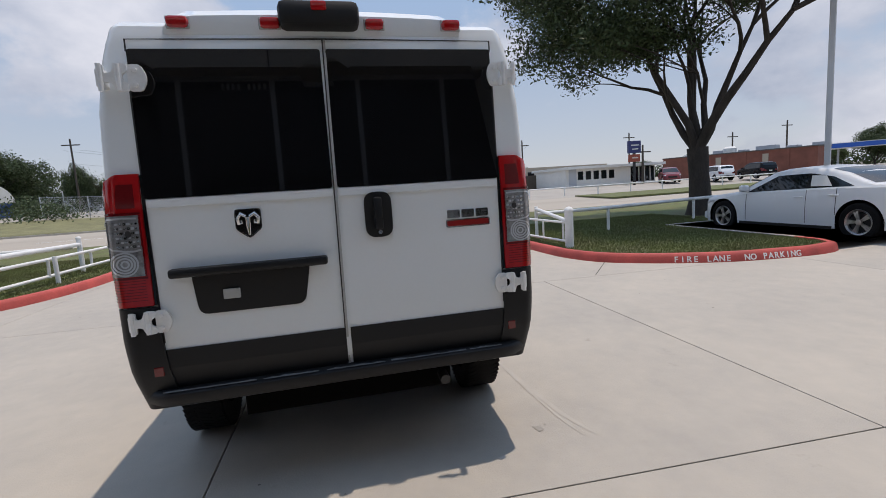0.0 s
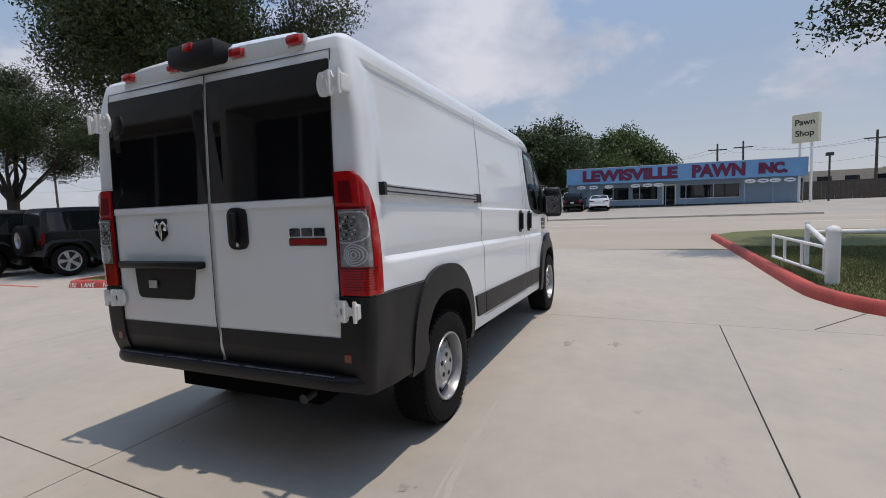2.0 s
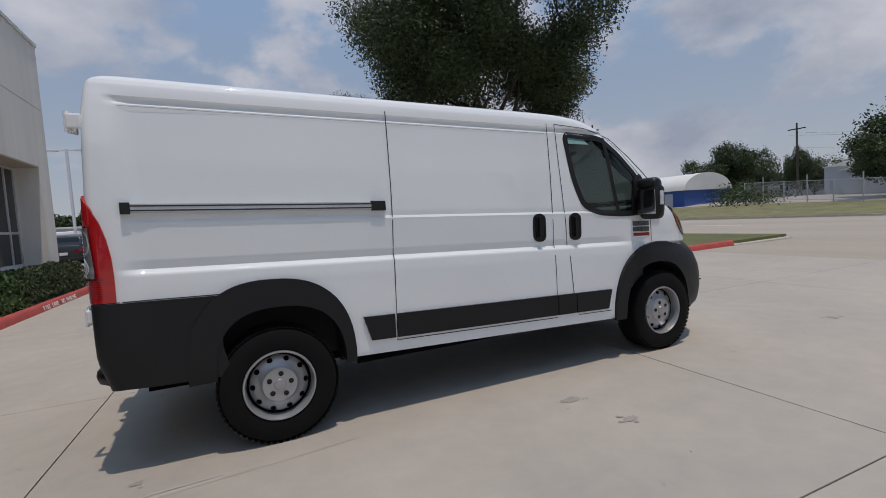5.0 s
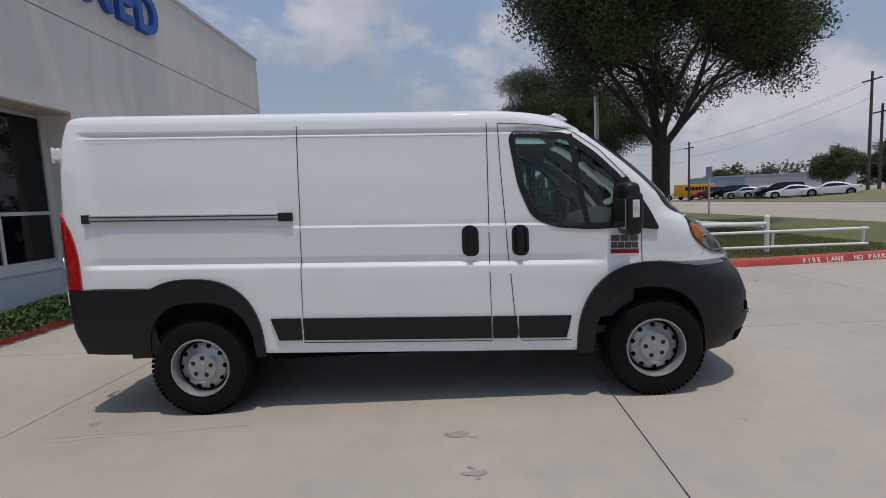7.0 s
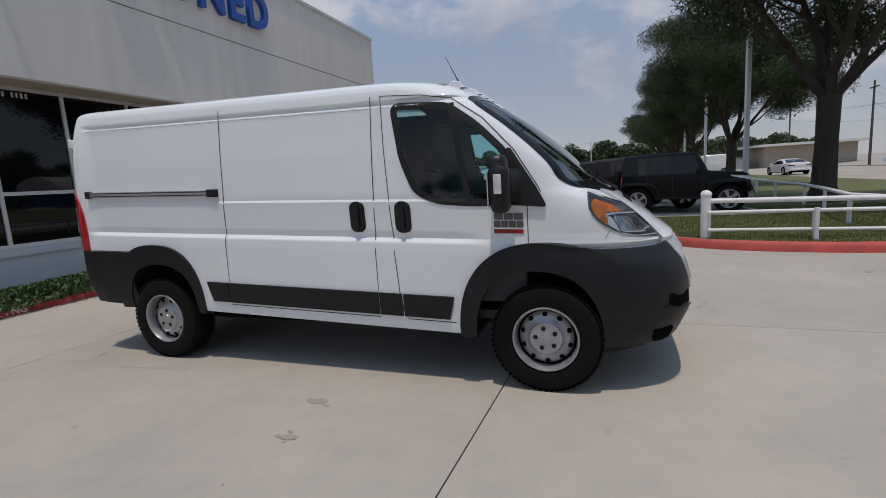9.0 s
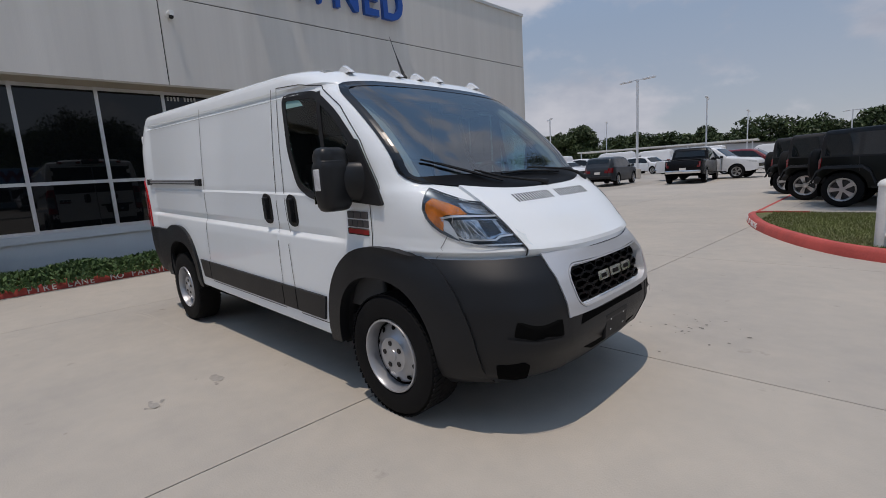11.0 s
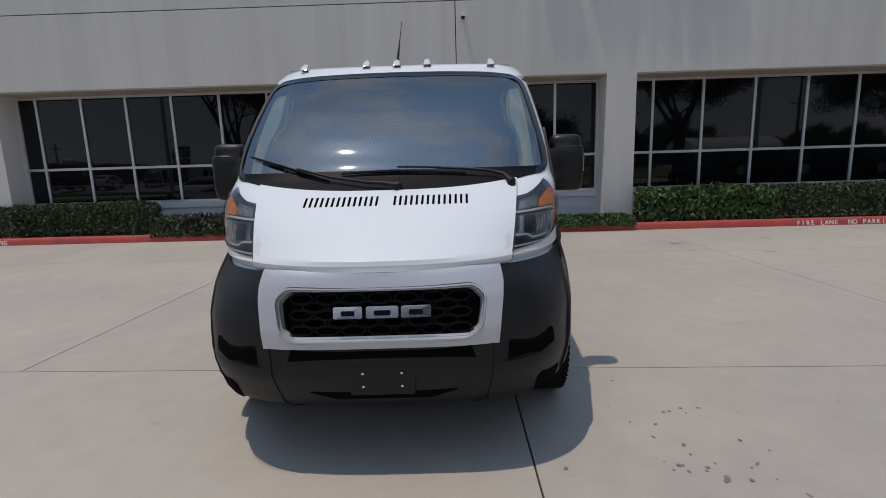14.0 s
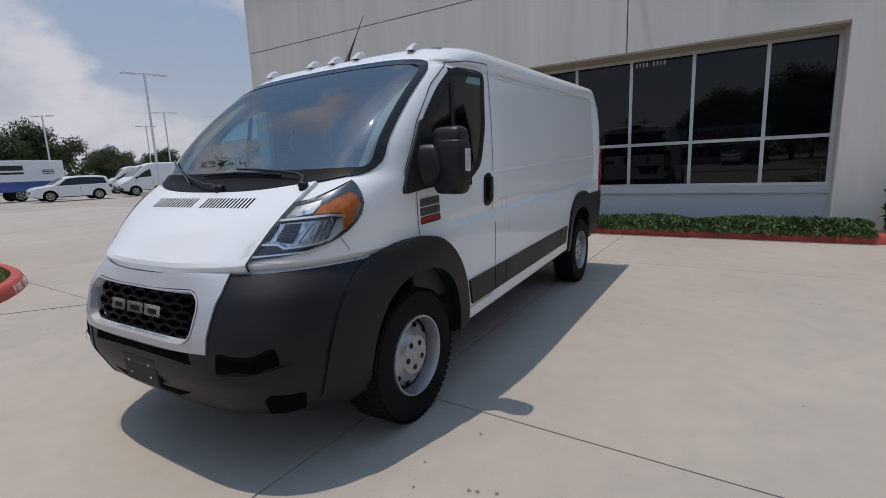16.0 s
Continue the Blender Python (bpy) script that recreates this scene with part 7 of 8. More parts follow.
def car_skin(c):
    """The body's cross-section by place along it, and points on its flank and top."""
    roof = max(z for _, z in c["top"])
    tail, nose = c["top"][0][0], c["top"][-1][0]
    x_in, end_w = c["ends"]

    def wide(x):
        over = (x - x_in) / (nose - x_in) if x > x_in else ((-x_in - x) / (-tail - x_in) if x < -x_in else 0.0)
        return c["half"] * (1 - (1 - end_w) * min(1, max(0, over)) ** 3.0)

    def belt(x):
        return min(lerp_table(c["belt"], x), lerp_table(c["top"], x) - 0.03)

    def flank(x, z):
        zb, w = belt(x), wide(x)
        if z <= zb:
            return w * (1 - 0.14 * ((z - 0.64 * zb) / zb) ** 2)
        return w * 0.972 * (1 - c["tumb"] * (z - zb) / (roof - zb))

    def bottom(x):
        z = lerp_table(c["low"], x)
        for ax in c["axles"]:
            reach = (c["r"] + 0.055) ** 2 - (x - ax) ** 2
            if reach > 0:
                z = max(z, c["r"] + math.sqrt(reach))
        return z

    def section(x):
        zl, zb, zt = bottom(x), belt(x), lerp_table(c["top"], x)
        zl = min(zl, zb - 0.03)
        low = [(flank(x, zl + (zb - zl) * k / 6), zl + (zb - zl) * k / 6) for k in range(7)]
        rr = min(0.10, (zt - zb) * 0.7)
        high = [(flank(x, zb + (zt - rr - zb) * k / 5), zb + (zt - rr - zb) * k / 5) for k in range(6)]
        ye, ze = high[-1]
        high += [(ye - 0.16 * rr, zt - 0.58 * rr), (ye - 0.5 * rr, zt - 0.26 * rr), (ye - 1.1 * rr, zt - 0.08 * rr), (ye * 0.5, zt + 0.006), (0.0, zt + 0.012)]
        return low, high

    return wide, belt, flank, bottom, section, roof, tail, nose


def car_shell(bm, strips):
    """Half sections mirrored into one open skin along the body."""
    rings = []
    for x, half in strips:
        line = [(x, y, z) for y, z in half]
        rings.append(line + [(x, -y, z) for x, y, z in reversed(line)])
    ring_loft(bm, rings, False, False)
    return bm


def build_car(style, paint, at, label, group="parked cars", rim="alloy", house_paint=None):
    c = CARS[style]
    v = thing("car" if style in ("sedan", "suv", "jeep") else {"pickup": "pickup_truck", "van": "delivery_van"}[style], label, {"sedan": "car", "suv": "car", "jeep": "car", "pickup": "pickup truck", "van": "van"}[style], at, group)
    half, r = c["half"], c["r"]
    wide, belt, flank, bottom, section, roof, tail, nose = car_skin(c)
    cuts = {round(tail + (nose - tail) * k / 64, 4) for k in range(65)} | {x for x, _ in c["top"]}
    for ax in c["axles"]:
        cuts |= {round(ax + (r + 0.055) * math.cos(math.pi * k / 18), 4) for k in range(19)}
    cuts = sorted(x for x in cuts if tail <= x <= nose)
    bm = bmesh.new()
    car_shell(bm, [(x, section(x)[0]) for x in cuts])
    for f in [f for f in bm.faces if max(v_.co.y for v_ in f.verts) * min(v_.co.y for v_ in f.verts) < -0.01]:
        bm.faces.remove(f)
    for x in (tail, nose):
        lo, hi = section(x)
        ring = [(x, y, z) for y, z in lo + hi[1:]]
        bm.faces.new([bm.verts.new(p) for p in ring + [(a, -b, z) for a, b, z in reversed(ring[:-1])]])
    part("body", bm, paint, v, smooth=34)
    bm = bmesh.new()
    rows = []
    for x in cuts:
        hi = section(x)[1]
        rows.append([(x, y, z) for y, z in hi] + [(x, -y, z) for y, z in reversed(hi[:-1])])
    in_cab = [c["back"][0] - 0.05 <= x <= c["screen"][1] + 0.05 for x in cuts]
    for name, lo_x, hi_x, col in (("cabin", c["back"][0] - 0.05, c["screen"][1] + 0.05, house_paint or paint), ("bonnet", c["screen"][1] - 0.0, 9, paint), ("rear_deck", -9, c["back"][0], paint)):
        bm = bmesh.new()
        for i in range(len(cuts) - 1):
            if (in_cab[i] and in_cab[i + 1]) == (name == "cabin") and lo_x <= (cuts[i] + cuts[i + 1]) / 2 <= hi_x:
                ring_loft(bm, rows[i:i + 2], False, False)
        if not bm.verts:
            bm.free()
            continue
        bmesh.ops.remove_doubles(bm, verts=bm.verts, dist=0.0005)
        part(name, bm, col, v, smooth=34)

    def on_flank(s, lift=0.006):
        return lambda x, z: Vector((x, s * (flank(x, z) + lift), z))

    def quad_sheet(name, lo, hi, place, material, n=6, m=4, parent=v):
        b = bmesh.new()
        g = []
        for i in range(m + 1):
            row = []
            for k in range(n + 1):
                p0 = Vector(lo[0]).lerp(Vector(lo[1]), k / n)
                p1 = Vector(hi[0]).lerp(Vector(hi[1]), k / n)
                q = p0.lerp(p1, i / m)
                row.append(place(q.x, q.y))
            g.append(row)
        ring_loft(b, g, False, False)
        return part(name, b, material, parent, smooth=50)

    for s in (-1, 1):
        for a0, b0, a1, b1 in c["wins"]:
            def zlow(x):
                return belt(x) + (0.035 if style != "van" else 0.12)

            def ztop(x):
                return lerp_table(c["top"], x) - (0.115 if style != "van" else 0.42)
            quad_sheet("side_window", ((a0, zlow(a0)), (b0, zlow(b0))), ((a1, ztop(a1)), (b1, ztop(b1))), on_flank(s, 0.008), "carglass")
        for (a0, b0, a1, b1), (e0, f0, e1, f1) in zip(c["wins"], c["wins"][1:]):
            quad_sheet("door_pillar", ((b0, zlow(b0)), (e0, zlow(e0))), ((b1, ztop(b1)), (e1, ztop(e1))), on_flank(s, 0.010), "black_gloss", 2, 4)
        for x in c["seams"]:
            z0 = max(bottom(x) + 0.06, 0.3)
            quad_sheet("door_seam", ((x, z0), (x + 0.012, z0)), ((x - 0.02, belt(x)), (x - 0.008, belt(x))), on_flank(s, 0.003), "far_dark", 1, 6)
        quad_sheet("sill", ((c["axles"][0] + r + 0.12, bottom(0) - 0.01), (c["axles"][1] - r - 0.12, bottom(0) - 0.01)), ((c["axles"][0] + r + 0.1, bottom(0) + 0.05), (c["axles"][1] - r - 0.1, bottom(0) + 0.05)), on_flank(s, 0.008), "black_soft", 8, 1)
        for ax in c["axles"]:
            car_wheel(v, ax, s * (half - 0.125), r, 0.24, s, rim, broad=0.062 if style in ("jeep", "pickup") else 0.05)
            bm = bmesh.new()
            arc = [math.pi * (-0.1 + 1.2 * k / 22) for k in range(23)]
            rows = [[(ax + (r + 0.06) * math.cos(t), s * y, r + (r + 0.06) * math.sin(t)) for t in arc] for y in (flank(ax, r * 2) - 0.012, half - 0.36)]
            ring_loft(bm, rows, False, False)
            bm.faces.new([bm.verts.new(p) for p in rows[-1]])
            part("wheel_well", bm, "void", v)
        zn, zr = belt(nose - 0.3), belt(tail + 0.15)
        quad_sheet("head_lamp", ((nose - 0.50, zn - 0.03), (nose - 0.015, zn - 0.17)), ((nose - 0.56, zn + 0.01), (nose - 0.03, zn - 0.05)), on_flank(s, 0.008), "clear_lens")
        tz = (zr - 0.32, zr - 0.01) if style not in ("sedan",) else (zr - 0.16, zr - 0.02)
        quad_sheet("tail_lamp", ((tail + 0.005, tz[0]), (tail + (0.06 if style in ("pickup", "jeep") else 0.22), tz[0] + 0.02)), ((tail + 0.005, tz[1] - 0.04), (tail + (0.08 if style in ("pickup", "jeep") else 0.30), tz[1])), on_flank(s, 0.008), "red_dark")
        rear_face = [(tail - 0.006, s * wide(tail) * f, z) for f, z in ((0.62 if style != "pickup" else 0.86, tz[0]), (0.97, tz[0]), (0.96, min(tz[1], c["top"][0][1] + 0.1)), (0.66 if style != "pickup" else 0.86, min(tz[1], c["top"][0][1] + 0.1)))]
        bm = bmesh.new()
        bm.faces.new([bm.verts.new(p) for p in rear_face])
        part("tail_lamp", bm, "red_dark", v)
        mx = c["screen"][1] - 0.22
        dm = part("door_mirror", boxes((mx - 0.07, mx + 0.09, s * (flank(mx, belt(mx)) + 0.09) - 0.09, s * (flank(mx, belt(mx)) + 0.09) + 0.09, belt(mx) + 0.05, belt(mx) + 0.20), bevel=0.045), paint if style in ("sedan", "suv") else "black_soft", v, smooth=50)
        for x in c["seams"][:1] + ((c["wins"][0][0] + 0.18,) if style in ("sedan", "suv", "pickup") else ()):
            part("door_handle", boxes((x + 0.06, x + 0.24, s * flank(x, belt(x) - 0.13) - 0.012, s * flank(x, belt(x) - 0.13) + 0.022, belt(x) - 0.15, belt(x) - 0.115), bevel=0.008), paint, v)

    def on_top(x, f, lift=0.008):
        half_line = section(x)[1]
        ye, zt = half_line[7][0], lerp_table(c["top"], x)
        d = 0.03
        slope = (lerp_table(c["top"], x + d) - lerp_table(c["top"], x - d)) / (2 * d)
        nn = Vector((-slope, 0, 1)).normalized()
        return Vector((x, f * ye, zt + 0.006 - 0.02 * abs(f) ** 3)) + nn * lift

    quad_sheet("windscreen", ((c["screen"][0], -0.95), (c["screen"][0], 0.95)), ((c["screen"][1], -0.97), (c["screen"][1], 0.97)), on_top, "carglass", 8, 6)
    if style in ("sedan", "suv"):
        quad_sheet("rear_window", ((c["back"][0] + 0.03, -0.9), (c["back"][0] + 0.03, 0.9)), ((c["back"][1], -0.88), (c["back"][1], 0.88)), on_top, "carglass", 8, 6)
    elif style != "van":
        x0, x1 = c["back"]
        za, zb_ = roof - 0.50, roof - 0.14
        bm = bmesh.new()
        xa = x0 - 0.012 if style == "jeep" else x0 - 0.02
        bm.faces.new([bm.verts.new(p) for p in ((xa - 0.01, -flank(x1, za) * 0.84, za), (xa - 0.01, flank(x1, za) * 0.84, za), (x1 - 0.012, flank(x1, zb_) * 0.82, zb_), (x1 - 0.012, -flank(x1, zb_) * 0.82, zb_))])
        part("rear_window", bm, "carglass", v)
    dark_ends = style in ("jeep", "van")
    zlf, zlr = lerp_table(c["low"], nose - 0.1), lerp_table(c["low"], tail + 0.1)
    part("front_bumper", boxes((nose - 0.25, nose + 0.02, -half * 0.80, half * 0.80, zlf, zlf + 0.2), bevel=0.05), "black_soft" if dark_ends else paint, v, smooth=40)
    part("rear_bumper", boxes((tail - 0.07, tail + 0.2, -half * 0.86, half * 0.86, zlr + 0.02, zlr + 0.2), bevel=0.05), "black_soft" if dark_ends or style == "suv" else ("chrome" if style == "pickup" else paint), v, smooth=40)
    part("grille", boxes((nose - 0.1, nose + 0.012, -half * 0.5, half * 0.5, zlf + 0.16, zlf + 0.36), bevel=0.01), "black_gloss", v)
    part("number_plate", boxes((tail - 0.02, tail - 0.008, -0.16, 0.16, 0.72, 0.86)), "paper", v)
    # flat near-black block, standing in for the shade beneath the car
    part("underbody", boxes((tail + 0.35, nose - 0.35, -half * 0.72, half * 0.72, bottom(0), bottom(0) + 0.25)), "void", v)
    if style == "pickup":
        part("bed_cover", boxes((-2.84, -1.1, -0.86, 0.86, 1.27, 1.30), bevel=0.01), "black_soft", v)
    if style == "jeep":
        sp = new("spare_wheel")
        sp.parent = v
        sp.location = (tail - 0.16, 0.05, 1.02)
        sp.rotation_euler = (0, 0, math.pi / 2)
        bm = bmesh.new()
        lathe(bm, [(0.22, 0.12), (0.36, 0.13), (0.40, 0.08), (0.40, -0.08), (0.36, -0.12), (0.2, -0.12)], 28, "y")
        part("tyre", bm, "rubber", sp, smooth=35)
        bm = bmesh.new()
        lathe(bm, [(0.24, 0.11), (0.23, 0.06), (0.1, 0.05), (0.06, 0.08), (0.001, 0.08)], 20, "y")
        part("rim", bm, "alloy", sp, smooth=35)
        for s in (-1, 1):
            for ax in c["axles"]:
                bm = bmesh.new()
                rows = []
                for d, h in ((0.0, 0.0), (0.03, 0.05), (0.16, 0.05), (0.18, -0.02)):
                    rows.append([(ax + x_, s * (half - 0.06 + d), r + z_ + h) for x_, z_ in ((-0.62, 0.12), (-0.50, 0.42), (-0.36, 0.53), (0.36, 0.53), (0.50, 0.42), (0.62, 0.12))])
                ring_loft(bm, rows, False, False)
                part("fender_flare", bm, "black_soft", v, smooth=30)
    return v


def heading(x, y, deg, z=0.0):
    return Matrix.Translation((x, y, z)) @ Matrix.Rotation(radians(deg), 4, "Z")


charger = build_car("sedan", "car_white", heading(3.13, -10.2, 0), "white four-door sedan with dark spoked wheels in a parking stall", rim="alloy")
bm = bmesh.new()
bm.faces.new([bm.verts.new(p) for p in ((-1.02, 0.905, 1.03), (-0.60, 0.905, 1.03), (-0.57, 0.835, 1.245), (-0.86, 0.835, 1.235))])
part("window_sticker", bm, "paper", charger, "white price sheet in the window")
jeep = build_car("jeep", "jeep_green", heading(4.28, 12.72, -8), "dark green off-roader with a spare wheel on its tail", house_paint="black_soft")
copy_thing(jeep, heading(3.35, 14.75, -8))
copy_thing(jeep, heading(2.6, 17.2, -8))
wp = build_car("pickup", "car_white", heading(3.4, 20.2, -4), "white pickup truck parked nose to the lawn")
for k in range(1, 6):
    copy_thing(wp, heading(3.4, 20.2 + 3.0 * k, -4))
blackp = build_car("pickup", "car_black", heading(-4.7, 27.6, 96), "black pickup truck with a chrome rear bumper")
copy_thing(blackp, heading(-34.5, -48.5, 172))
build_car("pickup", "car_white", heading(-4.7, 30.6, -5), "white pickup truck standing across the lot")
copy_thing(wp, heading(-20, 44, 10))
build_car("suv", "car_grey", heading(-9.3, 26.9, 94), "dark grey estate car standing on the lot")
red_suv = build_car("suv", "car_red", heading(-3.7, 37.6, -4), "dark red off-road wagon on the lot")
copy_thing(red_suv, heading(-20.3, 30.5, -26))
white_suv = build_car("suv", "car_white", heading(-20.1, 33.2, -27), "white car standing in the sales row")
for x, y, d in ((-20.5, 41.6, -25), (-19.2, 44.6, -23), (-14.5, 47.2, -22), (-28.4, 44.9, -25), (-22.2, 51.1, -20), (-30.5, 41.0, -27), (-26.4, 39.0, -27)):
    copy_thing(white_suv, heading(x, y, d))
black_suv = build_car("suv", "car_black", heading(-19.8, 35.8, -28), "black car standing in the sales row")
for x, y, d in ((44.5, 4.7, 2), (-20.4, 38.5, -26), (-26.3, 48.0, -24), (-38, -45, 172)):
    copy_thing(black_suv, heading(x, y, d, rise(x, y)))
vanw = build_car("van", "car_white", heading(-9.5, 78, 175), "white high-roof delivery van on the lot")
for x, y, d in ((-13.5, 60, 178), (6, 64, 175), (-22, 55, 180), (14, 66, 175), (-29.5, 53.5, 179), (0.8, 80, -88), (-37, 52, 178), (-19.5, 61, 178)):
    copy_thing(vanw, heading(x, y, d))
copy_thing(white_suv, heading(-12.8, -40.4, -7)).scale = (1.07, 1.05, 1.05)
for x, y, d in ((-19.4, -40.7, -14), (-21.6, -46.2, -14), (-23.0, -51.5, -14)):
    copy_thing(vanw, heading(x, y, d)).scale = (1.08, 1.05, 1.10)
sedan_w = build_car("sedan", "car_white", heading(44.5, 2.3, 3, 0.46), "white car parked outside the shop")
for x, y, d in ((17.4, 47.5, 95), (-32.5, -55, -15), (-35.2, -53, -15)):
    copy_thing(sedan_w, heading(x, y, d))
silver = build_car("sedan", "car_silver", heading(37.5, 54.8, 152, rise(37.5)), "silver car in the row across the street")
for x, y, d in ((37.8, 51.9, 150),):
    copy_thing(silver, heading(x, y, d, rise(x, y)))
for x, y, d in ((40.2, -42.4, -15), (35, 66, 150)):
    copy_thing(white_suv, heading(x, y, d, rise(x, y)))
copy_thing(sedan_w, heading(37.4, 46.7, 150, rise(37.4)))
copy_thing(sedan_w, heading(39.6, 44.4, 148, rise(39.6)))
copy_thing(black_suv, heading(37.2, 57.6, 152, rise(37.2)))
copy_thing(black_suv, heading(38.0, 49.4, 150, rise(38)))
copy_thing(red_suv, heading(36.8, 60.6, 152, rise(36.8)))
copy_thing(red_suv, heading(43.1, -38.6, 150, 0.4))
copy_thing(red_suv, heading(42.0, 36.2, 100, rise(42, 36)))
copy_thing(black_suv, heading(38.0, -45.6, -15, 0.3))

# box truck and school bus
bt = thing("box_truck", "blue and white box truck parked on the lot", "truck", heading(-10.4, -46.4, 0))
part("cargo_box", boxes((-4.0, 1.6, -1.2, 1.2, 0.95, 3.2), bevel=0.04), "car_white", bt)
part("lower_panel", boxes((-4.01, 1.61, -1.21, 1.21, 0.75, 1.55), bevel=0.02), "car_blue", bt)
part("cab", boxes((1.7, 3.6, -1.05, 1.05, 0.6, 2.3), bevel=0.18), "car_blue", bt, smooth=40)
part("windscreen", boxes((3.4, 3.62, -0.9, 0.9, 1.5, 2.1), bevel=0.05), "carglass", bt)
part("sign_bar", boxes((-1.3, 1.2, 1.212, 1.22, 2.42, 2.80)), "black_letters", bt)
part("sign_bar", boxes((-1.3, 0.9, 1.212, 1.22, 2.12, 2.28)), "black_letters", bt)
for z in (2.15, 2.30, 2.42):
    part("sign_bar", boxes((-3.3, -2.5, 1.212, 1.22, z - 0.03, z + 0.03)), "black_letters", bt)
for x in (-0.9, 2.6):
    for s in (-1, 1):
        car_wheel(bt, x, s * 1.0, 0.48, 0.28, s, "alloy")
bus = thing("school_bus", "yellow school bus parked across the street", "bus", heading(36.0, 63.5, 22, 0.1) @ Matrix.Scale(0.74, 4))
part("body", boxes((-4.5, 3.6, -1.2, 1.2, 0.6, 2.9), bevel=0.12), "bus_yellow", bus, smooth=40)
part("bonnet", boxes((3.6, 5.0, -1.0, 1.0, 0.6, 1.6), bevel=0.12), "bus_yellow", bus, smooth=40)
for s in (-1, 1):
    for k in range(9):
        part("window", boxes((-4.2 + k * 0.85, -3.5 + k * 0.85, s * 1.2 - 0.01, s * 1.2 + 0.01, 1.75, 2.4)), "carglass", bus)
    for x in (-2.8, 3.9):
        car_wheel(bus, x, s * 1.0, 0.48, 0.28, s, "dark_metal")

# ---- across the street: the shop, white shop, brick hall, sheds, fence ----
pawn = thing("pawn_shop", "low blue shop with a wide painted sign band", "shop", heading(48.0, 0, 0, 0.45) @ Matrix.Rotation(radians(0.8), 4, "X"))
part("wall", boxes((0, 11, -14.8, 5.75, -0.7, 3.3)), "pawn_wall", pawn)
part("sign_band", boxes((-1.6, 11.05, -14.9, 5.8, 2.55, 4.12)), "pawn_blue", pawn, "pale blue sign band")
part("coping", boxes((-1.63, 11.1, -14.93, 5.83, 4.12, 4.17)), "roof_metal", pawn)
for words, y, sz, wide in (("LEWISVILLE", -0.2, 1.42, 1.22), ("PAWN", -8.05, 1.52, 0.96), ("INC.", -12.3, 1.2, 0.93)):
    for material, bold, x in (("navy_sign", 0.085, -1.62), ("pawn_red", 0.045, -1.64)):
        lettering("sign_lettering", words, sz, frame_of((x, y, 3.30), (0, -1, 0), (0, 0, 1)), material, pawn, "dark red sign letters edged in navy", depth=0.02, wide=wide, bold=bold)
for y in (5.6, 3.4, 1.2, -1.3, -3.65, -5.4, -7.7, -10.2, -12.4, -14.6):
    part("canopy_post", boxes((-1.5, -1.44, y - 0.03, y + 0.03, -0.3, 2.55)), "pawn_wall", pawn)
for y0, y1 in ((-0.2, 2.3), (-2.9, -0.6), (-10.0, -5.0)):
    part("shop_window", boxes((-0.03, 0.02, y0, y1, 0.85, 2.1)), "carglass", pawn)
    part("window_frame", boxes((-0.06, 0.0, y0 - 0.06, y1 + 0.06, 0.78, 0.85)), "wall_white", pawn)
part("door", boxes((-0.04, 0.02, -4.5, -3.5, 0.0, 2.15)), "carglass", pawn, "dark glass shop door")
part("door_frame", boxes((-0.03, 0.01, -4.62, -3.38, 0.0, 2.27)), "wall_white", pawn)
for y in (4.3, 3.1, 1.6, -0.9, -2.0, -3.0, -10.6, -11.6, -12.5, -13.6):
    bm = bmesh.new()
    lathe(bm, [(0.001, -0.03), (0.42, -0.03), (0.44, 0.0), (0.001, 0.0)], 20, "x", (-1.62, 0, 0))
    bmesh.ops.scale(bm, vec=(1, 1, 0.42), verts=bm.verts)
    bmesh.ops.translate(bm, vec=(0, y, 2.22), verts=bm.verts)
    sg = part("oval_sign", bm, "wall_white", pawn, "small white oval sign")
    part("sign_bar", boxes((-1.655, -1.652, y - 0.25, y + 0.25, 2.19, 2.25)), "sign_blue", sg)
part("plinth", boxes((-0.08, 0.0, -14.8, 5.75, -0.7, 0.25)), "far_dark", pawn)
ps = thing("pole_sign", "cream box sign on two white poles", "sign", heading(46.5, -14.75, -38, 0.4))
for y in (-0.45, 0.45):
    part("pole", boxes((-0.09, 0.09, y - 0.07, y + 0.07, -0.3, 5.5)), "white_paint", ps)
part("sign_box", boxes((-0.28, 0.28, -1.0, 1.0, 5.25, 7.7), bevel=0.03), "cream", ps)
for words, z in (("Pawn", 6.95), ("Shop", 6.0)):
    lettering("sign_lettering", words, 0.72, frame_of((-0.29, 0, z), (0, -1, 0), (0, 0, 1)), "black_letters", ps, depth=0.01, bold=0.01)
ws_ = thing("white_shop", "low white shop with a flat canopy roof", "shop", heading(47, -33.0, 0, 0.45))
part("wall", boxes((0, 9, -3.2, 5.6, -0.5, 2.2)), "wall_white", ws_)
part("porch", boxes((0.6, 9, -7.0, -3.2, -0.5, 2.1)), "carglass", ws_, "dark glazed shop front under the canopy")
for y in (-4.0, -4.8, -5.6, -6.4, -7.05):
    part("mullion", boxes((0.5, 0.6, y, y + 0.09, -0.3, 2.1)), "wall_white", ws_)
part("stall_riser", boxes((0.45, 0.6, -7.0, -3.2, -0.3, 0.3)), "wall_white", ws_)
part("canopy_post", boxes((-0.7, -0.58, -7.2, -7.08, -0.3, 2.2)), "wall_white", ws_)
part("roof", boxes((-0.8, 9.4, -7.6, 5.8, 2.2, 2.5)), "wall_white", ws_)
for k in range(5):
    part("window", boxes((-0.03, 0.02, -0.9 + k * 1.05, -0.2 + k * 1.05, 0.9, 1.9)), "carglass", ws_)
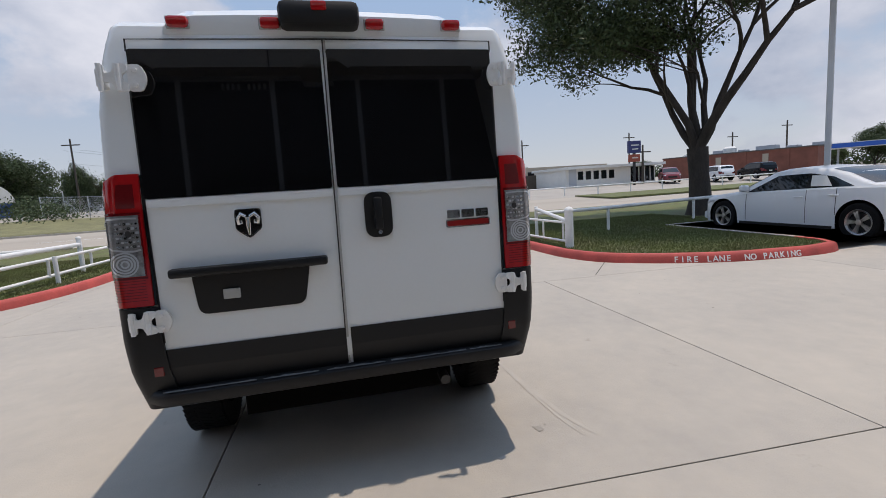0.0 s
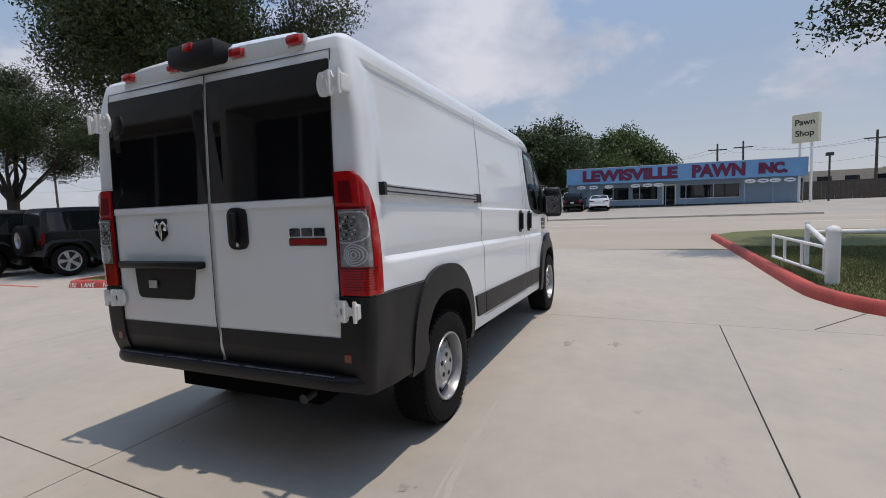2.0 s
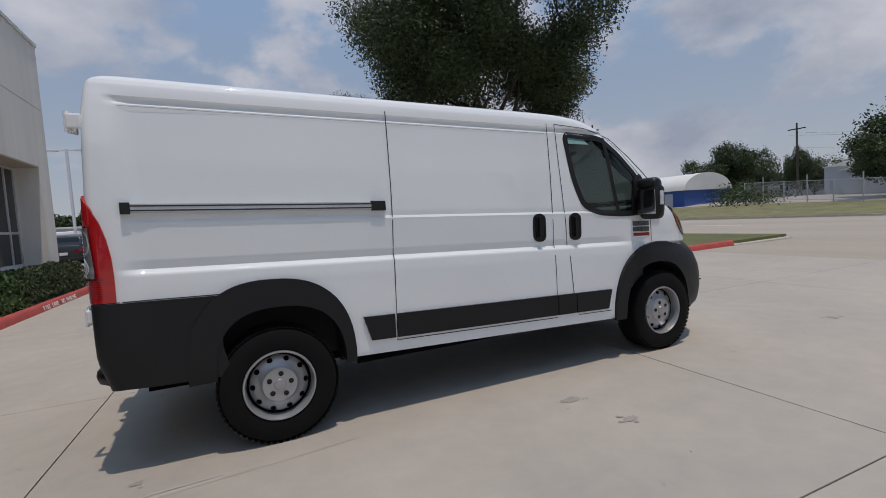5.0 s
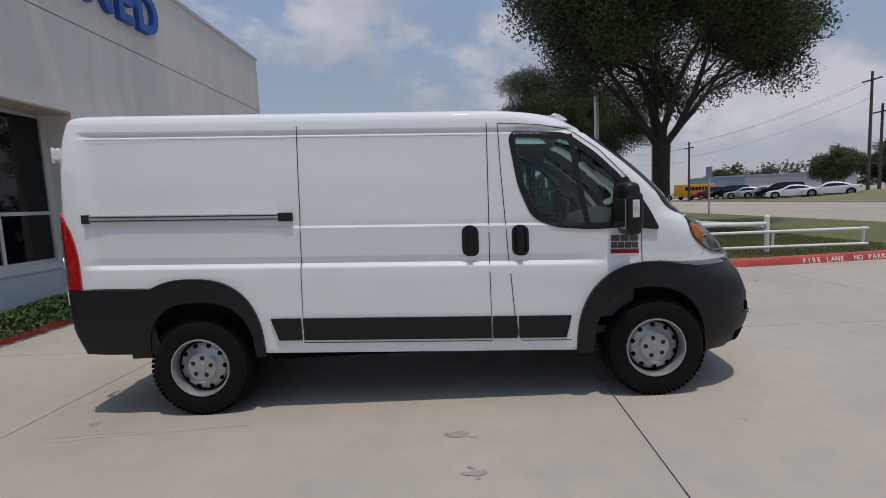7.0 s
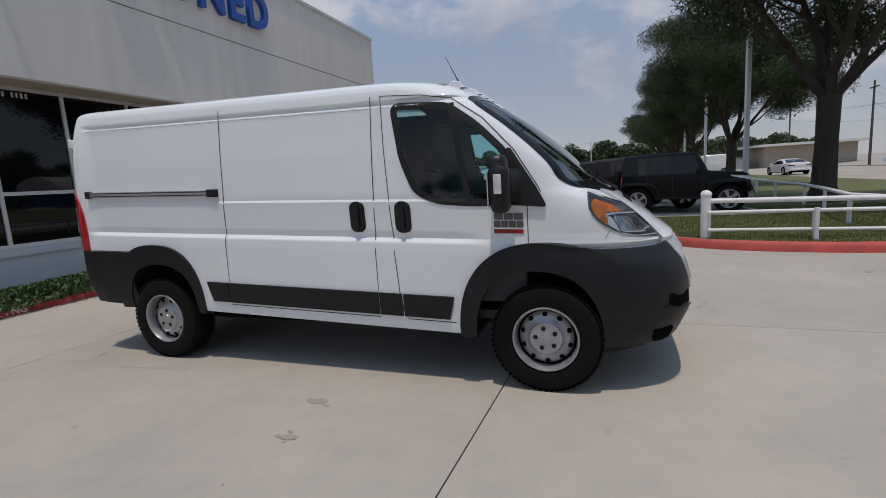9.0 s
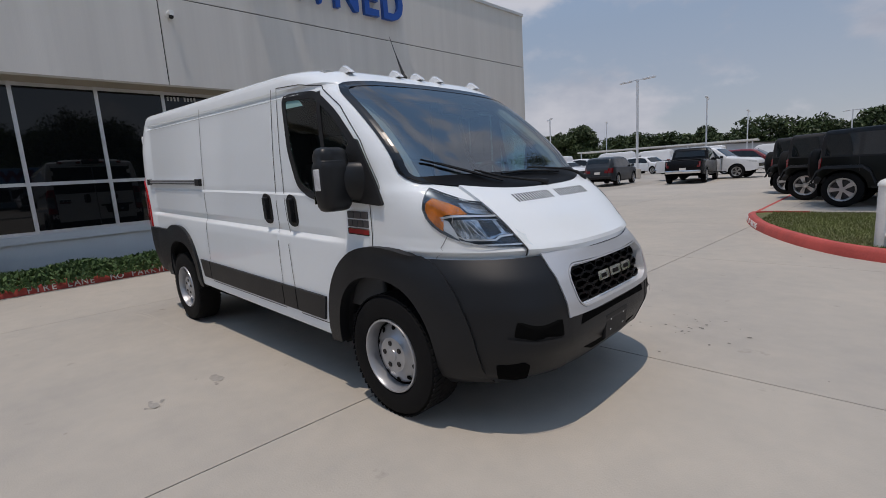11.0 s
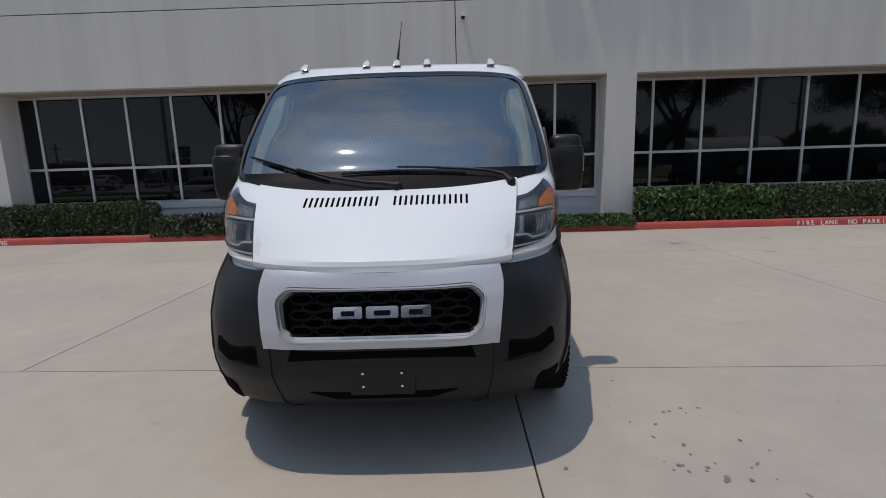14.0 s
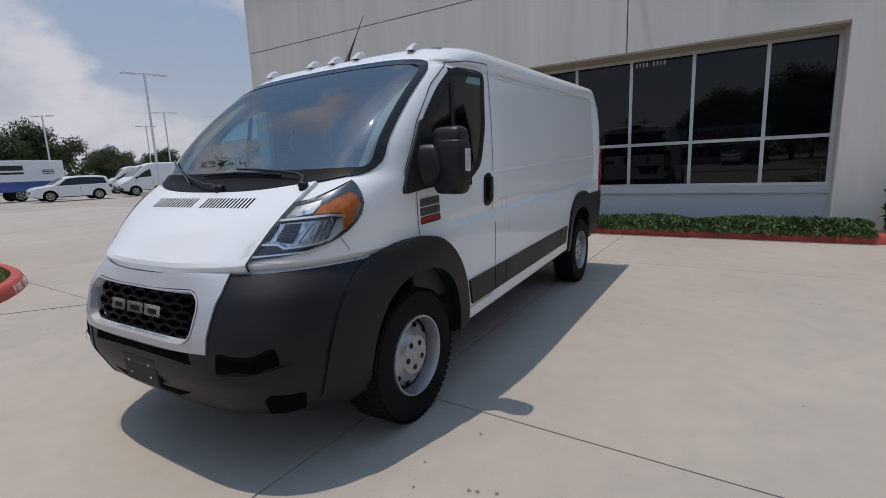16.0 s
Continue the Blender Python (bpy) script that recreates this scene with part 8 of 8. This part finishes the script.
part("door", boxes((-0.03, 0.02, 4.2, 5.2, 0, 2.2)), "wall_grey", ws_)
bs = thing("pole_sign", "tall blue and red sign on a pole", "sign", heading(44, -34.6, 0, 0.4))
part("pole", boxes((-0.12, 0.12, -0.12, 0.12, -0.3, 3.8)), "far_dark", bs)
part("sign_box", boxes((-0.2, 0.2, -0.78, 0.78, 3.65, 5.05), bevel=0.03), "navy_sign", bs)
part("lower_sign", boxes((-0.2, 0.2, -0.68, 0.68, 2.65, 3.5), bevel=0.03), "rust_sign", bs)
for z, w in ((4.55, 0.5), (4.1, 0.4), (3.1, 0.4)):
    part("sign_bar", boxes((-0.215, -0.205, -w, w, z - 0.06, z + 0.06)), "wall_white", bs)
brick = thing("brick_hall", "long low red brick hall", "building", heading(64.2, -54.4, -156.8, 0.45))
part("wall", boxes((0, 21, 0, 5.5, -0.5, 3.35)), "brick_far", brick)
part("coping", boxes((-0.1, 21.1, -0.1, 5.6, 3.35, 3.5)), "roof_dark", brick)
for x in (5.5, 12.2, 17.5):
    part("pilaster", boxes((x, x + 0.35, -0.08, 0.0, -0.5, 3.35)), "brick_far", brick)
for x in (8.3, 14.6):
    part("louvre", boxes((x, x + 0.75, -0.05, 0.02, 1.7, 2.9)), "wall_tan", brick, "tan wall louvre")
for x, w, h in ((2.0, 1.2, 0.5), (6.5, 2.2, 0.9), (10.2, 1.0, 0.6), (12.6, 2.6, 1.1), (16.5, 1.4, 0.6), (19.5, 1.8, 0.8)):
    part("roof_unit", boxes((x, x + w, 3.0, 4.6, 3.5, 3.5 + h * 0.6), bevel=0.03), "wall_grey", brick)
bm = bmesh.new()
lathe(bm, [(0.9, 3.5), (0.9, 4.2), (0.6, 4.45), (0.001, 4.5)], 16, "z", (9.4, 2.2, 0))
part("roof_vent", bm, "wall_white", brick, smooth=40)
station = thing("filling_station", "blue and white filling station canopy", "building", heading(70, -104, -143, 0.4))
part("canopy", boxes((-5, 7, 0, 8, 3.9, 5.0)), "wall_white", station)
part("fascia", boxes((-5.02, 7.02, -0.04, 0.0, 4.0, 4.9)), "sign_blue", station, "bright blue fascia")
for x in (-3, 5):
    part("column", boxes((x, x + 0.4, 3.6, 4.0, -0.5, 3.9)), "wall_grey", station)
rail = thing("pipe_barrier", "thin white pipe rail along the lot across the street", "barrier", group="pipe barriers")
for k in range(13):
    pipe_post(rail, 31.8, -16.0 - k * 3.2, 0.75, 0.05, False)
    if k:
        pipe_bar(rail, (31.8, -12.8 - k * 3.2, 0.82), (31.8, -16.0 - k * 3.2, 0.82), 0.05)
fen = thing("board_fence", "weathered grey board fence between the shops", "fence", heading(55, -15, 0, 0.45))
for k in range(34):
    part("board", boxes((0, 0.05, -k * 0.36 - 0.34, -k * 0.36, -0.3, 1.9)), "wood_pole", fen)
tan_b = thing("tan_building", "long tan building with a flat roof", "building", heading(96, -34, 0, 0.5))
part("wall", boxes((0, 12, -30, 26, -0.5, 4.2)), "wall_tan", tan_b)
for k in range(14):
    part("window", boxes((-0.03, 0.02, -27 + k * 3.8, -25 + k * 3.8, 2.0, 3.2)), "carglass", tan_b)
shed = thing("metal_shed", "white metal shed with a low gable roof", "shed", heading(60.5, 21.8, 18, rise(60.5, 24)))
for x0, x1, y0, y1, h in ((0, 9, -4, 4, 3.0), (-4, 0, -3.5, 2.0, 2.4)):
    part("wall", boxes((x0, x1, y0, y1, -0.5, h)), "wall_grey", shed)
    bm = bmesh.new()
    ring_loft(bm, [[(x, y0 - 0.2, h), (x, (y0 + y1) / 2, h + 1.0), (x, y1 + 0.2, h)] for x in (x0 - 0.2, x1 + 0.2)], True, True)
    part("roof", bm, "wall_white", shed)
work = thing("arched_workshop", "blue workshop with a white arched metal roof", "building", heading(46, 33.0, 0, rise(46, 37)))
part("wall", boxes((0, 8, 0, 11.5, -0.8, 1.9)), "car_blue", work, "blue painted wall")
bm = bmesh.new()
ring_loft(bm, [[(4 - 4.2 * math.cos(math.pi * k / 14), y, 1.9 + 2.0 * math.sin(math.pi * k / 14)) for k in range(15)] for y in (-0.2, 11.7)], True, True)
part("roof", bm, "wall_white", work, "white arched roof", smooth=40)
for y in (1.5, 6.2):
    part("bay_door", boxes((-0.05, 0.02, y, y + 3.0, -0.3, 1.6)), "wall_grey", work)
house2 = thing("bungalow", "low grey bungalow with a pale roof", "house", heading(84, 44, 20, rise(84, 44) + 0.3))
part("wall", boxes((0, 8, -6, 6, -0.5, 3.0)), "wall_grey", house2)
part("roof", boxes((-0.6, 8.6, -6.6, 6.6, 3.0, 3.4)), "roof_metal", house2)
for y in (-4, -1, 2, 4.5):
    part("window", boxes((-0.04, 0.02, y, y + 1.1, 1.2, 2.2)), "carglass", house2)
verge = bmesh.new()
ring_loft(verge, [[(x, y, rise(x, y) + 0.05 * (x > 34.1) - 0.04 * (y < 9.5)) for y in [9 + 3 * k for k in range(18)]] for x in (34, 34.4, 36, 38, 40, 42, 44)], False)
tagged(link(verge, "verge_north", "drygrass"), "rough dry grass verge across the street", "verge", kind="structure")
verge = bmesh.new()
prism(verge, [(23.5, -18.5), (31.4, -20), (31.4, -70), (25.5, -70)], 0.10, z0=0.02)
tagged(link(verge, "verge_south", "lawn"), "narrow green verge across the street", "verge", kind="structure")
cf = thing("chain_link_fence", "chain-link fence on steel posts", "fence", heading(40.5, 8, 0, 0.3))
for k in range(9):
    g0, g1 = (rise(40.5 + 0.9 * j, 8 + 2.4 * j) - 0.3 for j in (k, k + 1))
    bm = bmesh.new()
    tube(bm, [(k * 0.9, k * 2.4, g0 - 0.2), (k * 0.9, k * 2.4, g0 + (2.4 if k % 2 else 1.9))], 0.05, 6)
    part("post", bm, "galv", cf)
    if k < 8:
        bm = bmesh.new()
        for z in (0.2, 1.85):
            tube(bm, [(k * 0.9, k * 2.4, g0 + z), (k * 0.9 + 0.9, k * 2.4 + 2.4, g1 + z)], 0.02, 5)
        for j in range(24):
            f0 = j / 24
            for d in (-0.25, 0.25):
                f1 = min(1, max(0, f0 + d))
                tube(bm, [(k * 0.9 + 0.9 * f0, k * 2.4 + 2.4 * f0, g0 + (g1 - g0) * f0 + 0.2), (k * 0.9 + 0.9 * f1, k * 2.4 + 2.4 * f1, g0 + (g1 - g0) * f1 + 1.85)], 0.005, 3)
        part("mesh_panel", bm, "galv", cf)
# north-east: long shed across the street, grey hall behind the lot, warehouse to the south
ne = thing("long_shed", "long pale blue-grey metal shed", "building", heading(45.6, 76, 0, 0.3))
part("wall", boxes((5.2, 24, 0, 8, -0.5, 3.0)), "wall_grey", ne)
# same wall, its shading painted as a darker blue
part("wall", boxes((0, 5.2, 0.003, 8, -0.5, 3.0)), "pawn_wall", ne, "end of the wall in a darker blue for shading")
part("roof", boxes((-0.2, 24.2, -0.3, 8.4, 3.0, 3.2)), "pawn_wall", ne)
low = thing("low_school", "low tan building with a wide flat roof", "building", heading(34, 96, 5, 0.3))
part("wall", boxes((-6, 8, 0, 8, -0.5, 3.4)), "wall_tan", low)
part("roof", boxes((-7.5, 9, -1.5, 9, 3.4, 3.8)), "wall_white", low)
gh = thing("grey_hall", "long low grey metal hall behind the lot", "building", heading(0, 97, 0, 0))
SIDE = [(-38, -0.2), (26, -0.2), (26, 2.1), (-10.1, 2.85), (-26.3, 3.75), (-38, 2.25)]
bm = bmesh.new()
ring_loft(bm, [[(x, y, z) for x, z in SIDE] for y in (0, 5)], True, True)
part("wall", bm, "wall_grey", gh)
bm = bmesh.new()
ring_loft(bm, [[(x, y, z + d) for d, line in ((0.004, SIDE[2:]), (0.18, SIDE[:1:-1])) for x, z in line] for y in (-0.4, 5.4)], True, True)
part("roof", bm, "roof_dark", gh, "dark roof edge")
can = thing("shade_canopy", "white steel shade canopy over parked cars", "canopy", heading(-30, 62, 8, 0))
part("roof", boxes((0, 22, 0, 5, 2.9, 3.1)), "wall_white", can)
for x in (0.4, 7.4, 14.4, 21.4):
    part("post", boxes((x, x + 0.15, 0.2, 0.35, 0, 2.9)), "pole", can)
wh = thing("warehouse", "large pale grey metal warehouse", "building", heading(-62, -81, 0, 0))
part("wall", boxes((0, 10, 0, 46, -0.2, 7.2)), "wall_grey", wh)
part("roof_edge", boxes((-0.2, 10.2, -0.2, 46.2, 7.2, 7.6)), "roof_metal", wh)
bm = bmesh.new()
prism(bm, [(0, 0), (1.6, 0), (0, 2.0)], 3.2, Matrix.Translation((10, 14.4, 5.3)) @ Matrix.Rotation(radians(90), 4, "X") @ Matrix.Rotation(0, 4, "Z"))
part("hood_vent", bm, "dark_metal", wh, "dark metal wall hood")
for y in (14, 31, 36):
    part("door", boxes((9.98, 10.04, y, y + 2.6, 0, 3.0)), "far_dark", wh)
# utility poles and wires
lines = []
up_ = [(33.2, 60, 7.9), (33, 100, 11), (33.5, 72, 10.5), (70, -10.7, 7.8), (70, -13.7, 7.9), (60, -24.2, 7.0), (66, -30, 7.6), (44, 45, 12), (47, 47, 9), (70, 34, 10), (82, 6, 8), (84, 0, 8), (70, -52, 8.5), (46, -37.2, 4.6), (66, -70, 7.5), (60, -75, 8.5)]
for x, y, h in up_:
    p_ = thing("utility_pole", "dark wooden utility pole with a crossarm", "utility pole", heading(x, y, 0, rise(x, y)), "utility poles")
    bm = bmesh.new()
    tube(bm, [(0, 0, -0.3), (0, 0, h)], [0.17, 0.11], 8)
    part("pole", bm, "wood_pole", p_)
    part("crossarm", boxes((-0.06, 0.06, -1.1, 1.1, h - 0.9, h - 0.76)), "wood_pole", p_)
for a, b in ((0, 1), (2, 0), (3, 4), (4, 5), (5, 6), (7, 0), (10, 9), (3, 11)):
    for off, dz in ((-1.0, -0.8), (1.0, -0.8), (0.0, -2.6)):
        (x0, y0, h0), (x1, y1, h1) = up_[a], up_[b]
        bm = bmesh.new()
        pts = []
        for k in range(13):
            t = k / 12
            pts.append((x0 + (x1 - x0) * t, y0 + (y1 - y0) * t + off, rise(x0, y0) + h0 + (h1 - h0) * t + dz - 1.1 * 4 * t * (1 - t) * 0.6))
        tube(bm, pts, 0.012, 4)
        tagged(link(bm, "overhead_wire", "far_dark"), "thin black overhead wire between poles", "wire", "overhead wires")
fs = thing("pole_sign", "small blue sign on a post across the street", "sign", heading(32.8, 100, 0, 0.0))
part("post", boxes((-0.08, 0.08, -0.08, 0.08, 0, 2.9)), "galv", fs)
part("sign_face", boxes((-1.1, 1.1, -0.1, 0.1, 2.8, 3.85)), "navy_sign", fs, "blue sign face")
part("sign_bar", boxes((-0.8, 0.8, -0.112, -0.102, 3.3, 3.45)), "wall_white", fs)
dl = thing("street_lamp", "dark slim street lamp beside the shop", "street lamp", heading(46.5, -16.45, 0, 0.45))
part("pole", boxes((-0.06, 0.06, -0.06, 0.06, -0.3, 3.95)), "dark_metal", dl)
part("head", boxes((-0.22, 0.22, -0.26, 0.26, 3.9, 4.2), bevel=0.06), "dark_metal", dl)
sp_ = thing("sign_post", "thin steel street sign post on the lawn", "sign", Matrix.Translation((14.3, 21.0, 0.1)))
part("post", boxes((-0.03, 0.03, -0.03, 0.03, 0, 2.6)), "galv", sp_)
part("plate", boxes((-0.02, 0.0, -0.3, 0.3, 2.0, 2.6)), "wall_grey", sp_)


# ---- grass blades on the lawn edges nearest the drive ----
def grass_field(name, outline, x0, x1, y0, y1, count, seed):
    r = np.random.RandomState(seed)
    px, py = r.uniform(x0, x1, count * 2), r.uniform(y0, y1, count * 2)
    ok = np.array([inside(outline, float(a), float(b)) for a, b in zip(px, py)])
    px, py = px[ok][:count], py[ok][:count]
    n = len(px)
    patchy = np.array([noise.noise((float(a) * 0.9, float(b) * 0.9, seed)) for a, b in zip(px, py)])
    h = r.uniform(0.025, 0.055, n) * (1 + 0.35 * patchy)
    ang = r.uniform(0, math.tau, n)
    lean = r.normal(0, 0.018, (n, 2))
    w = 0.006
    base = np.stack([px, py, np.full(n, 0.118)], 1)
    d = np.stack([np.cos(ang) * w, np.sin(ang) * w, np.zeros(n)], 1)
    tip = base + np.stack([lean[:, 0], lean[:, 1], h], 1)
    tri = np.stack([base - d, base + d, tip], 1).reshape(-1, 3)
    me = bpy.data.meshes.new(name)
    me.vertices.add(n * 3)
    me.vertices.foreach_set("co", tri.ravel())
    me.loops.add(n * 3)
    me.loops.foreach_set("vertex_index", np.arange(n * 3))
    me.polygons.add(n)
    me.polygons.foreach_set("loop_start", np.arange(0, n * 3, 3))
    me.update()
    me.materials.append(M["grass"])
    tagged(new(name, me), "short mown green grass blades", "grass", kind="stuff")


grass_field("grass", LAWN_S, 1.0, 9.0, -10.5, -4.0, 70000, 5)
grass_field("grass", LAWN_N, 2.0, 10.0, 4.6, 12.0, 70000, 6)

# ---- pavement slabs with open joints, the nearest stretch piece by piece ----
pavement = tagged(new("pavement"), "broom-finished pale concrete pavement slabs with dark joints", "pavement", kind="structure")
GAP = 0.0045
LONG = [-7.55, -3.03, 1.457, 5.95, 9.7]
ACROSS = [-27.5, -23.4, -19.3, -15.2, -11.2, -7.1, -2.885, 0.757, 4.6, 8.5, 12.4, 16.3, 20.2, 24.1, 28.0, 31.9, 35.8, 39.7]
kinds = {}


def skew(x, y):
    """The joints cross a little off square."""
    return (x + 0.047 * y, y - 0.018 * x)


for x0, x1 in zip(LONG, LONG[1:]):
    cuts = [y for y in ACROSS if x0 < 1 or y != -2.885]
    for y0, y1 in zip(cuts, cuts[1:]):
        wide, deep = round(x1 - x0, 3), round(y1 - y0, 3)
        if (wide, deep) not in kinds:
            bm = bmesh.new()
            box(bm, -wide / 2 + GAP, wide / 2 - GAP, -deep / 2 + GAP, deep / 2 - GAP, -0.12, 0.0, bevel=0.003)
            for v in bm.verts:
                v.co.x, v.co.y = skew(v.co.x, v.co.y)
            ob = part("slab", bm, "concrete", pavement)
            kinds[wide, deep] = ob.data
        else:
            ob = new("slab", kinds[wide, deep])
            ob.parent = pavement
        ob.location = (*skew((x0 + x1) / 2, (y0 + y1) / 2), 0)
bm = bmesh.new()
prism(bm, [skew(x, y) for x, y in ((LONG[0] + 0.05, ACROSS[0] + 0.05), (LONG[-1] - 0.05, ACROSS[0] + 0.05), (LONG[-1] - 0.05, ACROSS[-1] - 0.05), (LONG[0] + 0.05, ACROSS[-1] - 0.05))], 0.125, z0=-0.14)
part("joint_filler", bm, "joint", pavement)
# a sawn joint that runs off to the kerb, tar stains and chips
part("sawn_joint", boxes((-0.575, 0.575, -0.006, 0.006, -0.004, 0.0025)), "joint", pavement).matrix_local = Matrix.Translation((1.80, -4.13, 0)) @ Matrix.Rotation(radians(-38.5), 4, "Z")

# stains, chips and scrapes lying on the slabs
rng = random.Random(77)


def blot(name, x, y, r, material, stretch=1.0, turn=0.0):
    """A thin uneven patch on the pavement."""
    bm = bmesh.new()
    k0 = rng.uniform(0, 9)
    n, lie = 14, rng.uniform(0.0015, 0.0045)
    ring = []
    for k in range(n):
        a = math.tau * k / n
        q = r * (1 + 0.45 * noise.noise((math.cos(a) * 1.3 + k0, math.sin(a) * 1.3, k0)))
        u, v_ = q * math.cos(a) * stretch, q * math.sin(a)
        ring.append((x + u * math.cos(turn) - v_ * math.sin(turn), y + u * math.sin(turn) + v_ * math.cos(turn), lie))
    bm.faces.new([bm.verts.new(p) for p in ring])
    return part(name, bm, material, pavement)


for k in range(34):
    blot("spot", rng.gauss(2.6, 0.3), rng.gauss(1.55, 0.17), rng.uniform(0.004, 0.012), "stain", rng.uniform(1, 2.0), rng.uniform(0, 3))
for k in range(60):
    blot("spot", rng.uniform(-6, 8), rng.uniform(-6, 6), rng.uniform(0.003, 0.010), "stain", rng.uniform(1, 2.2), rng.uniform(0, 3))
for x, y, r, s, t in ((-2.53, -1.05, 0.03, 1.6, 0.3), (0.20, -1.45, 0.06, 1.9, 0.2), (4.05, -1.23, 0.05, 1.8, 1.4), (0.30, -1.9, 0.04, 2.5, 0.2), (4.9, -4.9, 0.06, 1.8, 0.0), (5.2, 3.2, 0.06, 2.4, 1.2), (-3.6, 4.4, 0.07, 2.0, 1.5), (-3.9, 6.2, 0.08, 1.8, 1.3), (-2.6, 5.4, 0.05, 2.0, 1.6)):
    blot("stain", x, y, r * 0.7, "stain_soft", s, t)
    for k in range(7):
        blot("stain", x + rng.gauss(0, r * 1.6), y + rng.gauss(0, r * 1.2), r * rng.uniform(0.1, 0.35), "stain_soft", rng.uniform(1, 2), t)
# a pale scrape left by a wheel
for shift, half in ((0.0, 0.018), (0.07, 0.010)):
    bm = bmesh.new()
    way = [(-1.31, -1.18), (-1.7, -1.205), (-2.07, -1.23), (-2.41, -1.26), (-2.55, -1.29), (-2.7, -1.33)]
    rows = [[(x, y + shift * (k / 5) + half * s * (1 if k not in (0, 5) else 0.2) + 0.006 * noise.noise((x * 3, shift, s)), 0.0018 + shift * 0.01) for s in (-1, 1)] for k, (x, y) in enumerate(way)]
    ring_loft(bm, rows, False, False)
    part("scrape", bm, "scrape", pavement, "pale scuffed streak")
